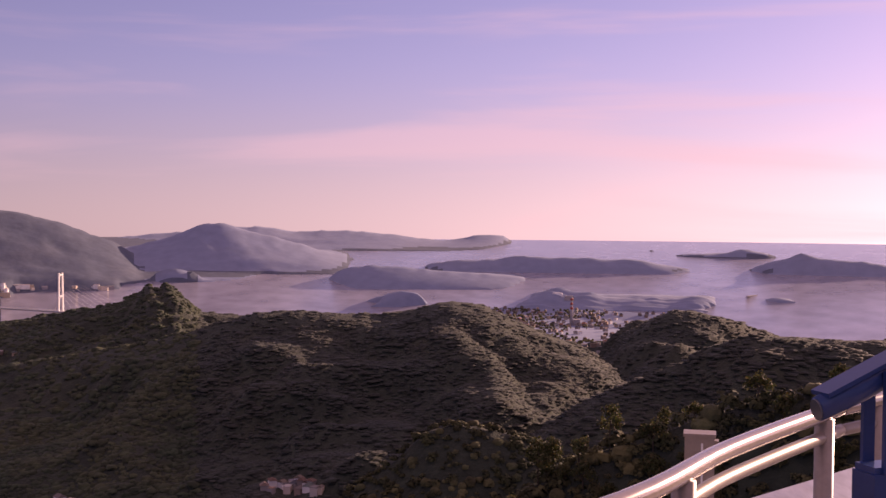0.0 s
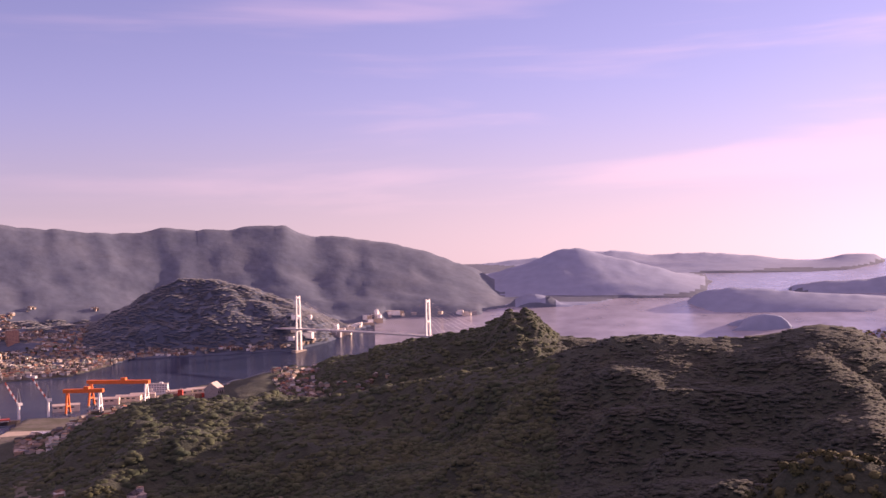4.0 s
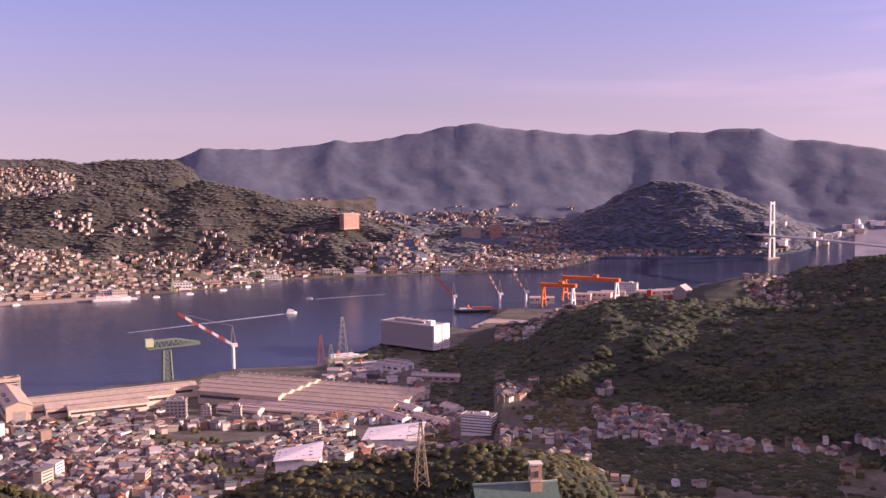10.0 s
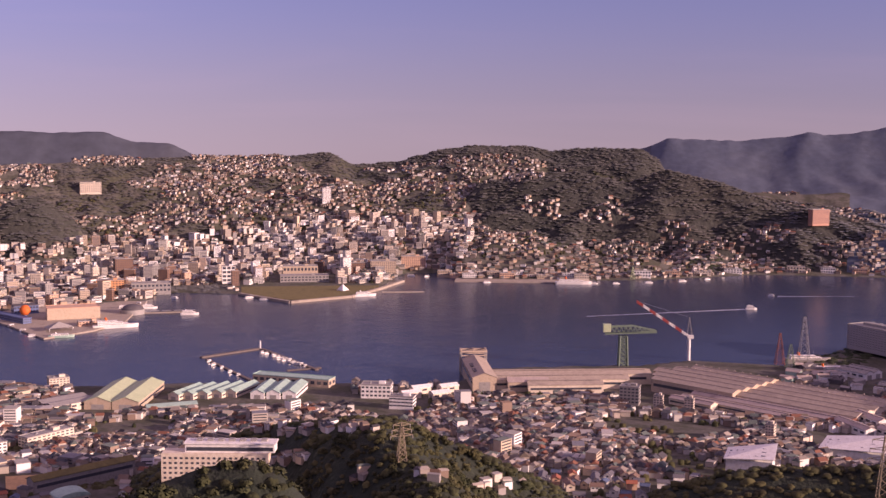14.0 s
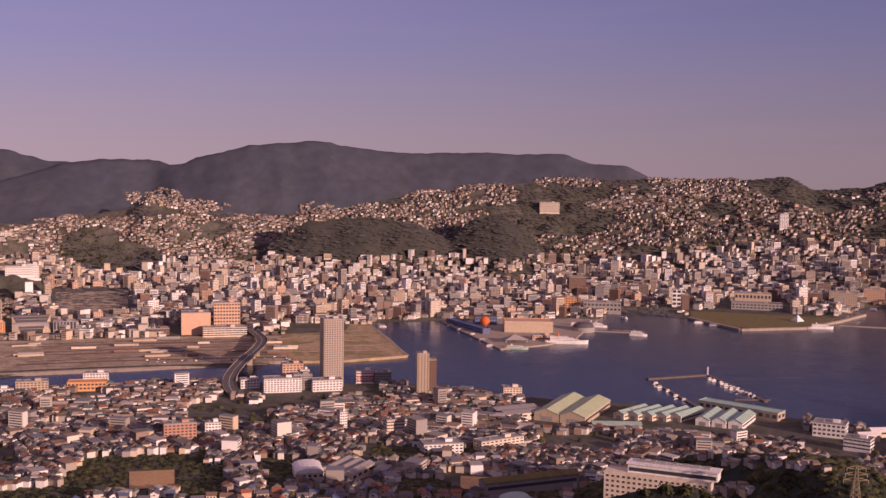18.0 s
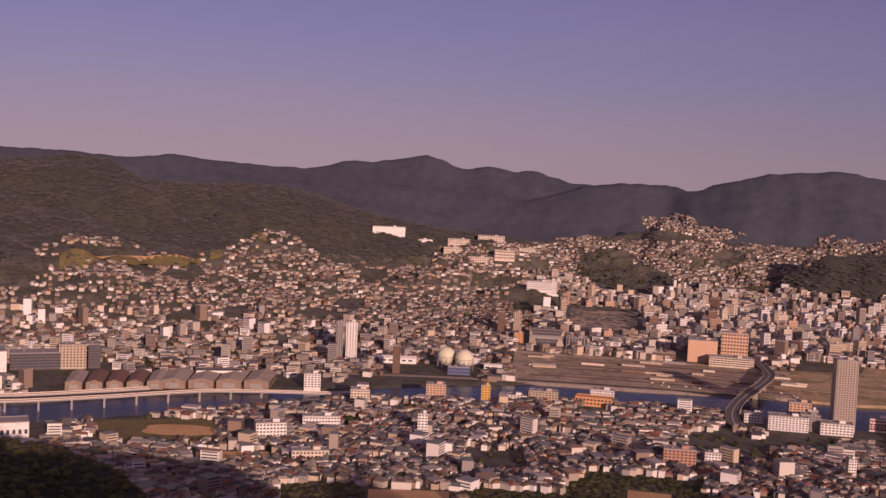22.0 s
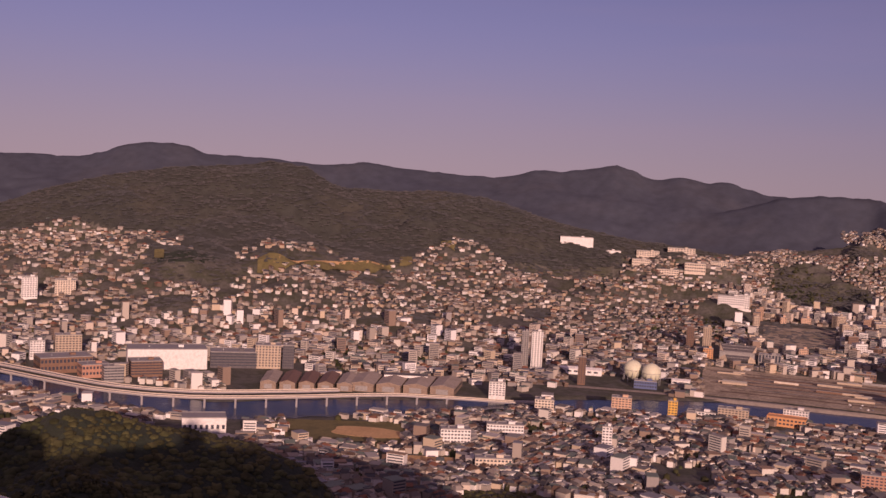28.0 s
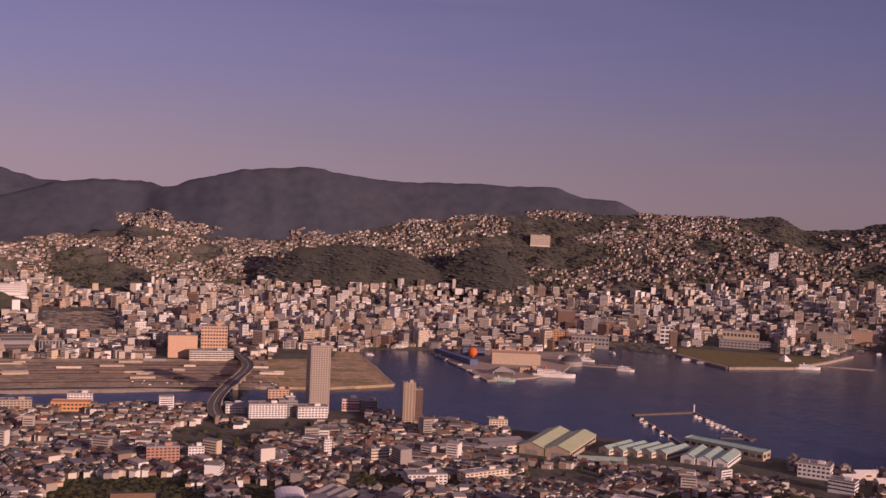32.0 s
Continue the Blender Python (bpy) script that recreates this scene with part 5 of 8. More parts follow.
for hall_, lines_, x0_, x1_, z_ in ((bpy.data.objects["assembly_shed"], [11.3 + 22.6 * k for k in (3, 4)], 8, 150, 18.4), (bpy.data.objects["assembly_shed.001"], [2 + 23 * k for k in (3, 4)], -120, -8, 22.2)):
    for y_ in lines_:
        for x_ in np.arange(x0_, x1_, 12.0):
            part("roof_vent", vent_, P_ROOFM, hall_).location = (float(x_), y_, z_)
slip_ = bpy.context.scene.objects["tall_slip_shed"]
for k_ in range(2):
    part("skylight", Shape().box(34 + 34 * k_, 8.5, 22.6, 22, 6.5, 1.2), P_DARK, slip_)
gate_ = new("gate_frame")
gate_.matrix_basis = pose(-1436, 768, 3, 0, 0, 158.5)
tagged(gate_, "square steel gate frame standing over the slipway's mouth", "gantry")
for sx_ in (-9, 9):
    for sy_ in (-18, 18):
        part("leg", Shape().beam((sx_, sy_, -6), (sx_, sy_, 31), 1.8), P_GREY, gate_)
    part("cross_girder", Shape().beam((sx_, -19, 30), (sx_, 19, 30), 2.4), P_TAN, gate_)
    part("lower_girder", Shape().beam((sx_, -19, 24), (sx_, 19, 24), 1.4), P_TAN, gate_)
for sy_ in (-18, 0, 18):
    part("side_girder", Shape().beam((-9, sy_, 31.5), (9, sy_, 31.5), 1.8), P_TAN, gate_)
block("office_cube", "grey concrete office cube between the sheds", "office", 54.0, 1440, 24, 20, 22, -8, P_GREY, 5, 5, z=6)
for bb_, rr_ in ((52.6, 1415), (51.1, 1405)):
    block("apartment_block", "small cream apartment block by the shipyard wall", "apartment block", bb_, rr_, 11, 10, 17, -10, P_CREAM, 5, 3, group="blocks by the shipyard")
block("company_dormitory", "tall bright cream block catching the low sun", "apartment block", 47.2, 1255, 9, 12, 20, -12, P_CREAM, 6, 3)
shed("shed_row", "small white-gabled workshop by the dock", 43.6, 1690, 46, 18, 2, 9, 4, -38, P_GREY, P_WHITE, z=4)
shed("shed_row", "low grey storehouse below the slab office", 41.2, 1600, 70, 18, 1, 8, 3, -15, P_GREY, P_TAN, z=5)
for b_, r_, l_ in ((43.6, 1350, 55), (41.6, 1325, 60), (42.9, 1395, 46), (40.6, 1390, 30)):
    shed("long_roof_hall", "long grey-roofed hall beside the shipyard", b_, r_, l_, 15, 1, 8, 3, -52, P_ROOFM, P_WHITE, z=10)




def slab_office():
    # shade of the long face is put into grey walls; sunlit end towers stay white
    root = block("slab_office", "large slab office with shade-grey walls and bright white stair towers at its end", "office", 42.2, 1885, 112, 42, 34, -42, P_PALE, 9, 20, z=12, size=(0.5, 0.2))
    for k in range(2):
        tw = part("stair_tower", Shape().box(57.5, -10.5 + 21 * k, -4, 5, 17, 40), P_WHITE, root)
        for q in range(9):
            part("window_band", Shape().box(60.05, -10.5 + 21 * k, 1 + 3.7 * q, 0.2, 13, 1.2), P_GREY, tw)
    part("lift_house", Shape().box(44, -10, 34.5, 12, 10, 8), P_WHITE, root)
    part("penthouse", Shape().box(-10, 2, 34.5, 60, 12, 4), P_GREY, root)
    for k in range(4):
        part("roof_fan", Shape().tube([(-35 + 16 * k, 12, 34.5), (-35 + 16 * k, 12, 38.5)], 2.2, 10), P_STEEL, root)


slab_office()


def school_block():
    root = block("works_hospital", "white stepped block with ribbon windows beside the shipyard road", "office", 39.0, 1270, 36, 20, 21, -20, P_WHITE, 6, 8, z=16, size=(0.92, 0.36))
    block("works_annex", "lower grey and white wing beside the stepped block", "office", 37.2, 1280, 34, 16, 13, -12, P_GREY, 4, 8, z=16)
    block("stair_block", "bright white stair block with a blank wall", "office", 36.5, 1262, 8, 9, 20, -20, P_WHITE, 0, 2, z=16, house=False)
    return root


school_block()


def fan_roof(b, r, turn, label, w=60, d=46, z=20.0):
    root = thing("sports_hall", label, "sports hall", b, r, turn, z)
    part("wall", Shape().box(0, 0, -8, w, d, 14), P_WHITE, root)
    roof = Shape().add([(-w / 2 - 2, -d / 2 - 2, 6), (w / 2 + 2, -d / 2 - 2, 9), (w / 2 + 2, d / 2 + 2, 15), (-w / 2 - 2, d / 2 + 2, 7), (-w / 2 - 2, -d / 2 - 2, 6.6), (w / 2 + 2, -d / 2 - 2, 9.6), (w / 2 + 2, d / 2 + 2, 15.6), (-w / 2 - 2, d / 2 + 2, 7.6)],
                       [(3, 2, 1, 0), (4, 5, 6, 7), (0, 1, 5, 4), (1, 2, 6, 5), (2, 3, 7, 6), (3, 0, 4, 7)])
    part("roof", roof, P_WHITE, root)
    pane = Shape().box(0, 0, 0, 4, 2.4, 0.5).mesh("skylight", P_GLASS)
    for i in range(6):
        for j in range(3):
            u, v = (i + 0.6) / 7, (j + 0.7) / 4
            zz = (6.6 * (1 - u) + 9.6 * u) * (1 - v) + (7.6 * (1 - u) + 15.6 * u) * v
            part("skylight", pane, P_GLASS, root).location = (-w / 2 + u * w, -d / 2 + v * d, zz - 0.1)


fan_roof(43.3, 1225, -8, "white sports hall with a tilted roof pierced by skylights")
fan_roof(48.1, 1050, -5, "white gymnasium with a faceted pale roof among trees", 40, 32, 48.0)


def hammerhead():
    root = thing("hammerhead_crane", "old green lattice hammerhead crane standing on the quay", "crane", 54.4, 1690, 8, 2.0)
    t = Shape()
    for sx_ in (-1, 1):
        for sy_ in (-1, 1):
            t.beam((6.5 * sx_, 6.5 * sy_, 0), (5 * sx_, 5 * sy_, 46), 1.6)
    part("tower_leg", t, P_GREEN, root)
    for k in range(6):
        br = Shape()
        z0, z1 = k * 7.6, (k + 1) * 7.6
        for a, c in (((-1, -1), (1, -1)), ((1, -1), (1, 1)), ((1, 1), (-1, 1)), ((-1, 1), (-1, -1))):
            q0, q1 = 6.5 - z0 * 0.033, 6.5 - z1 * 0.033
            br.beam((a[0] * q0, a[1] * q0, z0), (c[0] * q1, c[1] * q1, z1), 0.9).beam((c[0] * q0, c[1] * q0, z0), (a[0] * q1, a[1] * q1, z1), 0.9).beam((a[0] * q1, a[1] * q1, z1), (c[0] * q1, c[1] * q1, z1), 0.9)
        part("tower_bracing", br, P_GREEN, root)
    j = Shape()
    for sy_ in (-4, 4):
        j.beam((-27, sy_, 49), (48, sy_, 52), 1.8).beam((-27, sy_, 59), (14, sy_, 61), 1.6).beam((14, sy_, 61), (48, sy_, 54), 1.4)
        for k in range(11):
            x0 = -27 + k * 6.8
            zt = 60 if x0 < 14 else 61 - (x0 - 14) * 0.2
            j.beam((x0, sy_, 50), (x0 + 3.4, sy_, zt), 0.8).beam((x0 + 3.4, sy_, zt), (x0 + 6.8, sy_, 50.5), 0.8)
    part("jib", j, P_GREEN, root)
    part("machine_house", Shape().box(-24, 0, 52, 11, 10, 11), P_PALEGREEN, root, "pale machinery cabin")


hammerhead()


def jib_crane(b, r, turn, label, mast=34, boom=95, lean=32, red=True):
    root = thing("jib_crane", label, "crane", b, r, turn, 2.5)
    part("column", Shape().tube([(0, 0, 0), (0, 0, mast)], 2.4, 12), P_WHITE, root)
    part("cab", Shape().box(2, 0, mast, 9, 6, 5), P_WHITE, root)
    part("mast_frame", Shape().beam((4, 0, mast + 5), (0, 0, mast + 32), 1.4).beam((-3, 0, mast + 5), (0, 0, mast + 32), 1.2).beam((5, 0, mast + 2), (0, 0, mast + 32), 1.0), P_STEEL, root)
    c, s = math.cos(radians(lean)), math.sin(radians(lean))
    n = 8
    for k in range(n):
        a0, a1 = k * boom / n, (k + 1) * boom / n
        seg = Shape()
        for sy_ in (-1.6, 1.6):
            seg.beam((-c * a0 - 2, sy_, mast + 3 + s * a0), (-c * a1 - 2, sy_, mast + 3 + s * a1), 1.2)
            seg.beam((-c * a0 - 2, sy_, mast + 5.6 + s * a0), (-c * a1 - 2, sy_, mast + 5.6 + s * a1), 1.2)
            seg.beam((-c * a0 - 2, sy_, mast + 3 + s * a0), (-c * a1 - 2, sy_, mast + 5.6 + s * a1), 0.7)
        part("boom_section", seg, P_RED if (k % 2 or not red) else P_WHITE, root)
    part("hoist_cable", Shape().beam((0, 0, mast + 32), (-c * boom - 2, 0, mast + 5 + s * boom), 0.35), P_STEEL, root)


jib_crane(51.2, 1755, 6, "red and white striped luffing crane with raised boom", 34, 92, 33)
jib_crane(36.6, 2350, 10, "red and white dock crane beside the building berth", 30, 50, 58)
jib_crane(37.9, 2330, 14, "pale dock crane with a steep red boom", 28, 46, 62)
jib_crane(40.2, 2330, 8, "slim distant dock crane with a long thin boom", 24, 52, 48, False)


def lattice_mast(name, label, b, r, h, base, mat, z=None, arms=0, red=False, group=""):
    root = thing(name, label, "pylon" if arms else "crane", b, r, 15, z, group)
    n = 8
    for k in range(n):
        s = Shape()
        z0, z1 = h * k / n, h * (k + 1) / n
        q0, q1 = base / 2 * (1 - 0.86 * k / n), base / 2 * (1 - 0.86 * (k + 1) / n)
        cs = ((-1, -1), (1, -1), (1, 1), (-1, 1))
        for i in range(4):
            a, c = cs[i], cs[(i + 1) % 4]
            s.beam((a[0] * q0, a[1] * q0, z0), (a[0] * q1, a[1] * q1, z1), 0.3 + base * 0.014)
            s.beam((a[0] * q0, a[1] * q0, z0), (c[0] * q1, c[1] * q1, z1), 0.16 + base * 0.008).beam((c[0] * q0, c[1] * q0, z0), (a[0] * q1, a[1] * q1, z1), 0.16 + base * 0.008)
        part("lattice_section", s, P_RED if red and k % 2 else mat, root)
    for k in range(arms):
        zc = h * (0.66 + 0.14 * k)
        w = base * (1.25 - 0.15 * k)
        arm = Shape()
        for s_ in (-1, 1):
            arm.beam((0, 0, zc + 1.5), (s_ * w, 0, zc), 0.4).beam((0, 0, zc - 0.8), (s_ * w, 0, zc), 0.4)
        part("crossarm", arm, mat, root)
        ins = Shape()
        for s_ in (-1, 1):
            ins.tube([(s_ * w, 0, zc), (s_ * w, 0, zc - 2.4)], 0.25, 6)
        part("insulator", ins, P_GREY, root)
    return root


P_PYLON = paint("weathered_pylon_steel", (140, 128, 108), (156, 144, 122), rough=0.6)
P_RUST = paint("rusty_red_steel", (136, 84, 74), (156, 100, 88), rough=0.7)
lattice_mast("tower_crane", "tall grey lattice crane tower at the dry dock", 45.8, 1765, 74, 17, P_STEEL, 2)
lattice_mast("tower_crane", "shorter rust-red lattice crane beside the dry dock", 46.9, 1760, 48, 13, P_RUST, 2)
lattice_mast("tower_crane", "green dockside lattice crane", 46.4, 1715, 40, 14, P_GREEN, 2)
lattice_mast("power_pylon", "tall yellow-grey lattice power pylon below the lookout", 29.9, 640, 60, 10, P_PYLON, None, 3)
lattice_mast("power_pylon", "slender lattice power pylon on the wooded knoll", 41.95, 800, 46, 9, P_PYLON, None, 3)
lattice_mast("power_pylon", "lattice power pylon standing on the green knoll", 65.45, 740, 26, 6, P_PYLON, None, 3)
lattice_mast("harbour_mast", "thin lattice tower on the far quay", 38.7, 3010, 34, 12, P_STEEL, 2)
lattice_mast("harbour_mast", "shipyard lattice crane on the far shore", 54.0, 2745, 30, 10, P_PALEGREEN, 2)


def gantry(b, r, turn, w, h, depth, label, z=3.0):
    root = thing("gantry_crane", label, "crane", b, r, turn, z, "orange gantry cranes")
    part("girder", Shape().box(0, -3, h, w + 14, 4.5, 7).box(0, 3, h, w + 14, 4.5, 7), P_ORANGE, root)
    for s_ in (-1, 1):
        leg = Shape()
        leg.beam((s_ * w / 2, -depth / 2, 0), (s_ * w / 2, -3, h), 3.2).beam((s_ * w / 2, depth / 2, 0), (s_ * w / 2, 3, h), 3.2).box(s_ * w / 2, 0, h * 0.35, 2.4, depth * 0.66, 2.6)
        part("leg", leg, P_ORANGE if s_ < 0 else P_WHITE, root)
        part("bogie", Shape().box(s_ * w / 2, -depth / 2, 0, 5, 8, 3).box(s_ * w / 2, depth / 2, 0, 5, 8, 3), P_DARK, root)
    part("trolley", Shape().box(w * 0.1, 0, h + 7, 10, 9, 5), P_ORANGE, root)


gantry(33.4, 2430, -24, 118, 46, 28, "giant orange gantry crane spanning the building dock")
gantry(35.0, 2350, -20, 64, 42, 24, "orange gantry crane with white outer legs")
block("dock_office", "white dock building behind the orange cranes", "office", 31.6, 2600, 46, 20, 20, -10, P_WHITE, 4, 8, z=3)
for i, (b_, r_) in enumerate(((33.0, 2500), (34.0, 2480), (32.3, 2520), (35.8, 2420), (30.6, 2540), (29.6, 2560))):
    shed("dock_shed", "low pale shed on the dock floor", b_, r_, 52, 20, 1, 9, 3, -14 + 5 * i, P_ROOFM, P_CREAM, z=3, monitor=False)
g_ = np.random.default_rng(11)
for k in range(16):
    b_ = 28.0 + 0.28 * k
    root = thing("hull_block", "red primed ship hull section waiting on the dock", "ship section", b_, 2420 + float(g_.uniform(-40, 160)), float(g_.uniform(-40, 40)), 3.0, "ship sections on the dock")
    part("shell", Shape().box(0, 0, 0, float(g_.uniform(10, 18)), float(g_.uniform(8, 12)), float(g_.uniform(7, 15))), P_RED if k % 2 else P_BROWN, root)
    part("frame", Shape().box(0, 0, 15, 2, 2, 3).box(4, 0, 12, 1, 1, 7), P_ROOFM, root)
block("orange_store", "bright orange storehouse behind the wooded ridge", "storehouse", 27.8, 2430, 18, 10, 11, 0, P_ORANGE, 0, 3, z=4, house=False)
shed("ramp_hall", "pale hall with a steep metal roof by the dock", 28.6, 2480, 34, 30, 1, 20, 12, 70, P_ROOFM, P_GREY, z=3, monitor=False)
tagged(thing("dock_quay", "wide concrete dock quay beside the building berth", "quay", 37.0, 2060, 0, 0.0), kind="structure")
q_ = bpy.data.objects["dock_quay"]
part("quay_slab", Shape().box(0, 60, -6, 150, 110, 9.2, -18), P_QUAY, q_)
shed("quay_store", "cream storehouse with a lit gable on the quay", 36.9, 2080, 40, 16, 1, 8, 4, -15, P_WHITE, P_CREAM, z=3.3)


# ---------------- ships and boats ----------------
def hull_shape(L, W, H, bow=0.25):
    s = Shape()
    xs = [-0.5, -0.46, -0.2, 0.2, 0.5 - bow, 0.42, 0.5]
    ws = [0.75, 0.9, 1, 1, 0.96, 0.5, 0.04]
    vs = []
    for x_, w_ in zip(xs, ws):
        sh = 0.25 * H * max(0, x_) * 2
        vs += [(x_ * L, -w_ * W / 2, H + sh), (x_ * L, w_ * W / 2, H + sh), (x_ * L * 0.97, w_ * W * 0.38, -1), (x_ * L * 0.97, -w_ * W * 0.38, -1)]
    fs = [(0, 1, 2, 3), tuple(4 * 6 + i for i in (3, 2, 1, 0))]
    for i in range(6):
        for k in range(4):
            fs.append((4 * i + k, 4 * i + (k + 1) % 4, 4 * i + 4 + (k + 1) % 4, 4 * i + 4 + k))
    return s.add(vs, fs)


def ship(name, label, b, r, L, W, H, turn, hull=None, decks=2, cat="ship", group="", funnel=True):
    root = thing(name, label, cat, b, r, turn, 0.0, group)
    part("hull", hull_shape(L, W, H), hull or P_WHITE, root)
    for k in range(decks):
        f = 0.66 - 0.12 * k
        part("deckhouse", Shape().box(-L * 0.06 * (k + 1), 0, H + k * 2.6, L * f, W * (0.82 - 0.1 * k), 2.6), P_WHITE, root)
        part("window_strip", Shape().box(-L * 0.06 * (k + 1), 0, H + k * 2.6 + 1.1, L * f * 0.94, W * (0.82 - 0.1 * k) + 0.1, 0.8), P_GLASS, root)
    if funnel:
        part("funnel", Shape().tube([(-L * 0.2, 0, H + decks * 2.6), (-L * 0.22, 0, H + decks * 2.6 + L * 0.07)], L * 0.022 + 0.3, 10), P_ORANGE if L > 50 else P_WHITE, root)
    part("mast", Shape().tube([(L * 0.12, 0, H), (L * 0.12, 0, H + decks * 2.6 + L * 0.1)], 0.12 + L * 0.002, 6), P_STEEL, root)
    return root


ship("ferry", "large white passenger ferry moored at the wharf", 79.4, 2075, 78, 13, 5.5, 4, decks=3, cat="ferry")
ship("ferry", "white high-speed ferry at the pontoon", 75.9, 2195, 34, 8, 3.5, -6, decks=2, cat="ferry")
ship("excursion_boat", "white excursion boat behind the jetty", 77.8, 2290, 30, 7, 3, 0, decks=2, cat="boat")
ship("excursion_boat", "small white passenger boat by the pontoon", 79.0, 2290, 22, 6, 2.6, 0, decks=2, cat="boat")
ship("patrol_ship", "pale blue-hulled work ship at the wharf's tip", 81.9, 2000, 42, 8, 3.5, -4, P_TEAL, 1)
ship("coastguard_ship", "white patrol ship moored off the park lawn", 67.3, 2410, 48, 9, 4.5, 14, decks=2)
ship("cargo_ship", "white cargo ship alongside the far quay", 56.9, 2640, 84, 12, 6, 4, decks=2)
ship("tanker", "dark-hulled ship with red deck and yellow house at the dock", 39.0, 2300, 95, 18, 6, 2, P_HULL, 1)
part("deck_cargo", Shape().box(8, 0, 6, 40, 14, 5), P_RED, [o for o in bpy.data.objects if o.name == "tanker"][0])
ship("launch", "small white launch under way in the harbour", 48.3, 2330, 22, 6, 3.2, 8, decks=2, cat="boat")
ship("launch", "small white motorboat under way near the far shore", 47.4, 2540, 14, 4, 2.0, 172, decks=1, cat="boat", funnel=False)
for k, (b_, r_, L_) in enumerate(((85.2, 2250, 16), (84.7, 2200, 18), (84.1, 2140, 14), (83.6, 2080, 13), (83.2, 2020, 15), (72.3, 2370, 18), (73.0, 2400, 22), (78.3, 2350, 16), (76.6, 2420, 18), (88.6, 2230, 14), (65.0, 2760, 20), (64.2, 2740, 15), (61.2, 2640, 18), (55.9, 2650, 20), (54.8, 2660, 16), (53.2, 2690, 18), (51.6, 2740, 20), (50.4, 2790, 16))):
    ship("moored_boat", "small white boat tied up along the wharf", b_, r_, L_, L_ * 0.28, 1.8, float(g_.uniform(-40, 40)), decks=1, cat="boat", group="boats along the wharves", funnel=False)


def wake(name, label, b0, r0, b1, r1, w0, w1):
    x0, y0 = bxy(b0, r0)
    x1, y1 = bxy(b1, r1)
    n = 24
    vs, fs = [], []
    dx, dy = x1 - x0, y1 - y0
    L = math.hypot(dx, dy)
    nx, ny = -dy / L, dx / L
    for k in range(n + 1):
        u = k / n
        w = w0 + (w1 - w0) * u + g_.uniform(-0.4, 0.4)
        for s_ in (-1, 1):
            vs.append((x0 + dx * u + nx * w * s_ / 2, y0 + dy * u + ny * w * s_ / 2, 0.12))
    for k in range(n):
        fs.append((2 * k, 2 * k + 1, 2 * k + 3, 2 * k + 2))
    s = Shape().add(vs, fs)
    tagged(new(name, s.mesh(name, P_FOAM)), label, "water", kind="structure")


wake("wake", "pale straight wake trailing behind the launch", 48.6, 2331, 56.2, 2170, 7, 2.5)
wake("wake", "thin wake behind the motorboat", 47.1, 2541, 43.6, 2600, 4, 1.5)


# ---------------- marina and green-roofed warehouses ----------------


def marina():
    root = tagged(thing("marina_pontoon", "concrete marina breakwater and floating pontoons", "marina", 72.6, 1800, 0, 0.0), kind="thing")
    b0, r0 = 72.6, 1800.0
    o = Vector((*bxy(b0, r0), 0))
    inv = root.matrix_basis.inverted()
    loc = lambda b, r: inv @ Vector((*bxy(b, r), 0.0))
    arms = (((75.4, 1765), (72.5, 1825), 9, 2.2), ((72.4, 1822), (69.7, 1650), 8, 1.6), ((75.1, 1750), (73.0, 1590), 7, 1.4), ((71.2, 1650), (69.5, 1665), 6, 1.4))
    for (pa, pb, w, h) in arms:
        a, c = loc(*pa), loc(*pb)
        part("pontoon", Shape().beam((a.x, a.y, h / 2), (c.x, c.y, h / 2), w * 0.75, h), P_PIER, root)
    a = loc(72.5, 1822)
    part("beacon", Shape().tube([(a.x, a.y, 2), (a.x, a.y, 14)], 1.0, 8), P_WHITE, root)
    for (pa, pb, n) in (((72.2, 1800), (69.9, 1670), 12), ((74.8, 1735), (73.2, 1610), 8), ((72.0, 1780), (70.4, 1680), 6)):
        for k in range(n):
            u = (k + 0.5) / n
            b_, r_ = pa[0] + (pb[0] - pa[0]) * u + 0.28, pa[1] + (pb[1] - pa[1]) * u
            if g_.random() < 0.25:
                continue
            r_ += float(g_.uniform(-9, 9))
            ship("yacht", "white sailing yacht berthed at the marina pontoon", b_, r_, float(g_.uniform(6.5, 10)), 2.6, 1.2, float(g_.uniform(-12, 12)) + 30, decks=1, cat="yacht", group="marina yachts", funnel=False)


marina()
halls("warehouse", "big quayside warehouse with two pale green ridged roofs", "warehouse", -1407, 256, 4, 152, [(0, 116, -17, 33, 11, 6), (0, 116, 17, 33, 11, 6)], P_PALEGREEN, P_TAN, monitor=False)
for k_ in range(5):
    halls("warehouse", "quayside warehouse with a pale teal ridged roof", "warehouse", -1427 + 3.6 * k_, 336 + 17.4 * k_, 4, 133, [(0, 60, 0, 16, 8, 4)], P_TEAL, P_CREAM, monitor=False)
for k_ in range(3):
    halls("warehouse", "long warehouse with a pale teal roof beside the marina", "warehouse", -1388 + 9 * k_, 433 + 18 * k_, 4, 147, [(0, 66, 0, 18, 9, 4.5)], P_TEAL, P_WHITE, monitor=False)
st_ = block("long_store", "long tan flat-roofed store with a teal top by the marina", "warehouse", 71.0, 1536, 112, 22, 11, 0, P_TAN, 1, 12, P_TEAL, False, z=4)
st_.matrix_basis = pose(-1458, 506, 4, 0, 0, 45)
shed("low_store", "low teal-roofed store in front of the warehouses", 76.8, 1405, 60, 18, 1, 6, 2, 8, P_TEAL, P_GREY, z=6, monitor=False, category="warehouse")
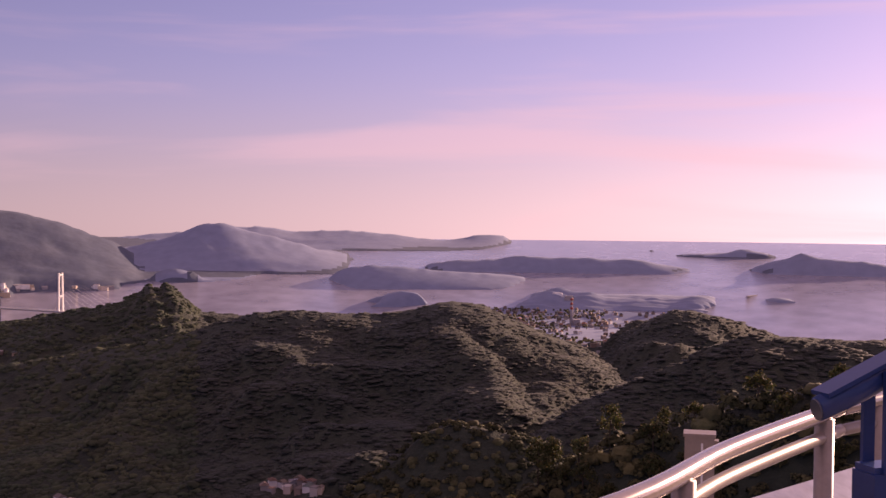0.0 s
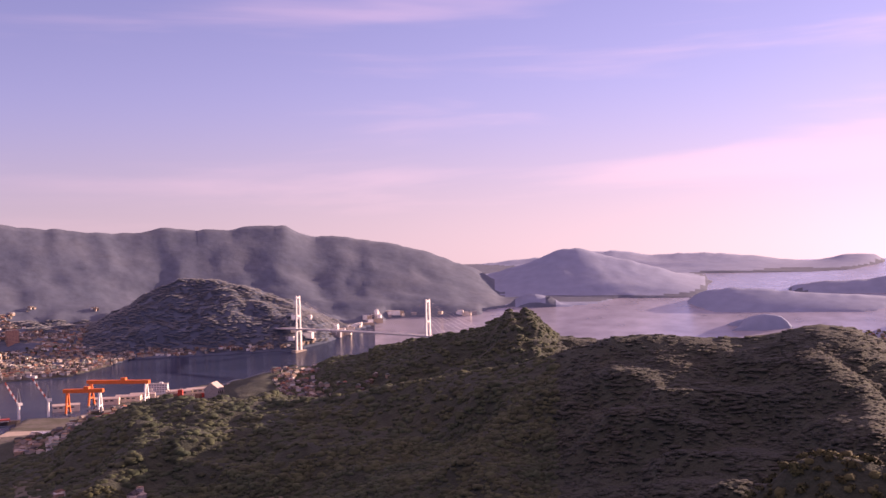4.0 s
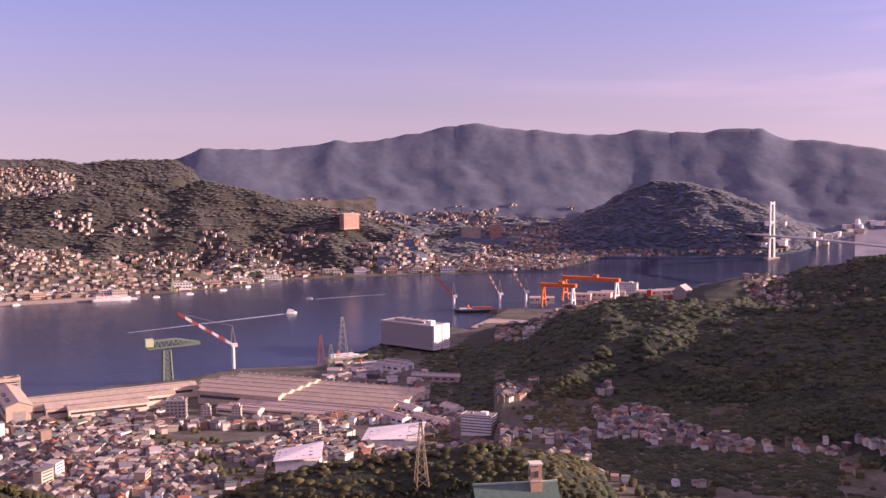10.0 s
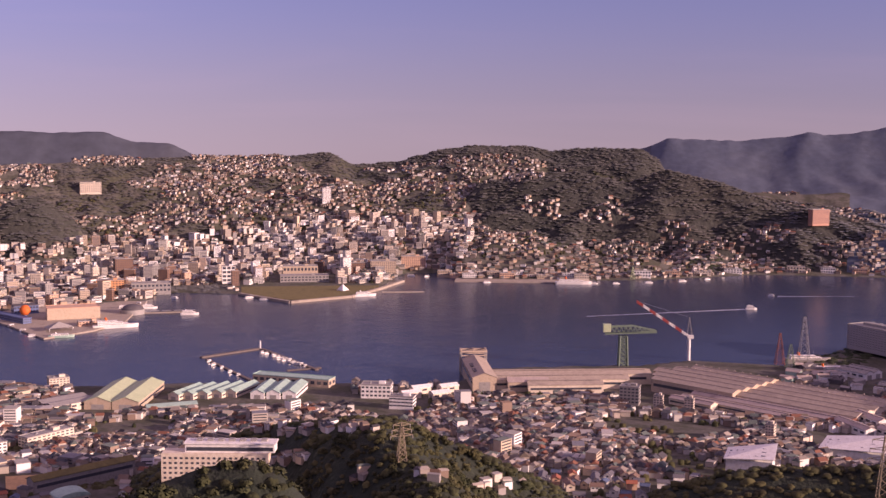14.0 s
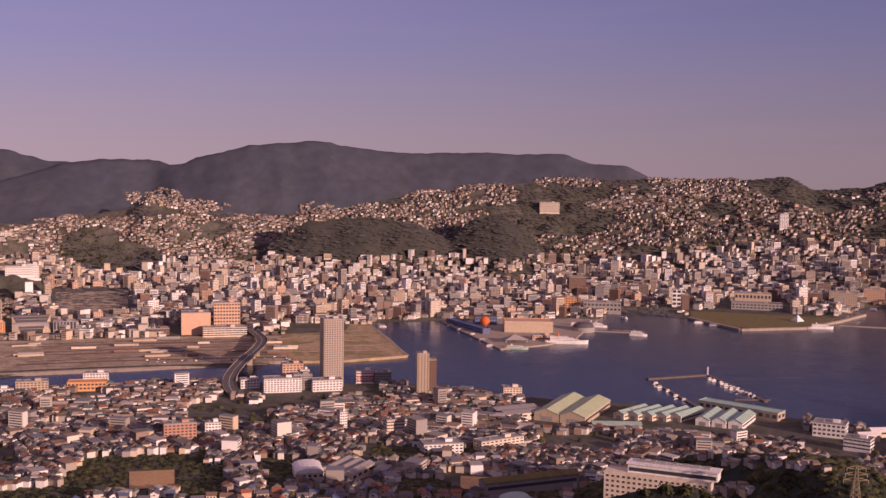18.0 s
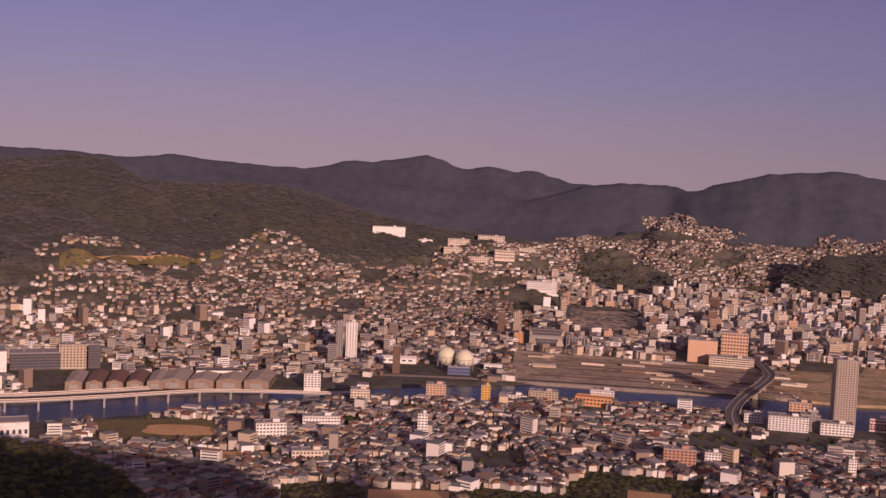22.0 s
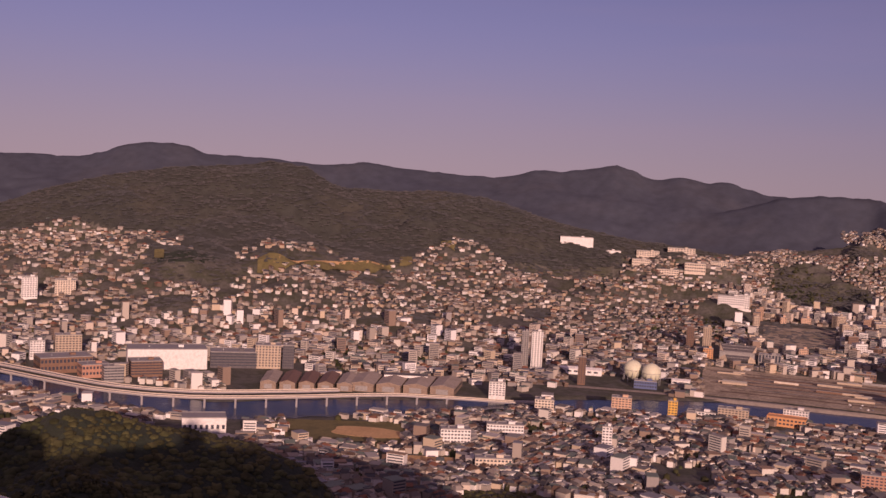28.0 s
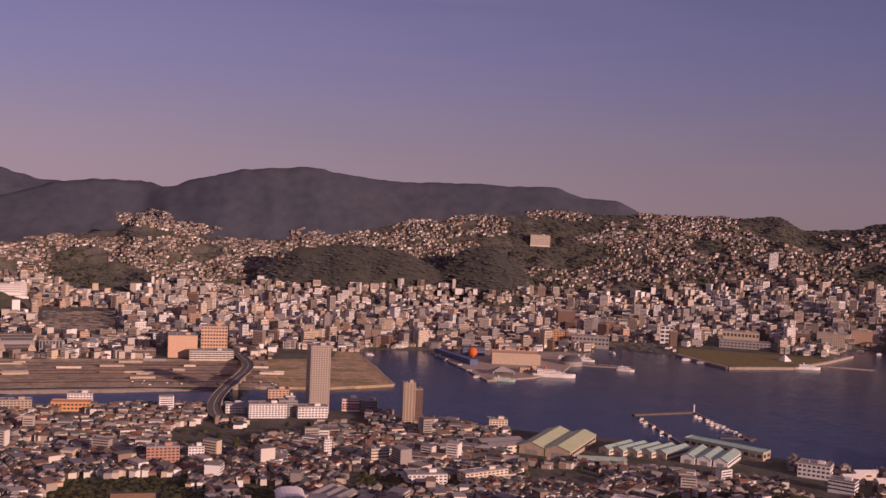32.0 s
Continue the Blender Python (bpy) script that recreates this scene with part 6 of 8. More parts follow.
shed("low_store", "wide low grey-roofed depot", 81.3, 1440, 60, 24, 2, 8, 2.5, 30, P_GREY, P_CREAM, z=6, monitor=False, category="warehouse")
block("white_box", "white office block with a raised roof edge by the slip", "office", 66.7, 1455, 38, 24, 17, -8, P_WHITE, 3, 7, z=5)
block("white_wing", "white two-storey office with ribbon windows", "office", 65.4, 1390, 30, 18, 14, -14, P_WHITE, 3, 6, z=7, size=(0.9, 0.4))
for b_, r_ in ((64.4, 1470), (63.4, 1440), (63.0, 1480), (64.9, 1440)):
    shed("slip_store", "small white-roofed store near the slip", b_, r_, 26, 13, 1, 7, 3, 30, P_WHITE, P_CREAM, z=6, monitor=False, category="storehouse")


def hillside_hotel():
    root = thing("hillside_hotel", "long white hillside hotel with rows of square windows", "hotel", 74.7, 800, -12, 104.0)
    part("wall", Shape().box(0, 0, -22, 74, 14, 38), P_CREAM, root)
    part("upper_storey", Shape().box(10, 2, 16, 62, 12, 6), P_WHITE, root)
    part("roof", Shape().box(10, 2, 22, 64, 14, 0.8), P_WHITE, root)
    for k in range(7):
        part("roof_unit", Shape().box(-12 + k * 7.5, 3, 22.8, 4, 5, 1.4), P_GREY, root)
    pane = Shape().box(0, 0, 0, 1.9, 0.2, 1.5).mesh("window", P_GLASS)
    for i in range(7):
        for k in range(19):
            o = part("window", pane, P_GLASS, root)
            o.location = (-34.5 + k * 3.8, -7.02, -9 + i * 3.5)
    part("balcony_glazing", Shape().box(10, -4.1, 17.2, 60, 0.2, 2.6), P_GLASS, root)
    return root


hillside_hotel()


def chapel():
    root = thing("hilltop_villa", "green-roofed villa with a square cream bell tower", "villa", 36.2, 352, 12, 214.0)
    part("wall", Shape().box(-6, 1, -14, 24, 13, 27), P_CREAM, root)
    part("gable_wall", Shape().ends(-6, 1, 13, 24, 13, 6.4), P_CREAM, root)
    r_ = part("roof", Shape().gable(-6, 1, 13, 25, 15, 7, 0.8), P_COPPER, root)
    part("ridge_cap", Shape().box(-6, 1, 20.2, 27, 0.6, 0.5), P_TEAL, r_)
    part("dormer", Shape().gable(-9, -5, 12.5, 8, 8, 4, 0.4), P_COPPER, r_)
    part("dormer_wall", Shape().box(-9, -5, 9, 7, 7, 3.6), P_CREAM, root)
    t = part("bell_tower", Shape().box(0.2, 0, -4, 3.5, 3.5, 30.4), P_PINK, root)
    for sx_, sy_ in ((0, -1.78), (1.78, 0), (-1.78, 0)):
        part("belfry_opening", Shape().box(0.2 + sx_, sy_, 22.6, 1.2 if sy_ else 0.2, 0.2 if sy_ else 1.2, 2.0), P_DARK, t)
    part("tower_cap", Shape().box(0.2, 0, 26.4, 4.1, 4.1, 0.5), P_CREAM, t)
    part("string_course", Shape().box(0.2, 0, 21.2, 3.8, 3.8, 0.35), P_CREAM, t)


chapel()


# ---------------- towers and bridgehead by the river mouth ----------------
def high_rise(name, label, b, r, w, d, h, turn, wall, floors, bays, z=3.5, balcony=True):
    root = block(name, label, "tower block", b, r, w, d, h, turn, wall, floors, bays, z=z, size=(0.5, 0.5))
    if balcony:
        slab = Shape().box(0, -d / 2 - 0.7, 0, w * 0.96, 1.4, 0.9).mesh("balcony", wall)
        for i in range(floors):
            o = part("balcony", slab, wall, root)
            o.location = (0, 0, 1.6 + i * (h - 1.6) / floors)
    return root


P_TOWER = paint("tan_tower_tile", (176, 164, 152), (190, 176, 162), (164, 152, 142))
high_rise("residential_tower", "very tall cream residential tower with stacked balconies", 91.15, 1645, 29, 24, 98, 14, P_TOWER, 30, 8)
block("tower_podium", "white podium building at the foot of the tall tower", "office", 91.4, 1615, 42, 20, 16, 10, P_WHITE, 4, 9, z=3.5)
high_rise("twin_tower", "slim tan apartment tower near the river mouth", 86.6, 1590, 17, 15, 58, 8, P_TAN, 18, 4)
high_rise("twin_tower", "lower brown half of the slim tower", 86.1, 1596, 10, 12, 48, 8, P_BROWN, 15, 3)
block("white_hall", "white broad office beside the flyover", "office", 93.6, 1610, 52, 22, 20, 6, P_WHITE, 6, 12, z=3.5)
block("white_hall", "pinkish stepped office behind the broad one", "office", 93.1, 1665, 30, 20, 30, 6, P_PINK, 8, 6, z=3.5)
block("white_hall", "white cube office next to the tower", "office", 92.5, 1660, 14, 14, 22, 6, P_WHITE, 5, 4, z=3.5)
block("grey_hall", "grey office block between the white ones", "office", 92.6, 1625, 26, 20, 22, 6, P_GREY, 6, 7, z=3.5)
block("white_hall", "small white building with a brown base by the flyover", "office", 95.2, 1640, 26, 16, 13, 6, P_WHITE, 3, 6, z=3.5)
block("striped_store", "red and white striped store on the riverfront", "store", 89.5, 1675, 26, 20, 17, 6, P_WHITE, 3, 6, z=3.5)
rw_ = [o for o in bpy.data.objects if o.name == "striped_store"][0]
for k in range(4):
    part("red_band", Shape().box(0, -10.1, 2.2 + 3.8 * k, 26, 0.3, 1.5), P_RED, rw_)
block("grey_hall", "grey office next to the striped store", "office", 88.6, 1672, 24, 20, 16, 6, P_GREY, 4, 6, z=3.5)
block("riverside_office", "small cream office near the quay", "office", 82.1, 1600, 26, 18, 14, 10, P_CREAM, 4, 6)
block("brick_apartments", "reddish brick apartment block among small houses", "apartment block", 98.6, 1310, 36, 18, 22, 6, P_BRICK, 6, 8)
block("white_flats", "narrow white apartment block", "apartment block", 97.0, 1330, 18, 12, 18, 6, P_WHITE, 5, 5)
block("tan_flats", "tan apartment block with ribbon balconies", "apartment block", 88.0, 1330, 22, 14, 20, 20, P_CREAM, 5, 5, size=(0.9, 0.4))
block("white_flats", "white slab of flats among tiled roofs", "apartment block", 90.6, 1355, 9, 10, 24, 20, P_WHITE, 7, 3)
block("white_villa_block", "white low block with a large flat roof", "school", 85.6, 1240, 44, 24, 12, 14, P_WHITE, 3, 9)
block("long_flats", "grey-roofed long block on the slope", "apartment block", 82.7, 1270, 58, 16, 14, 36, P_CREAM, 4, 10)
block("orange_roof_store", "orange-walled store with a white upper building behind", "store", 102.9, 1660, 52, 22, 12, -6, P_OCHRE, 2, 10, P_OCHRE, False)
block("white_hall", "white office on the river bank", "office", 102.5, 1690, 34, 14, 20, -6, P_WHITE, 5, 8)
block("yellow_block", "narrow yellow building on the river bank", "office", 108.3, 1635, 13, 12, 24, 0, P_YELLOW, 6, 3)
block("tan_block", "tan office block on the river bank", "office", 105.4, 1650, 42, 16, 18, -4, P_TAN, 5, 9)
block("white_hall", "white low hall on the river bank", "hall", 106.9, 1655, 40, 16, 9, -4, P_WHITE, 2, 8)
block("pink_block", "pale pink block on the river bank", "office", 110.8, 1640, 28, 18, 22, 0, P_PINK, 6, 6)
block("pink_block", "pale stepped block near the river", "office", 114.6, 1570, 26, 18, 24, 0, P_CREAM, 6, 6)
block("white_flats", "tall white slab standing among small houses", "apartment block", 111.4, 1395, 12, 12, 30, 0, P_WHITE, 8, 3)
block("white_school", "long white school building", "school", 116.5, 1420, 46, 16, 18, 4, P_WHITE, 4, 12)
block("white_school", "white hospital block with a wide front", "hospital", 119.0, 1360, 36, 18, 22, 8, P_WHITE, 5, 9)
block("white_school", "cream school building by the sandy yard", "school", 117.0, 1240, 40, 16, 14, 6, P_CREAM, 3, 10)


def arched_gym(b, r, w, d, h, turn, roof, label):
    root = thing("gymnasium", label, "sports hall", b, r, turn)
    part("wall", Shape().box(0, 0, -4, w, d, h + 4), P_CREAM, root)
    n = 10
    arc = [(math.cos(math.pi * k / n) * (w / 2 + 0.8), math.sin(math.pi * k / n) * w * 0.17 + h) for k in range(n + 1)]
    vs = [(x_, y_, z_) for y_ in (-d / 2 - 0.8, d / 2 + 0.8) for x_, z_ in arc]
    part("roof", Shape().add(vs, [(k, k + 1, n + 2 + k, n + 1 + k) for k in range(n)] + [tuple(range(n + 1))[::-1], tuple(range(n + 1, 2 * n + 2)), (0, n + 1, 2 * n + 1, n)]), roof, root)
    for k in range(5):
        part("window", Shape().box(-w * 0.4 + k * w * 0.2, -d / 2 - 0.05, h * 0.5, w * 0.12, 0.3, h * 0.28), P_GLASS, root)
    return root


arched_gym(92.3, 1112, 27, 34, 8, 6, P_WHITE, "school gymnasium with a white arched roof among houses")
arched_gym(81.7, 1000, 26, 20, 8, 20, P_TEAL, "gymnasium with a pale teal curved roof beside the school")
halls("long_school", "long school block with a mossy green ridged roof", "school", *bxy(81.1, 1076), 22, 81.1 + 28, [(-50, 50, 0, 14, 13, 3.5)], P_LAWN, P_GREY, monitor=False, doors=False)
for k_ in range(3):
    shed("school_wing", "grey-roofed school wing among the houses", 89.5 + 0.5 * k_, 1105 + 12 * k_, 46, 12, 1, 9, 2.5, 62, P_GREY, P_CREAM, monitor=False, category="school")


def flyover():
    root = thing("flyover", "curved concrete road bridge rising over the river", "road bridge", 95.4, 1850, 0, 0.0)
    inv = root.matrix_basis.inverted()
    pts = [(95.3, 1572, 5), (96.0, 1590, 8), (96.2, 1640, 12), (96.0, 1700, 15), (95.6, 1770, 16), (95.1, 1850, 16), (94.7, 1930, 15), (94.6, 2010, 13), (94.9, 2100, 9), (95.2, 2190, 6)]
    P = [inv @ Vector((*bxy(b_, r_), z_)) for b_, r_, z_ in pts]
    sm = []
    for i in range(len(P) - 1):
        p0, p1, p2, p3 = P[max(i - 1, 0)], P[i], P[i + 1], P[min(i + 2, len(P) - 1)]
        for k in range(5):
            t_ = k / 5
            sm.append(0.5 * ((2 * p1) + (p2 - p0) * t_ + (2 * p0 - 5 * p1 + 4 * p2 - p3) * t_ ** 2 + (3 * p1 - p0 - 3 * p2 + p3) * t_ ** 3))
    sm.append(P[-1])
    side = []
    for i in range(len(sm)):
        d = sm[min(i + 1, len(sm) - 1)] - sm[max(i - 1, 0)]
        side.append(Vector((-d.y, d.x, 0)).normalized() * 9.2)
    up = Vector((0, 0, 1.2))
    deck = Shape().ribbon(sm, 18, 1.6)
    wl = Shape().ribbon([p + n + up for p, n in zip(sm, side)], 0.5, 1.3)
    wr = Shape().ribbon([p - n + up for p, n in zip(sm, side)], 0.5, 1.3)
    mark = Shape().ribbon([p + Vector((0, 0, 0.84)) for p in sm], 0.5, 0.06)
    part("deck", deck, P_ASPHALT, root)
    part("parapet", wl, P_QUAY, root)
    part("parapet", wr, P_QUAY, root)
    part("lane_marking", mark, P_WHITE, root)
    for i in range(4, len(sm) - 3, 4):
        p = sm[i]
        part("pier", Shape().box(p.x, p.y, -4 - 0, 9, 3, max(1, p.z + 3.2)), P_QUAY, root)


flyover()
patch("rail_yard", "wide brown railway yard with sidings and rough ground", 92.4, 107, 1835, 2105, P_YARD, 0.5, "rail yard", 50, 20)
P_RECLAIM = paint("bare_fill", (168, 146, 112), (184, 160, 126), (146, 134, 94), (130, 124, 84), rough=0.95, scale=0.02, second=0.3)
rc_ = new("reclaimed_land")
rim_ = [(-2222, -140), (-2250, -20), (-2244, 28), (-2080, 62), (-1896, 88), (-1872, 40), (-1850, -18), (-1842, -90), (-1930, -124), (-2080, -132)]
part("fill", Shape().add([(x_, y_, 3.9) for x_, y_ in rim_] + [(x_, y_, -5) for x_, y_ in rim_], [tuple(range(10)), tuple(range(10, 20))[::-1]] + [(i, 10 + i, 10 + (i + 1) % 10, (i + 1) % 10) for i in range(10)]), P_RECLAIM, rc_)
part("quay_edge", Shape().beam((-2244, 28, 3.6), (-1896, 88, 3.6), 4, 1.4), P_QUAY, rc_)
part("quay_edge", Shape().beam((-1896, 88, 3.6), (-1850, -18, 3.6), 4, 1.4), P_QUAY, rc_)
for k_ in range(5):
    part("site_track", Shape().beam((-1930 - 55 * k_, -100, 4.05), (-1950 - 52 * k_, 60 - 12 * k_, 4.05), 6, 0.3), P_QUAY, rc_)
tagged(rc_, "bare tan reclaimed land with dry grass by the basin", "vacant land", kind="structure")
P_TRACK = paint("rusty_track_bed", (104, 84, 74), (122, 98, 84), (92, 76, 70), rough=0.95, scale=0.06, second=0.3)
for k_ in range(9):
    patch("rail_track", "rusty siding tracks on stained ballast", 93.0 + 0.3 * (k_ % 3), 106.6 - 0.5 * (k_ % 4), 1850 + 27 * k_, 1855 + 27 * k_ + 3 * (k_ % 2), P_TRACK if k_ % 3 else P_QUAY, 0.75, "railway track", 40, 2)
patch("river_road", "pale concrete embankment road along the river", 96, 124, 1805, 1822, P_QUAY, 0.6, "road", 50, 3)
tracks = thing("rail_tracks", "parallel rusty railway sidings across the yard", "rail track", 99.5, 1985, 0, 3.0)
for k in range(9):
    yy = -70 + 17 * k
    part("track", Shape().box(0, yy, 0.6, 400 - 14 * abs(k - 4), 2.4, 0.5), P_BROWN if k % 2 else P_DARK, tracks)
for k in range(26):
    b_, r_ = float(g_.uniform(93, 106.6)), float(g_.uniform(1870, 2095))
    root = thing("railway_wagon", "parked railway carriage on a siding", "railway wagon", b_, r_, float(g_.uniform(-3, 3)), 3.4, "wagons in the yard")
    part("body", Shape().box(0, 0, 0.8, 40 if k % 3 else 20, 3, 3.2), (P_TAN, P_BROWN, P_CREAM, P_GREY, P_TAN)[k % 5], root)
    part("roof", Shape().box(0, 0, 4, 40 if k % 3 else 20, 2.7, 0.4), P_GREY, root)
    part("underframe", Shape().box(0, 0, 0.3, 34 if k % 3 else 16, 2, 0.5), P_DARK, root)
for k in range(24):
    b_, r_ = float(g_.uniform(93, 101)), float(g_.uniform(1850, 1885))
    root = thing("parked_car", "parked car on the yard's rough ground", "car", b_, r_, float(g_.uniform(0, 180)), 3.6, "cars in the yard")
    part("body", Shape().box(0, 0, 0.3, 4.4, 1.8, 0.8).box(-0.2, 0, 1.1, 2.4, 1.6, 0.6, 0, 0.8), (P_WHITE, P_STEEL, P_DARK)[k % 3], root)
    part("wheel", Shape().tube([(1.4, -0.9, 0.35), (1.4, 0.9, 0.35)], 0.35, 8).tube([(-1.4, -0.9, 0.35), (-1.4, 0.9, 0.35)], 0.35, 8), P_DARK, root)

block("station_mall", "large pinkish station department store with a blank facade", "department store", 97.8, 2140, 52, 34, 40, 2, P_PINK, 0, 6, z=4)
block("station_mall", "taller pinkish hotel block behind the station store", "hotel", 96.3, 2180, 48, 26, 52, 2, P_PINK, 8, 9, z=4)
block("station_garage", "cream parking decks in front of the station store", "car park", 96.4, 2105, 78, 22, 17, 2, P_CREAM, 4, 12, z=4, size=(0.92, 0.45))
block("station_hall", "low terracotta station wing", "station", 99.6, 2135, 40, 18, 12, 2, P_BROWN, 2, 8, z=4)


def fan_hall():
    root = thing("slope_roof_hall", "grey hall with a great sloping ribbed roof between triangular walls", "hall", 105.4, 2200, 0, 5.0)
    w, d, h = 66, 30, 30
    part("wall", Shape().box(0, 8, 0, w, d, h * 0.6), P_GREY, root)
    part("sloping_roof", Shape().add([(-w * 0.28, -d / 2, 6), (w * 0.28, -d / 2, 6), (w / 2, d / 2, h), (-w / 2, d / 2, h), (-w * 0.28, -d / 2 + 3, 2), (w * 0.28, -d / 2 + 3, 2), (w / 2, d / 2 + 3, h - 4), (-w / 2, d / 2 + 3, h - 4)], [(0, 1, 2, 3), (7, 6, 5, 4), (0, 4, 5, 1), (1, 5, 6, 2), (2, 6, 7, 3), (3, 7, 4, 0)]), P_DARK, root)
    for k in range(5):
        u = (k + 0.5) / 5
        part("roof_rib", Shape().beam((-w * (0.28 + 0.2 * u), -d / 2 + d * u - 0.3, 6.4 + (h - 6) * u), (w * (0.28 + 0.2 * u), -d / 2 + d * u - 0.3, 6.4 + (h - 6) * u), 0.8), P_GREY, root)
    for s_ in (-1, 1):
        part("side_wall", Shape().add([(s_ * w * 0.29, -d / 2, 0), (s_ * w / 2, -d / 2 + 2, 0), (s_ * w / 2, d / 2, h), (s_ * w * 0.29, -d / 2, 6), (s_ * w * 0.29, 0, 0), (s_ * w / 2, d / 2, 0)], [(0, 1, 2, 3), (3, 2, 1, 0), (1, 5, 2), (2, 5, 1)]), P_TAN, root)


fan_hall()
block("columned_office", "grey office with a row of dark vertical openings", "office", 103.9, 2190, 40, 20, 20, 0, P_GREY, 1, 7, z=5, size=(0.6, 0.8))
block("orange_block", "orange-brown block beside the sloping hall", "office", 106.8, 2205, 18, 16, 20, 0, P_OCHRE, 5, 4, z=5)


def gas_holder(b, r):
    root = thing("gas_holder", "pale green spherical gas holder on steel legs", "gas tank", b, r, 0, 3.5, "spherical gas holders")
    part("sphere", Shape().ball((0, 0, 19), 15.5, 32, 20), P_GAS, root, smooth=True)
    for k in range(12):
        a = 2 * math.pi * k / 12
        part("leg", Shape().tube([(15 * math.cos(a), 15 * math.sin(a), 0), (15 * math.cos(a), 15 * math.sin(a), 18)], 0.5, 6), P_STEEL, root)
    ring = [(15.7 * math.cos(2 * math.pi * k / 32), 15.7 * math.sin(2 * math.pi * k / 32), 19) for k in range(33)]
    part("walkway", Shape().tube(ring, 0.35, 6), P_STEEL, root)
    part("top_cap", Shape().tube([(0, 0, 34.3), (0, 0, 35.6)], 2.0, 12), P_STEEL, root)


gas_holder(110.35, 1905)
gas_holder(109.45, 1885)
block("gas_office", "blue-grey low office below the gas holders", "office", 109.7, 1850, 36, 14, 12, 0, P_BLUE, 2, 9)
shed("depot_roof", "long white-roofed depot beside the gas holders", 112.9, 1925, 70, 18, 1, 9, 3, 0, P_WHITE, P_WHITE, monitor=False, category="depot")
shed("depot_roof", "small white-roofed depot", 108.0, 1900, 30, 14, 1, 8, 2, 0, P_WHITE, P_WHITE, monitor=False, category="depot")
high_rise("slim_tower", "slim white tower with a dark central slot and arched top", 115.15, 1965, 19, 16, 62, 4, P_WHITE, 18, 4)
high_rise("slim_tower", "dark half of the slim tower", 115.75, 1972, 12, 16, 60, 4, P_GREY, 18, 3)
high_rise("brown_tower", "narrow brown apartment tower near the river", 112.85, 1840, 12, 12, 44, 0, P_BROWN, 13, 3)
high_rise("twin_flats", "pair of tan high-rise flats behind the yard", 106.9, 2290, 16, 14, 46, 0, P_TAN, 14, 4, z=8)
high_rise("twin_flats", "reddish tan high-rise flats behind the yard", 107.7, 2300, 14, 14, 44, 0, P_BROWN, 13, 4, z=8)


# ---------------- east wharf ----------------
def wharf():
    root = tagged(thing("east_wharf", "long concrete wharf pointing into the harbour", "wharf", 82.3, 2150, 0, 0.0), kind="structure")
    inv = root.matrix_basis.inverted()
    pts = [(85.6, 2290), (82.7, 1985), (80.4, 2045), (79.0, 2120), (77.9, 2380), (81, 2400)]
    top = [inv @ Vector((*bxy(b_, r_), 2.4)) for b_, r_ in pts]
    vs = [tuple(p) for p in top] + [(p.x, p.y, -6) for p in top]
    n = len(top)
    part("deck", Shape().add(vs, [tuple(range(n)), tuple(range(2 * n - 1, n - 1, -1))] + [(i, n + i, n + (i + 1) % n, (i + 1) % n) for i in range(n)]), P_QUAY, root)


wharf()
block("wharf_arcade", "long blue-grey restaurant arcade along the wharf", "restaurant row", 84.35, 2215, 16, 150, 9, 28, P_BLUE, 2, 4, P_BLUE, False, z=2.4)
block("wharf_arcade", "dark blue harbour hall behind the arcade", "hall", 83.5, 2280, 44, 30, 15, 10, P_BLUE, 2, 8, P_DARK, False, z=2.4)
block("wharf_mall", "broad pinkish-tan shopping hall on the wharf", "shopping centre", 81.35, 2200, 92, 46, 20, 4, P_TAN, 0, 10, P_PINK, False, z=2.4)
ball = thing("orange_ball", "big orange ball sculpture on the harbour hall", "sculpture", 83.5, 2205, 0, 2.4)
part("sphere", Shape().ball((0, 0, 16), 9.5, 28, 18), P_ORANGE, ball, smooth=True)
part("stand", Shape().tube([(0, 0, 0), (0, 0, 8)], 3, 12), P_BLUE, ball)
tent = thing("plaza_canopy", "grey pyramid-roofed plaza canopy at the wharf's tip", "canopy", 82.0, 2060, 20, 2.4)
part("roof", Shape().add([(-22, -12, 6), (22, -12, 6), (22, 12, 6), (-22, 12, 6), (0, 0, 15)], [(0, 1, 4), (1, 2, 4), (2, 3, 4), (3, 0, 4), (3, 2, 1, 0)]), P_GREY, tent)
for sx_ in (-20, 20):
    for sy_ in (-10, 10):
        part("post", Shape().box(sx_, sy_, 0, 0.8, 0.8, 6.2), P_STEEL, tent)
block("wharf_shop", "pink low shop on the wharf", "shop", 80.6, 2100, 40, 14, 8, 10, P_PINK, 2, 7, z=2.4)
dome = thing("ferry_terminal", "dark domed ferry terminal behind the moored ferry", "ferry terminal", 78.6, 2230, 0, 2.0)
part("drum", Shape().tube([(0, 0, -3), (0, 0, 7)], 22, 28), P_GREY, dome)
part("dome", Shape().ball((0, 0, 6), 21, 28, 14, 0.5), P_DARK, dome, smooth=True)
jet = thing("ferry_jetty", "long low floating ferry jetty", "jetty", 77.0, 2230, 0, 0.0)
part("pontoon", Shape().box(0, 0, -1, 110, 7, 2.6), P_QUAY, jet)
for k in range(5):
    part("roof", Shape().box(-44 + 22 * k, 0, 4, 18, 5, 0.4).box(-44 + 22 * k, 0, 1.6, 0.4, 0.4, 2.6), P_GREY, jet)
patch("park_lawn", "dry lawn of the waterfront park", 66.6, 73.4, 2345, 2560, P_LAWN, 0.5, "lawn", 30, 12)
pq = tagged(thing("park_quay", "stone quay edge around the waterfront park", "quay", 70.9, 2320, 0, 0.0), kind="structure")
inv_ = pq.matrix_basis.inverted()
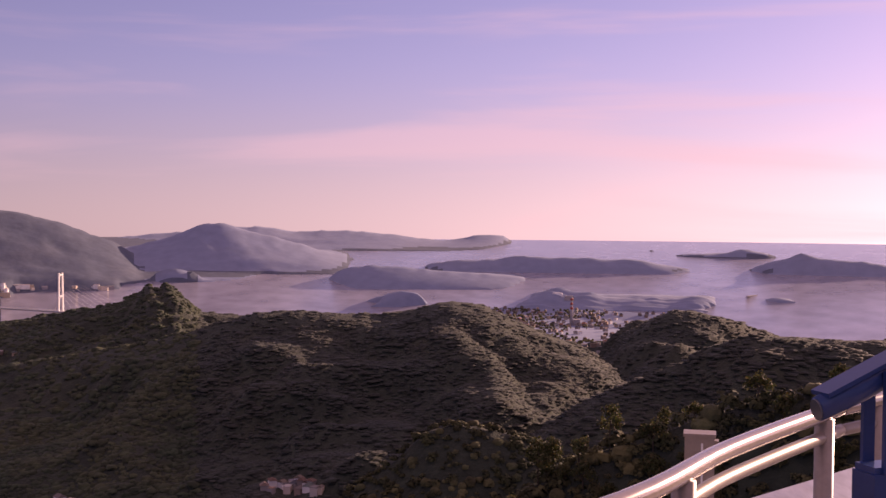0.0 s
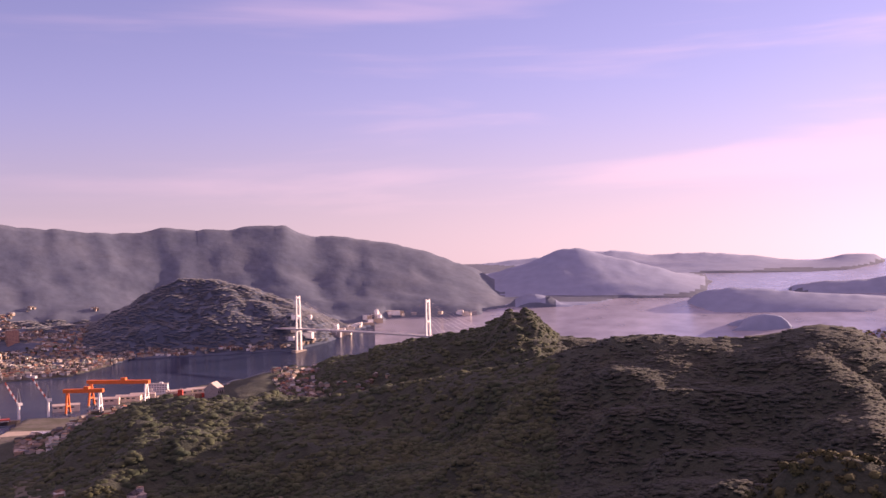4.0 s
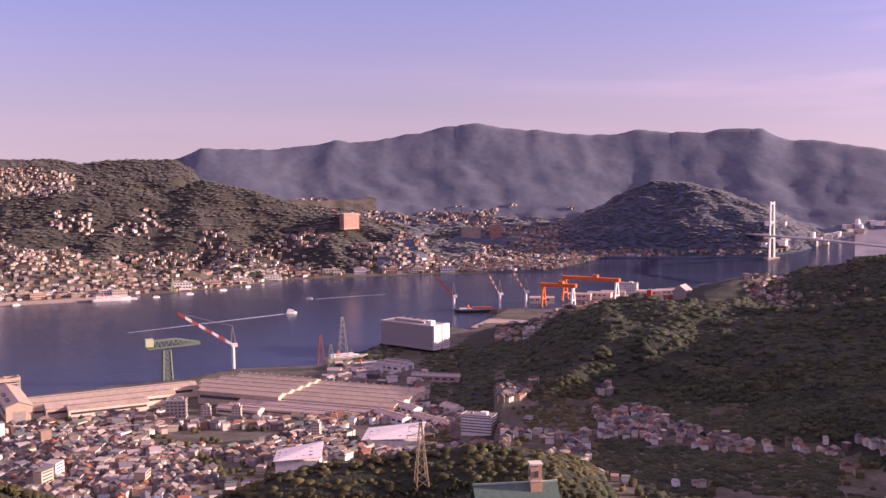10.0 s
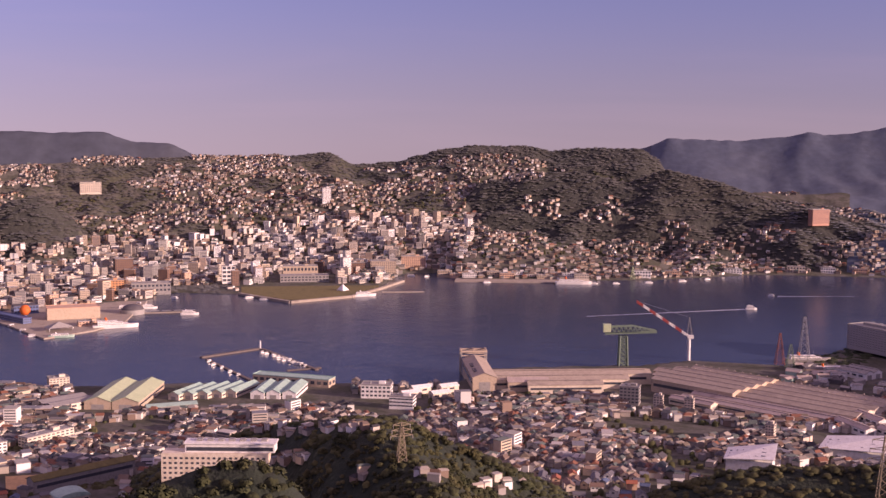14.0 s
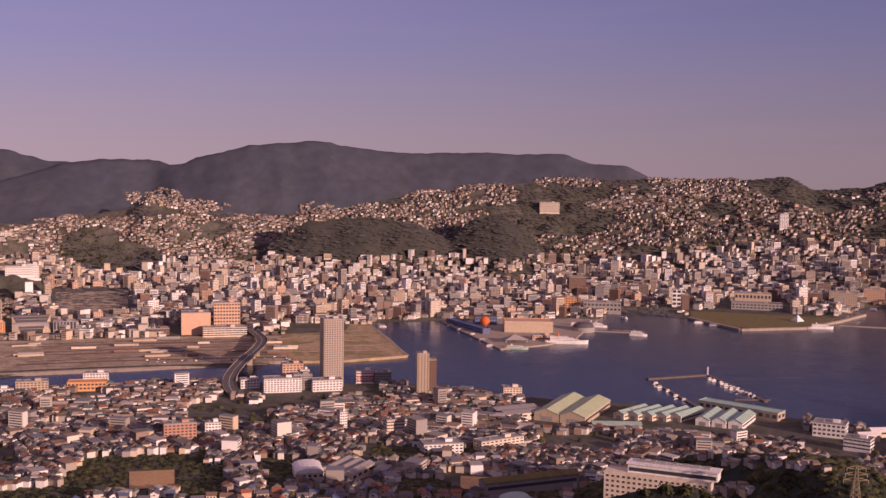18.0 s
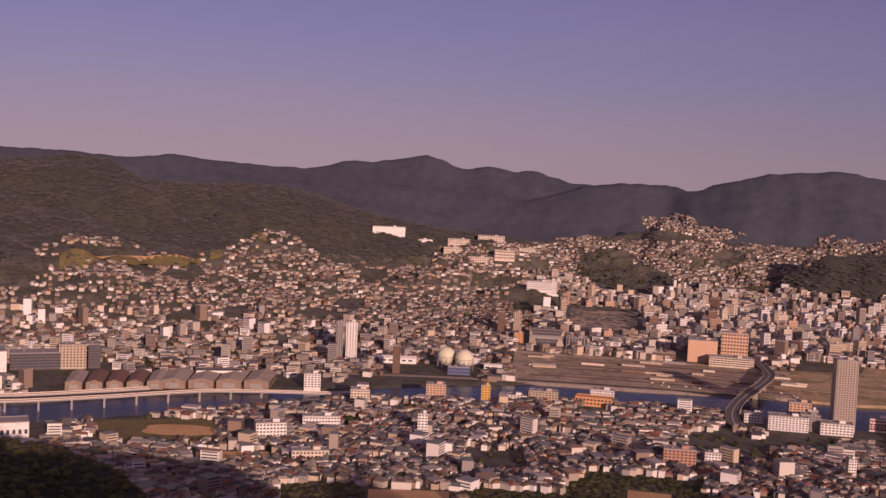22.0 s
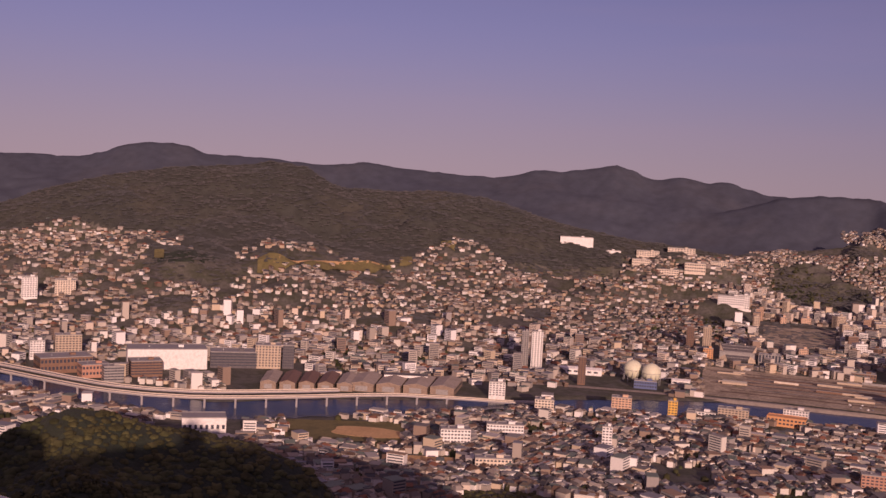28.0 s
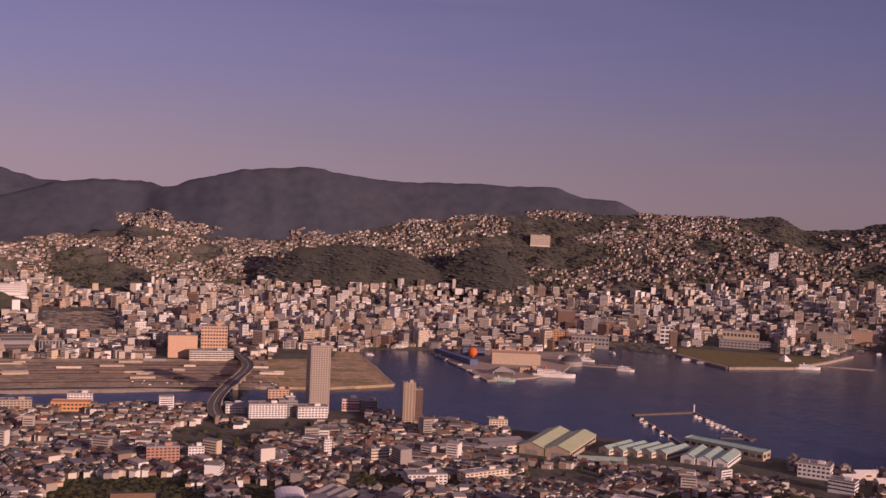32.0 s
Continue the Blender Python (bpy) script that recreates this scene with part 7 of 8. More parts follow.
pp_ = [inv_ @ Vector((*bxy(b_, r_), 1.6)) for b_, r_ in ((73.5, 2455), (71.0, 2320), (68.0, 2392), (66.5, 2520), (65.4, 2650))]
qs_ = Shape()
for i in range(len(pp_) - 1):
    qs_.beam(pp_[i], pp_[i + 1], 8, 6)
part("coping", qs_, P_QUAY, pq)
pier_ = thing("park_pier", "long narrow concrete pier off the park", "pier", 65.4, 2470, 4, 0.0)
part("deck", Shape().box(0, 0, 0, 90, 6, 2), P_QUAY, pier_)
tn_ = thing("plaza_sail", "white pointed sail canopy by the park", "canopy", 68.4, 2480, 0, 3.0)
part("sail", Shape().add([(-14, 0, 1), (0, -14, 1), (14, 0, 1), (0, 14, 1), (0, 0, 14)], [(0, 1, 4), (1, 2, 4), (2, 3, 4), (3, 0, 4), (3, 2, 1, 0)]), P_WHITE, tn_)
block("art_museum", "long grey museum with a red-brown block above", "museum", 70.3, 2640, 110, 36, 14, 2, P_GREY, 2, 14, z=4)
block("art_museum", "brown upper gallery block behind the museum", "museum", 70.5, 2690, 80, 30, 30, 2, P_TAN, 2, 10, z=4)
block("white_office", "white office with dark square window grid", "office", 74.0, 2630, 30, 20, 38, 4, P_WHITE, 4, 3, z=4, size=(0.75, 0.6))
block("grand_hotel", "tan waterfront hotel block", "hotel", 66.4, 2740, 60, 24, 34, 4, P_TAN, 8, 12, z=5)
block("grand_hotel", "brown waterfront office block", "office", 67.8, 2740, 46, 22, 30, 4, P_BROWN, 7, 9, z=5)
block("grand_hotel", "cream waterfront hotel block", "hotel", 64.9, 2850, 60, 24, 34, 4, P_PINK, 8, 12, z=5)
block("seaside_store", "low tan waterfront store with a flat roof", "store", 79.6, 2520, 56, 26, 26, 0, P_OCHRE, 5, 9, z=4)
block("seaside_store", "grey waterfront exhibition hall", "hall", 77.7, 2500, 80, 30, 20, 0, P_GREY, 2, 10, z=4)
block("brown_round_block", "round-cornered brown office by the park", "office", 79.0, 2760, 40, 34, 44, 10, P_BROWN, 10, 8, z=6)
q2 = tagged(thing("outer_quay", "straight concrete quay apron along the far shore", "quay", 60.0, 2665, 0, 0.0), kind="structure")
part("apron", Shape().box(0, 10, -6, 260, 60, 8.4), P_QUAY, q2)
for k in range(12):
    b_ = 56.5 + 0.62 * k
    block("quay_shed", "low pale storehouse on the far quay", "storehouse", b_, 2712 + 14 * (k % 3), 34, 16, float(g_.uniform(7, 14)), 2, (P_CREAM, P_WHITE, P_PINK, P_TAN)[k % 4], 2, 6, z=3, group="storehouses on the far quay")
for k in range(10):
    b_ = 40.5 + 1.45 * k
    r_ = float(shore(FAR_SHORE, np.array(b_))) + 34
    block("waterfront_shed", "pale waterfront works building on the far shore", "workshop", b_, r_, float(g_.uniform(24, 44)), 16, float(g_.uniform(8, 18)), 3, (P_WHITE, P_CREAM, P_PINK)[k % 3], 2, 6, z=3, group="works along the far shore")

# buildings on the far slopes
block("brick_apartments", "big orange-brick apartment slab above the far shore", "apartment block", 45.35, 3290, 54, 20, 40, 38, P_BRICK, 12, 14, z=103)
block("brick_apartments", "brick apartment block beside a darker one", "apartment block", 38.1, 3680, 34, 26, 46, 10, P_BRICK, 11, 8, z=32)
block("grey_flats", "long grey apartment slab beside the brick block", "apartment block", 39.3, 3690, 62, 22, 38, 0, P_TAN, 9, 12, z=32)
block("white_tower_flats", "white tower flats standing on the hillside", "apartment block", 69.2, 3380, 24, 20, 42, 8, P_WHITE, 11, 5)
block("long_white_hall", "long bright white school hall high on the wooded slope", "school", 113.5, 3400, 96, 24, 26, 2, P_WHITE, 0, 12)
block("long_white_hall", "low white wing beside the hillside hall", "school", 111.9, 3420, 70, 16, 10, 2, P_WHITE, 0, 9)
for b_, w_, h_, r_ in ((110.0, 66, 16, 3450), (108.4, 80, 18, 3500), (110.3, 50, 22, 3260), (109.0, 60, 20, 3230), (107.7, 56, 26, 3240), (106.6, 50, 14, 3500)):
    block("campus_block", "cream campus building on the upper slope", "school", b_, r_, w_, 20, h_, 2, P_CREAM, 3, 9, group="campus buildings on the slope")
block("castle_school", "white stepped school with a raised centre on a bare knoll", "school", 105.9, 2790, 60, 22, 22, 0, P_WHITE, 4, 12)
block("castle_school", "higher white wing of the stepped school", "school", 105.3, 2800, 26, 20, 34, 0, P_WHITE, 6, 5)
block("slope_hospital", "pale hospital block high on the slope", "hospital", 80.4, 3900, 66, 26, 34, 0, P_CREAM, 6, 10)
block("white_school", "bright school on the upper slope", "school", 72.3, 2980, 50, 22, 20, 0, P_WHITE, 4, 10)

# ---------------- the river side ----------------
block("white_mall", "large white shopping mall with blank walls", "shopping centre", 133.4, 1835, 120, 50, 30, 4, P_WHITE, 0, 14, z=4)
block("white_mall", "long dark-glazed parking wing of the mall", "car park", 130.2, 1850, 72, 40, 24, 2, P_DARK, 5, 12, z=4, size=(0.94, 0.4))
high_rise("mall_hotel", "tan hotel block with vertical strips beside the mall", 128.5, 1845, 40, 26, 36, 0, P_TAN, 8, 8, z=4, balcony=False)
block("dark_glass_wing", "dark glazed side of the mall hotel", "hotel", 127.5, 1850, 18, 26, 36, 0, P_DARK, 8, 5, z=4)
block("stepped_office", "brown terraced office in front of the mall", "office", 134.4, 1765, 46, 34, 22, 10, P_BROWN, 5, 9, z=4, size=(0.9, 0.45))
block("grey_office", "grey ribbon-window office beside the viaduct", "office", 135.9, 1715, 28, 22, 22, 10, P_GREY, 5, 6, z=4, size=(0.92, 0.4))
block("brick_hall", "large reddish concert hall with a ribbed facade", "concert hall", 138.2, 1800, 76, 44, 22, 14, P_BROWN, 2, 14, z=4)
block("brick_hall", "lower red-brown wing of the concert hall", "concert hall", 136.8, 1755, 40, 30, 18, 14, P_BRICK, 2, 8, z=4)
block("tan_slab", "tan block with brown end beside the concert hall", "office", 138.0, 1905, 40, 20, 36, 6, P_TAN, 9, 8, z=5)
block("white_flats", "white block next to the tan slab", "office", 139.4, 1900, 22, 18, 28, 6, P_WHITE, 7, 5, z=5)
block("white_tower_flats", "pair of white flats on the rise", "apartment block", 139.8, 2420, 30, 20, 42, 0, P_WHITE, 11, 6)
block("white_tower_flats", "cream stepped flats on the rise", "apartment block", 138.2, 2440, 40, 22, 30, 0, P_CREAM, 8, 8)
P_OLDWALL = paint("stained_concrete_wall", (138, 120, 106), (154, 134, 118), (124, 108, 96), scale=0.1, second=0.3)
for k in range(5):
    shed("river_warehouse", "tan warehouse with a ridged brown roof by the river", 127.9 - 0.95 * k, 1712, 86, 23, 1, 9, 4, 84, P_BROWN if k in (1, 2, 3) else M_OLDROOF, P_OLDWALL, z=4, monitor=False, category="warehouse")
for k in range(4):
    shed("river_warehouse", "large tan river warehouse with parallel low roofs", 123.0 - 1.35 * k, 1714, 84, 36, 1, 10, 4, 82, M_OLDROOF, P_OLDWALL, z=4, monitor=False, category="warehouse")
block("white_strip_hall", "white hall with a dark roof behind the warehouses", "hall", 121.6, 1745, 66, 16, 14, 0, P_WHITE, 1, 10, P_DARK, False, z=4)
block("river_gym", "white sports centre with a grey roof and square windows", "sports centre", 131.5, 1400, 52, 30, 20, 2, P_WHITE, 1, 8, P_GREY, False, z=4, size=(0.5, 0.28))
block("white_flats", "white office at the viaduct's end", "office", 117.0, 1690, 24, 18, 22, 0, P_WHITE, 6, 5, z=4)
patch("sports_ground", "grassy riverside sports field", 121.4, 128.2, 1360, 1470, P_LAWN, 0.5, "sports field", 20, 8)
sf_ = new("sand_field")
sf_.matrix_basis = pose(*bxy(123.3, 1408), float(terrain(123.3, 1408)[0]) + 0.9, 0, 0, 123 - 12)
oval_ = [(math.cos(a * 0.2244) * (52 + 9 * math.cos(a * 0.6732)), math.sin(a * 0.2244) * 27, 0) for a in range(28)]
part("pitch", Shape().add(oval_ + [(x_, y_, -3) for x_, y_, z_ in oval_], [tuple(range(28)), tuple(range(28, 56))[::-1]] + [(i, 28 + i, 28 + (i + 1) % 28, (i + 1) % 28) for i in range(28)]), P_SAND, sf_)
tagged(sf_, "rounded tan sand pitch on the sports field", "sports field", kind="structure")
patch("school_yard", "tan school yard among the houses", 119.0, 122.6, 1258, 1300, P_SAND, 0.7, "school yard", 12, 6)
patch("school_yard", "large tan school yard below the lookout", 109.9, 114.0, 1042, 1104, P_SAND, 0.8, "school yard", 14, 8)
patch("school_yard", "oval tan ball court between trees", 98.85, 101.0, 1078, 1158, P_SAND, 0.8, "school yard", 12, 8)
patch("school_yard", "small tan yard beside a school", 82.2, 84.6, 1066, 1124, P_SAND, 0.8, "school yard", 10, 6)
patch("terrace_garden", "bare brown terraced slope of old graves", 101, 104.3, 2420, 2700, P_YARD, 0.6, "cemetery", 16, 16)


VIADUCT = np.array([(115, 1668), (119, 1633), (121.5, 1610), (124, 1591), (126.5, 1570), (129.1, 1556), (130.7, 1551), (132.2, 1552), (134.3, 1566), (136.4, 1597), (138, 1640), (139.7, 1697), (141.5, 1763), (143.65, 1838), (147.45, 1970), (151.5, 2120)])


def viaduct():
    root = thing("river_viaduct", "long cream elevated road on single piers along the river", "road bridge", 128, 1600, 0, 0.0)
    inv = root.matrix_basis.inverted()
    bs_ = np.arange(115, 151.1, 0.75)
    pts = []
    for b_ in bs_:
        r_ = float(np.interp(b_, VIADUCT[:, 0], VIADUCT[:, 1]))
        z_ = 14 * min(1, max(0.15, (b_ - 115) / 7)) if b_ < 142 else 14 - min(8, (b_ - 142) * 1.2)
        pts.append(inv @ Vector((*bxy(b_, r_), z_)))
    out = []
    for i in range(len(pts)):
        d = pts[min(i + 1, len(pts) - 1)] - pts[max(i - 1, 0)]
        n = Vector((-d.y, d.x, 0)).normalized()
        out.append(-n if n.y < 0 else n)
    for off, lift, i0, i1 in ((0.0, 0.0, 0, len(pts)), (17.0, 4.5, 13, 44)):
        line = [p + n * off + Vector((0, 0, lift)) for p, n in zip(pts, out)][i0:i1]
        part("deck", Shape().ribbon(line, 11, 2.0), P_PALE, root)
        for s_ in (-5.3, 5.3):
            part("parapet", Shape().ribbon([p + n * s_ + Vector((0, 0, 1.5)) for p, n in zip(line, out[i0:i1])], 0.4, 1.1), P_CREAM, root)
    for i in range(6, len(pts) - 4, 2):
        p = pts[i]
        pr = Shape().box(p.x, p.y, -5, 2.6, 3, p.z + 4.6).box(p.x, p.y, p.z - 2.4, 3, 11, 1.6)
        part("pier", pr, P_PALE, root)


viaduct()


# dry dock: hulls, stores and quay clutter
ship("dock_ship", "pale teal ship hull lying in the dry dock", 44.55, 1742, 58, 12, 6, 24, P_TEAL, 1, cat="ship")
ship("dock_ship", "grey ship under repair at the dock wall", 45.6, 1800, 70, 13, 7, 20, P_GREY, 2, cat="ship")
g_ = np.random.default_rng(55)
for k in range(34):
    b_, r_ = float(g_.uniform(43.2, 46.6)), float(g_.uniform(1590, 1745))
    root = thing("dock_store", "low grey store or machine house on the dock quay", "storehouse", b_, r_, float(g_.choice([18, -20, 60])), 4.0, "stores on the dock quay")
    w_, d_, h_ = float(g_.uniform(9, 26)), float(g_.uniform(7, 13)), float(g_.uniform(4, 9))
    pm_ = (P_GREY, P_DARK, P_TAN, P_WHITE, P_DARK, P_TEAL)[int(g_.integers(6))]
    part("wall", Shape().box(0, 0, -2, w_, d_, h_ + 2).ends(0, 0, h_, w_, d_, 2), pm_, root)
    part("roof", Shape().gable(0, 0, h_, w_, d_, 2, 0.4), (P_ROOFM, P_DARK, P_GREY)[k % 3], root)


# single buildings of the city centre
g_ = np.random.default_rng(78)
for b_, r_ in SPOTS:
    w_, d_ = float(g_.uniform(12, 26)), float(g_.uniform(11, 18))
    h_ = float(g_.choice([14, 18, 22, 27, 33, 42], p=[.22, .24, .22, .17, .1, .05]))
    root = thing("city_building", "flat-roofed pale city building among crowded blocks", "building", b_, r_, float(g_.choice([-20, 12, 34])) + float(g_.normal(0, 4)), None, "city centre buildings")
    wl_ = (P_CREAM, P_WHITE, P_TAN, P_PINK, P_GREY, P_BROWN, P_CREAM, P_TAN)[int(g_.integers(8))]
    part("wall", Shape().box(0, 0, -4, w_, d_, h_ + 4), wl_, root)
    part("roof", Shape().box(0, 0, h_, w_ + 0.5, d_ + 0.5, 0.9), P_GREY, root)
    part("roof_house", Shape().box(w_ * 0.2, 0, h_ + 0.9, 5.5, 5, 3.4), wl_, root)
    win_ = Shape()
    nb_ = max(3, int(w_ // 3.6))
    for f_ in range(int(h_ // 3.5)):
        for k_ in range(nb_):
            win_.box(-w_ / 2 + (k_ + 0.5) * w_ / nb_, -d_ / 2, 1.4 + 3.5 * f_, w_ / nb_ * 0.6, 0.3, 1.6)
        win_.box(w_ / 2, 0, 1.4 + 3.5 * f_, 0.3, d_ * 0.5, 1.5).box(-w_ / 2, 0, 1.4 + 3.5 * f_, 0.3, d_ * 0.5, 1.5)
    tagged(part("glazing", win_, P_GLASS, root), kind="stuff")


def slope_strip(name, label, b0, b1, el, half, mat, category, r0=2250, r1=3640):
    """A strip of bare ground on the hillside along one line of sight height."""
    bs_ = np.linspace(b0, b1, max(4, int((b1 - b0) * 4)))
    rr_ = np.arange(r0, r1, 10.0)
    rows_ = []
    for q in bs_:
        z_ = terrain(np.full(rr_.shape, q), rr_)[0]
        rows_.append(rr_[int(np.argmin(np.abs(np.degrees(np.arctan2(z_ - EYE, rr_)) - el)))])
    rows_ = np.convolve(np.pad(np.array(rows_), 2, mode="edge"), np.ones(5) / 5, mode="valid")
    B_ = np.repeat(bs_[:, None], 5, 1)
    R_ = rows_[:, None] + np.linspace(-half, half, 5)[None]
    x_, y_, z_ = place(B_, R_, terrain(B_, R_)[0] + 4.5)
    n_ = len(bs_)
    i_, j_ = np.meshgrid(np.arange(n_ - 1), np.arange(4), indexing="ij")
    F_ = np.stack([i_ * 5 + j_, i_ * 5 + j_ + 1, (i_ + 1) * 5 + j_ + 1, (i_ + 1) * 5 + j_], -1).reshape(-1, 4)
    return tagged(mesh_object(name, np.stack([x_, y_, z_], -1).reshape(-1, 3), F_, [mat]), label, category, kind="structure")


slope_strip("terrace_field", "long dry-grass terrace along the foot of the wooded hill", 122.6, 129.2, -5.35, 24, P_LAWN, "field")
slope_strip("terrace_field", "pale retaining bank above the grass terrace", 123.0, 128.4, -5.15, 6, P_SAND, "field")
slope_strip("bare_cutting", "tan bare cutting in the wooded hillside", 121.6, 122.2, -4.85, 26, P_LAWN, "bare ground")
slope_strip("bare_cutting", "small tan earth cutting among the trees", 133.7, 134.15, -5.1, 22, P_LAWN, "bare ground")
slope_strip("bare_cutting", "pale earth slope beside the upper houses", 119.5, 120.2, -4.0, 20, P_LAWN, "bare ground")


# ---------------- woods ----------------
def join_crowns(name, label, x, y, z, rad, tall, protos, mat, seed, category="trees"):
    """One mesh of many crowns; the leaf sprays are shaded by the roundness of their crown."""
    g = np.random.default_rng(seed)
    n = len(x)
    which = g.integers(0, len(protos), n)
    V, F, N, off = [], [], [], 0
    for w, (vs, fs, ns) in enumerate(protos):
        s = np.where(which == w)[0]
        if not len(s):
            continue
        a = g.uniform(0, 2 * np.pi, len(s))
        ca, sa = np.cos(a)[:, None], np.sin(a)[:, None]
        px = (vs[None, :, 0] * ca - vs[None, :, 1] * sa) * rad[s][:, None] + x[s][:, None]
        py = (vs[None, :, 0] * sa + vs[None, :, 1] * ca) * rad[s][:, None] + y[s][:, None]
        pz = vs[None, :, 2] * tall[s][:, None] + z[s][:, None]
        V.append(np.stack([px, py, pz], -1).reshape(-1, 3))
        N.append(np.stack([ns[None, :, 0] * ca - ns[None, :, 1] * sa, ns[None, :, 0] * sa + ns[None, :, 1] * ca, np.repeat(ns[None, :, 2], len(s), 0)], -1).reshape(-1, 3))
        F.append((fs[None] + (off + np.arange(len(s)) * len(vs))[:, None, None]).reshape(-1, fs.shape[1]))
        off += len(s) * len(vs)
    ob = mesh_object(name, np.concatenate(V), np.concatenate(F), [mat], smooth=True)
    ob.data.normals_split_custom_set_from_vertices(np.concatenate(N).tolist())
    return tagged(ob, label, category, kind="stuff")


def wood_spots(n, b0, b1, r0, r1, seed, clear=0.0):
    b, r, g = scatter(n, b0, b1, r0, r1, seed)
    z, own = terrain(b, r)
    ok = WOODED[own].astype(bool) & (z > 3)
    gx, gy = bearing_xy(b, r)
    ok &= ~settled(own, gx, gy, z)
    line = house_edge(b, gx, gy)
    el = np.degrees(np.arctan2(z - EYE, r))
    ok &= (own != HILL_AT["wooded_hill"]) | (el > line - 0.25)
    ok |= (r > 2400) & (el > line) & (z > 30)
    ok |= (r > 1900) & in_patch(THICKETS, b, el, gx, gy)
    ok &= ~((r > 1900) & in_patch(HAMLETS, b, el, gx, gy))
    if r0 < 900:
        ok |= (r < 900) & (z > 60)
    ok |= copse(gx, gy, z, r) & (r > shore(FAR_SHORE, b) + 60) & (b > 40)
    ok &= free_of(b, r) | (r < 600)
    for g0, g1, q0, q1 in GROVES:
        ok |= (((b - (g0 + g1) / 2) / ((g1 - g0) / 2)) ** 4 + ((r - (q0 + q1) / 2) / ((q1 - q0) / 2)) ** 4 < 1.3) & (z > 1)
    gx, gy = bearing_xy(b, r)
    ok &= fractal(gx / 90 + 3, gy / 90 + 8, 3) > clear
    ok &= ~((r < 1040) & (r > 560) & in_patch(KNOLL, b, el, gx, gy) & (g.random(n) < 0.75))
    # the steep ground right under the lookout stays scrub
    ok &= (np.degrees(np.arctan2(z - EYE, r)) > -18.6) | (g.random(n) < 0.06)
    ok &= ~((r < 1400) & in_patch(VALLEY, b, el, gx, gy))
    ok &= in_sight(b, r, np.degrees(np.arctan2(z + 6 - EYE, r))) | (g.random(n) < 0.12)
    return b[ok], r[ok], z[ok], g


def leafy(n, size, seed):
    """A crown of unit radius made of leaf sprays that face outwards."""
    g = np.random.default_rng(seed)
    d = g.normal(size=(n, 3))
    d[:, 2] = np.abs(d[:, 2]) * 0.9 - 0.12
    d /= np.linalg.norm(d, axis=1)[:, None]
    lump = 1 + 0.28 * np.sin(d[:, 0] * 5 + seed) * np.cos(d[:, 1] * 4 + seed * 2)
    c = d * (g.uniform(0.72, 1.0, n) * lump)[:, None]
    c[:, 2] += 0.3
    nrm = d + g.normal(0, 0.42, (n, 3)) + np.array([0, 0, 0.6])
    nrm /= np.linalg.norm(nrm, axis=1)[:, None]
    a = np.cross(nrm, g.normal(size=(n, 3)))
    a /= np.linalg.norm(a, axis=1)[:, None]
    w = np.cross(nrm, a)
    k = (size * g.uniform(0.7, 1.35, n))[:, None]
    vs = np.stack([c - a * k, c - w * k * 0.75, c + a * k * 1.1, c + w * k * 0.75], 1).reshape(-1, 3)
    soft = d * 0.7 + nrm * 0.3
    soft /= np.linalg.norm(soft, axis=1)[:, None]
    return vs, np.arange(n * 4).reshape(-1, 4), np.repeat(soft, 4, axis=0)


def bushy(nt, ns, seed, calm=0.5):
    """A lumpy rounded crown of unit radius, open below: nt squares across its top, ns rings down its sides."""
    g = np.random.default_rng(seed)
    pts, quads, key = [], [], {}

    def corner(p):
        k = tuple(np.round(p, 4))
        if k not in key:
            key[k] = len(pts)
            pts.append(p)
        return key[k]

    u = np.linspace(-1, 1, nt + 1)
    v = np.linspace(1, -0.45, ns + 1)
    for i in range(nt):
        for j in range(nt):
            quads.append([corner((u[i + a], u[j + c], 1.0)) for a, c in ((0, 0), (1, 0), (1, 1), (0, 1))])
        for j in range(ns):
            for turn in range(4):
                q = []
                for a, c in ((0, 1), (1, 1), (1, 0), (0, 0)):
                    p = (u[i + a], -1.0, v[j + c])
                    for _ in range(turn):
                        p = (-p[1], p[0], p[2])
                    q.append(corner(p))
                quads.append(q)
    P = np.array(pts)
    n = P / np.linalg.norm(P, axis=1)[:, None]
    lump = 1 + 0.20 * np.sin(n[:, 0] * 5.1 + seed) * np.cos(n[:, 1] * 4.3 + seed * 2) + g.uniform(-0.15, 0.15, len(P))
    vs = n * lump[:, None] * np.array([1.0, 1.0, 0.95])
    vs[:, 2] += 0.25
    soft = n * (1.1 - calm) + np.array([0, 0, calm]) + g.normal(0, 0.14, n.shape)
    soft /= np.linalg.norm(soft, axis=1)[:, None]
    return vs, np.array(quads), soft


FINE = [leafy(80, 0.25, s) for s in (2, 5, 9, 13)] + [bushy(3, 2, s) for s in (5, 21)]
LEAFY = [leafy(110, 0.19, s) for s in (3, 6, 11, 16, 19)]
ROUGH = [bushy(2, 2, s) for s in (3, 6, 8, 12, 15)]
SIMPLE = [bushy(2, 1, s) for s in (4, 7, 10, 14, 17)]
CALM = [bushy(2, 1, s, 0.78) for s in (4, 7, 10, 14, 17, 23)]
FLAT = [bushy(2, 1, s, 0.95) for s in (4, 7, 10, 14)]

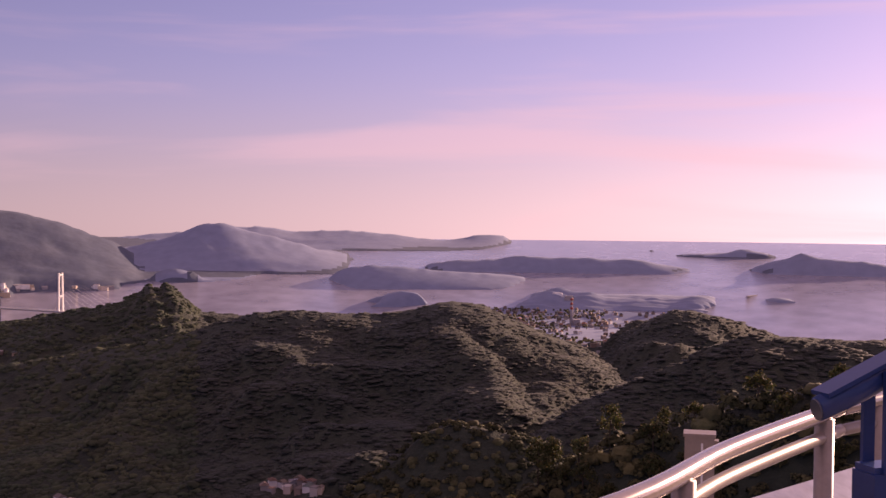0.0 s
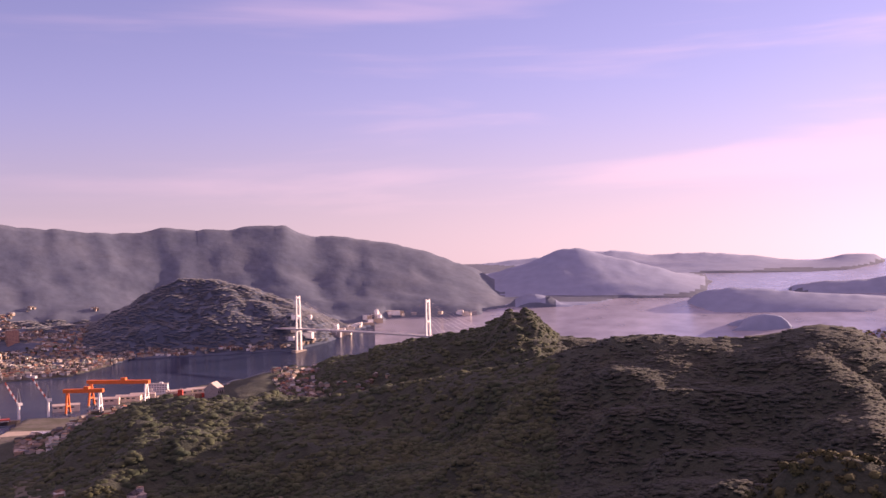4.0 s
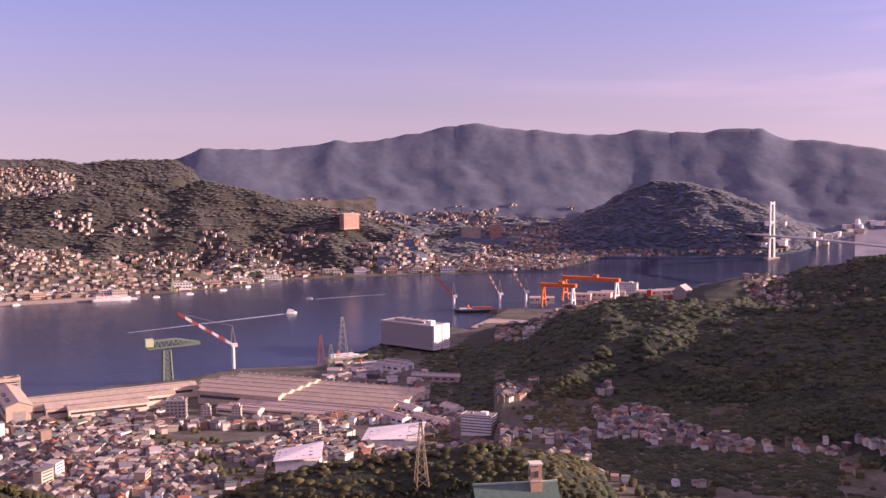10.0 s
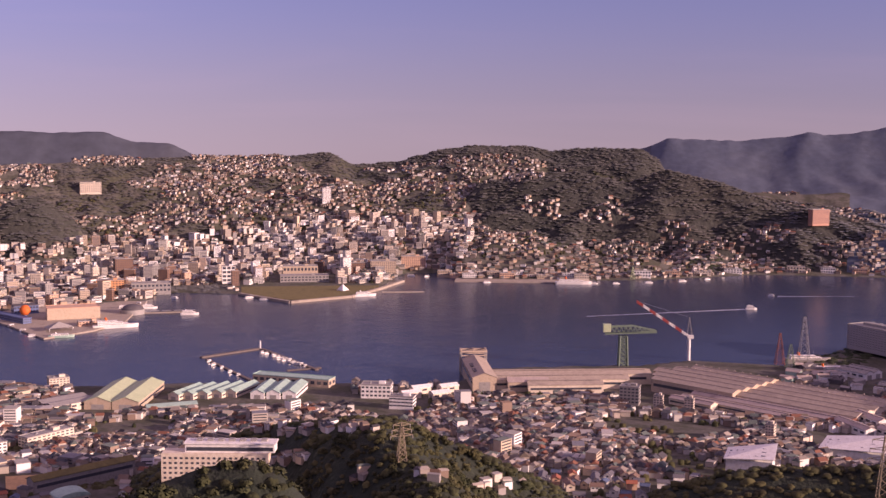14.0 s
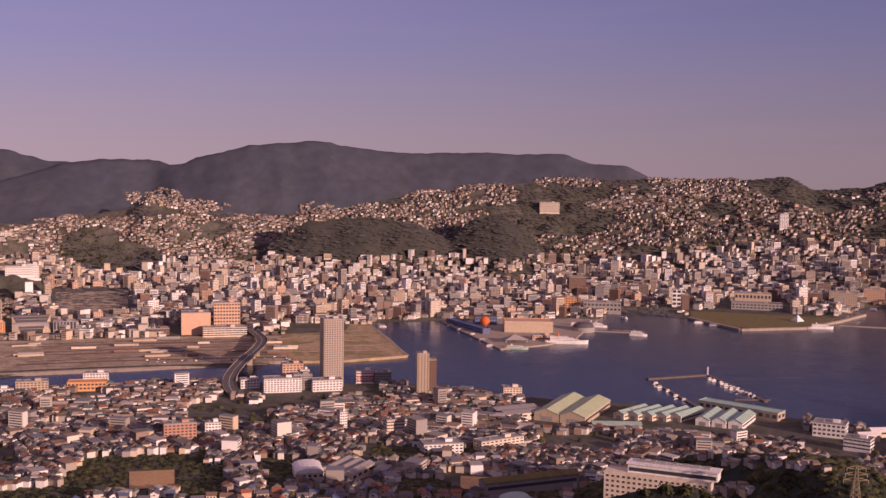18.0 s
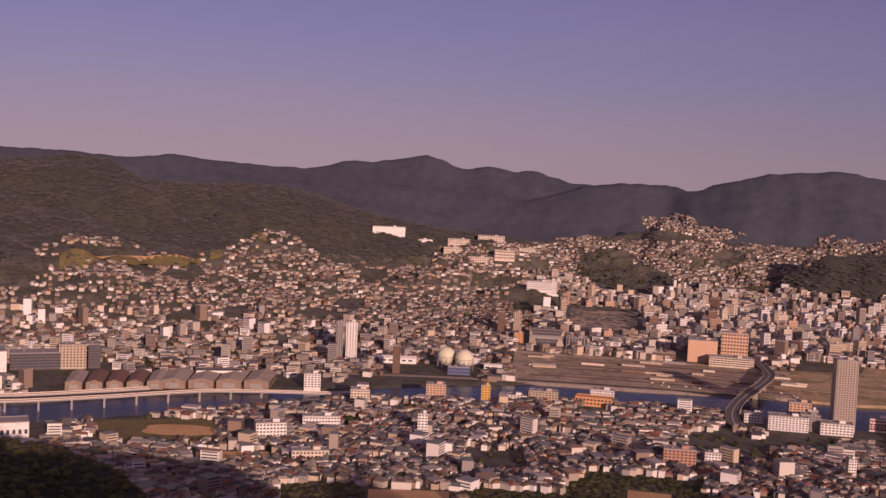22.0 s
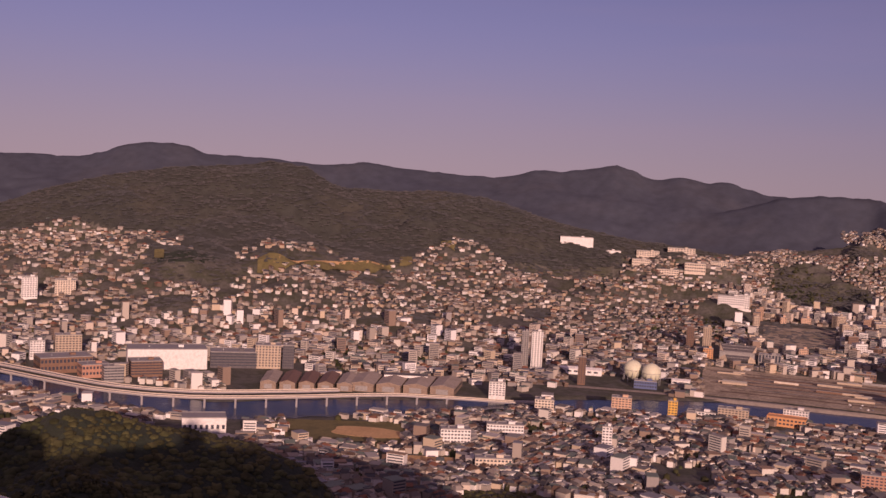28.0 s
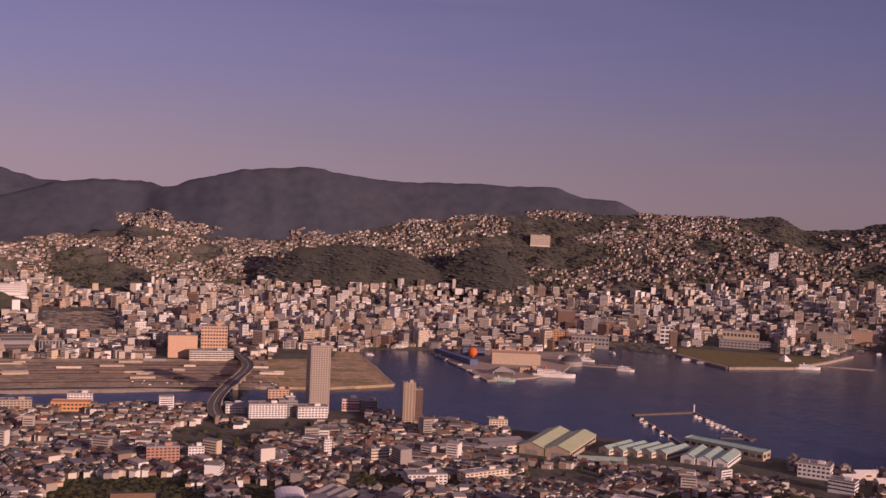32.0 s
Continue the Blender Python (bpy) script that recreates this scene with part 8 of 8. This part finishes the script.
b, r, z, g = wood_spots(52000, -30, 152, 300, 800, 21)
x, y, zz = place(b, r, z)
rad = np.clip(g.lognormal(0.80, 0.30, len(b)), 1.1, 3.6)
join_crowns("near_woods", "dark evergreen woods on the nearest slopes", x, y, zz - rad * 0.3, rad, rad * g.uniform(0.7, 1.1, len(b)), FINE, M_CROWN, 31)
b, r, z, g = wood_spots(84000, -30, 152, 800, 1400, 27)
x, y, zz = place(b, r, z)
rad = np.where(b < 33, np.clip(g.lognormal(1.28, 0.34, len(b)), 1.8, 8.0), np.clip(g.lognormal(1.05, 0.3, len(b)), 1.6, 5.0))
for pick, label, mat, tall, sink, shapes in ((b < 12, "dark evergreen woods on the slopes above the valley", M_CROWN_RIDGE, 0.32, 0.12, CALM), ((b >= 12) & (b < 33), "lumpy dark green woods on the slopes above the shipyard", M_CROWN_SLOPE, 0.9, 0.3, ROUGH), (b >= 33, "olive and dark green woods on the knolls above the town", M_CROWN, 1.0, 0.3, ROUGH)):
    join_crowns("slope_woods", label, x[pick], y[pick], zz[pick] - rad[pick] * sink, rad[pick], rad[pick] * g.uniform(0.5, 0.85, int(pick.sum())) * tall, shapes, mat, 36)
b, r, z, g = wood_spots(60000, -30, 60, 1400, 3000, 22)
x, y, zz = place(b, r, z)
rad = np.clip(g.lognormal(1.60, 0.30, len(b)), 3, 10.0)
for pick, label, mat, tall, sink, shapes in ((b < 12, "dense dark woods covering the ridges above the harbour mouth", M_CROWN_RIDGE, 0.55, 0.12, CALM), (b >= 12, "dense green woods on the ridge above the bridge", M_CROWN_SLOPE, 1.5, 0.25, ROUGH)):
    join_crowns("ridge_woods", label, x[pick], y[pick], zz[pick] - rad[pick] * sink, rad[pick], rad[pick] * g.uniform(0.26, 0.46, int(pick.sum())) * tall, shapes, mat, 32)
b, r, z, g = wood_spots(72000, 40, 152, 1900, 4300, 23)
keep = g.random(len(b)) < (b - 40) / 8
b, r, z = b[keep], r[keep], z[keep]
x, y, zz = place(b, r, z)
rad = g.uniform(5.0, 9.5, len(b)) * squeeze(r) / r
join_crowns("hill_woods", "haze-greyed brown-green woods on the hills behind the city", x, y, zz - 0.8, rad, rad * g.uniform(0.18, 0.30, len(b)), CALM, M_CROWN_FAR, 33)
b, r, z, g = wood_spots(24000, 22, 48, 3000, 4300, 24)
keep = g.random(len(b)) > (b - 40) / 8
b, r, z = b[keep], r[keep], z[keep]
x, y, zz = place(b, r, z)
rad = g.uniform(4.5, 8.5, len(b)) * squeeze(r) / r
# the pale blue in these crowns is haze put into the leaf colour
M_CROWN_HAZY = material("haze_tinted_crown", [c3(0.110, 0.130, 0.159), c3(0.120, 0.138, 0.163), c3(0.135, 0.145, 0.163), c3(0.115, 0.133, 0.161)], 0.008, 0.9, each=0.06, second=0.2, sheen=0.08)
join_crowns("strait_woods", "haze-tinted woods on the hills beyond the strait", x, y, zz - 0.2, rad, rad * g.uniform(0.10, 0.17, len(b)), FLAT, M_CROWN_HAZY, 34)
# garden trees between the houses
b, r, g = scatter(38000, -8, 152, 900, 3800, 25)
z, own = terrain(b, r)
rn_, rf_ = shore(NEAR_SHORE, b), shore(FAR_SHORE, b)
gx, gy = bearing_xy(b, r)
ok = ((r < rn_ - 40) | (r > rf_ + 90)) & free_of(b, r) & (fractal(gx / 120 + 9, gy / 120 + 2, 3) > np.where(r < 1750, np.where(b < 40, 0.12, np.where(b < 62, 0.30, 0.33)), np.where((b > 62) & (b < 100) & (r < 2900), 0.60, 0.47))) & (WOODED[own] == 0)
b, r, z = b[ok], r[ok], z[ok]
x, y, zz = place(b, r, z)
rad = g.uniform(2.2, 5.0, len(b)) * squeeze(r) / r
join_crowns("garden_trees", "dark garden trees and shrubs between the houses", x, y, zz, rad, rad * g.uniform(0.8, 1.4, len(b)), SIMPLE, M_CROWN, 35)


# nearest trees, each with trunk, limbs and leafy crown
M_BARK = material("bark", [c3(.05, .038, .028), c3(.085, .066, .05)], 1.5, 0.95, 0.05, 6.0)
M_LEAF = material("leaf_clump", [c3(.035, .05, .014), c3(.055, .07, .02), c3(.085, .085, .028), c3(.045, .052, .022), c3(.10, .08, .03)], 0.8, 0.7, by="island", second=0.3, leaf=0.35)


def tree_model(seed):
    g = random.Random(seed)
    h = g.uniform(7.5, 10.5)
    root = new("tree")
    tr = Shape().tube([(0, 0, -1.5), (0.1, 0, h * 0.25), (-0.1, 0.15, h * 0.5), (0.1, 0, h * 0.8)], [0.32, 0.24, 0.16, 0.06], 7)
    part("trunk", tr, M_BARK, root)
    tips = []
    for k in range(6):
        a, z0 = g.uniform(0, 6.28), h * g.uniform(0.3, 0.6)
        L = g.uniform(1.6, 3.2)
        tip = (math.cos(a) * L, math.sin(a) * L, z0 + g.uniform(1.0, 2.4))
        part("limb", Shape().tube([(0, 0, z0), (tip[0] * 0.5, tip[1] * 0.5, z0 + 0.9), tip], [0.12, 0.08, 0.03], 5), M_BARK, root)
        tips.append(tip)
    tips += [(g.uniform(-1, 1), g.uniform(-1, 1), h * g.uniform(0.75, 0.95)) for _ in range(4)]
    vs, fs = [], []
    for tip in tips:
        R = g.uniform(1.2, 2.0)
        for _ in range(55):
            d = Vector((g.gauss(0, 1), g.gauss(0, 1), g.gauss(0, 0.8))).normalized() * R * g.uniform(0.55, 1.05)
            c = Vector(tip) + d
            u = Vector((g.gauss(0, 1), g.gauss(0, 1), g.gauss(0, 1))).normalized()
            w = d.cross(u).normalized() if d.cross(u).length > 1e-3 else Vector((1, 0, 0))
            u = (d.normalized() * 0.5 + w.cross(d).normalized()).normalized()
            s_ = g.uniform(0.28, 0.55)
            o = len(vs)
            vs += [c - u * s_, c + w * s_ * 0.6, c + u * s_, c - w * s_ * 0.6]
            fs.append((o, o + 1, o + 2, o + 3))
    sh = Shape()
    sh.v, sh.f = [tuple(v) for v in vs], fs
    part("crown", sh, M_LEAF, root)
    tagged(root, "leafy evergreen tree on the steep slope below the lookout", "tree", "trees below the lookout")
    return root


models = [tree_model(s) for s in (1, 2, 3)]
b, r, g = scatter(4200, -26, 6, 230, 480, 41)
b2, r2, _ = scatter(60, 66, 82, 330, 430, 42)
b3, r3, _ = scatter(60, 140, 156, 260, 420, 43)
b, r = np.concatenate([b, b2, b3]), np.concatenate([r, r2, r3])
z, own = terrain(b, r)
el = np.degrees(np.arctan2(z - EYE, r))
keep = (el > -17.5)
b, r, z = b[keep], r[keep], z[keep]
n_single = 60
placed = 0
for i in range(len(b)):
    m = models[i % 3]
    x, y, zz = place(b[i], r[i], z[i])
    if placed < n_single:
        o = m if placed < 3 else copy_thing(m, pose(0, 0, 0))
        o.matrix_basis = pose(float(x), float(y), float(zz), 0, 0, float(g.uniform(0, 360))) @ Matrix.Scale(float(g.uniform(0.7, 1.15)), 4)
        placed += 1
if len(b) > n_single:
    k = slice(n_single, None)
    x, y, zz = place(b[k], r[k], z[k])
    s_ = g.uniform(1.0, 2.3, len(x))
    join_crowns("slope_scrub", "bushy evergreen scrub on the spur below the lookout", x, y, zz - s_ * 0.2, s_, s_ * 0.9, LEAFY, M_CROWN, 44)


# ---------------- the lookout platform ----------------
def brushed(name, col, rough, metal):
    return material(name, [col, tuple(min(1, c * 1.15) for c in col[:3]) + (1,)], 8.0, rough, metal=metal, second=0.1, spec=0.5)


M_RAIL = brushed("polished_steel", (0.40, 0.34, 0.30, 1), 0.20, 0.55)
M_POST = brushed("satin_steel", (0.30, 0.25, 0.21, 1), 0.45, 0.3)
M_BLUE = brushed("blue_enamel", (0.012, 0.035, 0.13, 1), 0.3, 0.0)
M_DECK = material("deck_tiles", [c3(.30, .27, .24), c3(.38, .35, .31)], 3.0, 0.85, 0.004, 20)
M_PANEL = material("information_panel", [c3(.24, .25, .36), c3(.32, .32, .42), c3(.18, .20, .32)], 2.2, 0.35)
M_BLACK = brushed("black_rubber", (0.02, 0.02, 0.022, 1), 0.5, 0.0)
M_FLASK = bpy.data.materials.new("clear_glass")
M_FLASK.use_nodes = True
pb_ = M_FLASK.node_tree.nodes["Principled BSDF"]
pb_.inputs["Transmission Weight"].default_value, pb_.inputs["Roughness"].default_value, pb_.inputs["IOR"].default_value = 1.0, 0.03, 1.45

FLOOR_Z = EYE - 1.6
RAIL_LINE = [(2.5, 4.1), (1.75, 3.55), (1.066, 2.954), (0.991, 2.884), (0.600, 2.396), (0.308, 1.956), (-0.20, 1.40), (-0.70, 0.85), (-1.02, 0.25), (-1.12, -0.40), (-1.06, -1.00), (-1.061, -1.454), (-1.151, -1.792), (-1.232, -2.117), (-1.45, -2.9), (-1.7, -3.8)]


def smooth_line(pts, n=6):
    P = [Vector((*p, 0)) for p in pts]
    out = []
    for i in range(len(P) - 1):
        p0, p1, p2, p3 = P[max(i - 1, 0)], P[i], P[i + 1], P[min(i + 2, len(P) - 1)]
        for k in range(n):
            t = k / n
            out.append(0.5 * ((2 * p1) + (p2 - p0) * t + (2 * p0 - 5 * p1 + 4 * p2 - p3) * t * t + (3 * p1 - p0 - 3 * p2 + p3) * t ** 3))
    out.append(P[-1])
    return out


line = smooth_line(RAIL_LINE)
rail = new("guard_rail")
rail.location = (0, 0, FLOOR_Z)
tagged(rail, "polished steel double-tube guard rail along the lookout's edge", "railing")
part("handrail", Shape().tube([p + Vector((0, 0, 1.093)) for p in line], 0.020, 16), M_RAIL, rail, smooth=True)
out_ = []
for i, p in enumerate(line):
    d = line[min(i + 1, len(line) - 1)] - line[max(i - 1, 0)]
    out_.append(Vector((d.y, -d.x, 0)).normalized() * -1)
part("lower_tube", Shape().tube([p + Vector((0, 0, 1.035)) for p in line], 0.015, 12), M_POST, rail, smooth=True)
part("toe_tube", Shape().tube([p + Vector((0, 0, 0.15)) for p in line], 0.020, 12), M_POST, rail, smooth=True)
for i in range(3, len(line), 8):
    p = line[i]
    ps = part("post", Shape().tube([p + Vector((0, 0, 0)), p + Vector((0, 0, 1.08))], 0.024, 12), M_POST, rail, smooth=True)
    part("base_plate", Shape().tube([p, p + Vector((0, 0, 0.012))], 0.06, 16), M_POST, ps)

deck = new("floor")
tagged(deck, "tiled floor slab of the hilltop lookout", "floor", kind="structure")
dv = [(p.x, p.y) for p in line] + [(3.4, -4.2), (4.5, 0), (4.2, 4.6)]
n_ = len(dv)
sh = Shape().add([(x_, y_, FLOOR_Z) for x_, y_ in dv] + [(x_, y_, FLOOR_Z - 9) for x_, y_ in dv], [tuple(range(n_))[::-1], tuple(range(n_, 2 * n_))] + [(i, (i + 1) % n_, n_ + (i + 1) % n_, n_ + i) for i in range(n_)])
slab = part("floor_slab", sh, M_DECK, deck)


def edge_marker(x_, y_, z_, turn):
    root = new("edge_marker")
    root.matrix_basis = pose(x_, y_, z_, 0, 0, turn)
    tagged(root, "grey box-shaped marker post outside the guard rail", "post", "marker posts outside the rail")
    part("body", Shape().box(0, 0, -9.0, 0.072, 0.05, 9.0), M_POST, root)
    part("cap", Shape().box(0, 0, 0.0, 0.078, 0.056, 0.008), M_POST, root)
    part("strip", Shape().box(0.006, -0.027, -0.3, 0.005, 0.004, 0.285), P_WHITE, root)
    part("bracket", Shape().box(0.04, 0, -0.04, 0.012, 0.03, 0.03), M_POST, root)


def telescope(x_, y_, turn):
    root = new("coin_telescope")
    root.matrix_basis = pose(x_, y_, FLOOR_Z, 0, 0, turn)
    tagged(root, "blue coin-operated telescope on a steel pedestal by the rail", "telescope")
    part("base_plate", Shape().box(0, 0, 0, 0.20, 0.20, 0.02), M_POST, root)
    part("pedestal", Shape().box(0, 0, 0.02, 0.074, 0.074, 1.05), M_BLUE, root)
    part("pedestal_cap", Shape().box(0, 0, 1.07, 0.066, 0.066, 0.012), M_BLUE, root)
    part("coin_slot", Shape().box(0.0385, 0, 0.93, 0.004, 0.022, 0.05), M_POST, root)
    for sx_ in (-0.05, 0.05):
        part("fork_arm", Shape().beam((sx_ * 0.7, 0, 1.07), (sx_ * 0.7, 0, 1.25), 0.010, 0.030), M_BLUE, root)
    hd = part("viewer", Shape().tube([(0, -0.14, 1.282), (0, -0.11, 1.274), (0, 0.06, 1.217), (0, 0.155, 1.185)], [0.020, 0.027, 0.027, 0.022], 18), M_BLUE, root, smooth=True)
    part("hood", Shape().beam((0, -0.11, 1.299), (0, 0.15, 1.211), 0.060, 0.008), M_BLUE, hd)
    part("objective_lens", Shape().tube([(0, 0.156, 1.1848), (0, 0.160, 1.1835)], 0.019, 18), P_GLASS, hd)
    for sx_ in (-0.02, 0.02):
        part("eyepiece", Shape().tube([(sx_, -0.165, 1.290), (sx_, -0.135, 1.280)], 0.013, 10), M_BLACK, hd)
    part("pivot_knob", Shape().tube([(-0.07, 0.0, 1.235), (0.07, 0.0, 1.235)], 0.014, 10), M_BLACK, hd)
    return root


edge_marker(0.637, 2.83, EYE - 0.564, -13)
edge_marker(-1.394, -1.83, EYE - 0.579, 143)
edge_marker(-1.583, -2.665, EYE - 0.575, 149)
scope = telescope(0.80, 2.10, 108)
scope.matrix_basis = scope.matrix_basis @ Matrix.Diagonal((0.85, 0.85, 1.045, 1))

board = new("view_board")
board.matrix_basis = pose(0, 0, FLOOR_Z)
tagged(board, "sloping pale blue panorama board below the rail", "information board")
bp_ = [(0.78, 3.11, 0.79), (1.75, 4.00, 0.79), (2.17, 3.57, 0.48), (1.24, 2.74, 0.48)]
part("panel", Shape().add(bp_ + [(x_, y_, z_ - 0.03) for x_, y_, z_ in bp_], [(0, 1, 2, 3)[::-1], (4, 5, 6, 7), (0, 4, 5, 1)[::-1], (1, 5, 6, 2)[::-1], (2, 6, 7, 3)[::-1], (3, 7, 4, 0)[::-1]]), M_PANEL, board)
for x_, y_ in ((1.12, 3.05), (1.75, 3.64)):
    part("leg", Shape().box(x_, y_, -8.6, 0.05, 0.05, 9.15), M_POST, board)



# ---------------- the nearest houses, one by one ----------------
P_HWALLS = [P_WHITE, P_CREAM, P_TAN, P_GREY, P_PINK]
P_TILE_A = paint("grey_roof_tiles", (92, 92, 100), (112, 110, 116), (80, 80, 88), scale=1.2, rough=0.7)
P_TILE_B = paint("brown_roof_tiles", (112, 92, 82), (132, 110, 98), (98, 80, 72), scale=1.2, rough=0.75)
P_TILE_C = paint("blue_roof_tiles", (82, 96, 122), (98, 112, 138), scale=1.2, rough=0.6)
P_TILE_D = paint("red_roof_tiles", (150, 92, 72), (168, 106, 84), scale=1.2, rough=0.75)


def house_model(w, d, h, wall, tile, label, wing=False, hip=False):
    root = new("house")
    part("wall", Shape().box(0, 0, -3.5, w, d, h + 3.5).ends(0, 0, h, w, d, d * 0.3), wall, root)
    part("roof", Shape().gable(0, 0, h, w, d, d * 0.3, 0.6, 0.22), tile, root)
    part("ridge", Shape().box(0, 0, h + d * 0.3 + 0.1, w + 1.2, 0.4, 0.3), tile, root)
    if wing:
        part("porch", Shape().box(w * 0.2, -d / 2 - 1.4, -3.5, w * 0.45, 2.8, 6.2), wall, root)
        part("porch_roof", Shape().box(w * 0.2, -d / 2 - 1.5, 2.7, w * 0.5, 3.4, 0.25), tile, root)
    for k in range(3):
        part("window", Shape().box(-w * 0.32 + k * w * 0.32, -d / 2 - 0.02, h - 1.9, w * 0.18, 0.16, 1.2), P_GLASS, root)
    part("window", Shape().box(w / 2 + 0.02, 0, h - 1.9, 0.16, d * 0.3, 1.2), P_GLASS, root)
    part("window", Shape().box(-w / 2 - 0.02, 0, h - 1.9, 0.16, d * 0.3, 1.2), P_GLASS, root)
    return tagged(root, label, "house", "small houses below the lookout")


house_models = [
    house_model(9.5, 7, 5.4, P_WHITE, P_TILE_A, "small white two-storey house with a grey tiled gable roof", True),
    house_model(8.5, 7.5, 5.6, P_CREAM, P_TILE_B, "small cream house with a brown tiled gable roof"),
    house_model(10.5, 7, 5.0, P_TAN, P_TILE_A, "long tan house with a grey tiled roof", True),
    house_model(8, 6.5, 5.8, P_GREY, P_TILE_C, "narrow grey house with a bluish tiled roof"),
    house_model(9, 7, 5.4, P_PINK, P_TILE_D, "small pinkish house with a red tiled roof"),
    house_model(11, 8, 4.2, P_WHITE, P_TILE_B, "low white house with a wide brown roof"),
]
b, r, g = scatter(1500, 50, 150, 905, 1040, 51)
z, own = terrain(b, r)
ok = ~WOODED[own].astype(bool) & free_of(b, r) & (z < 130)
b, r, z = b[ok], r[ok], z[ok]
made = []
for i in range(len(b)):
    x, y, zz = (float(v) for v in place(b[i], r[i], z[i]))
    if len(made) >= 290 or any((x - p[0]) ** 2 + (y - p[1]) ** 2 < 110 for p in made):
        continue
    m = house_models[int(g.integers(0, len(house_models)))]
    k = len(made)
    if k < len(house_models):
        o = house_models[k]
    else:
        o = copy_thing(m, pose(0, 0, 0))
    o.matrix_basis = pose(x, y, zz + 0.4, 0, 0, float(round(g.uniform(0, 4)) * 90 + b[i] + g.normal(0, 12)))
    made.append((x, y))
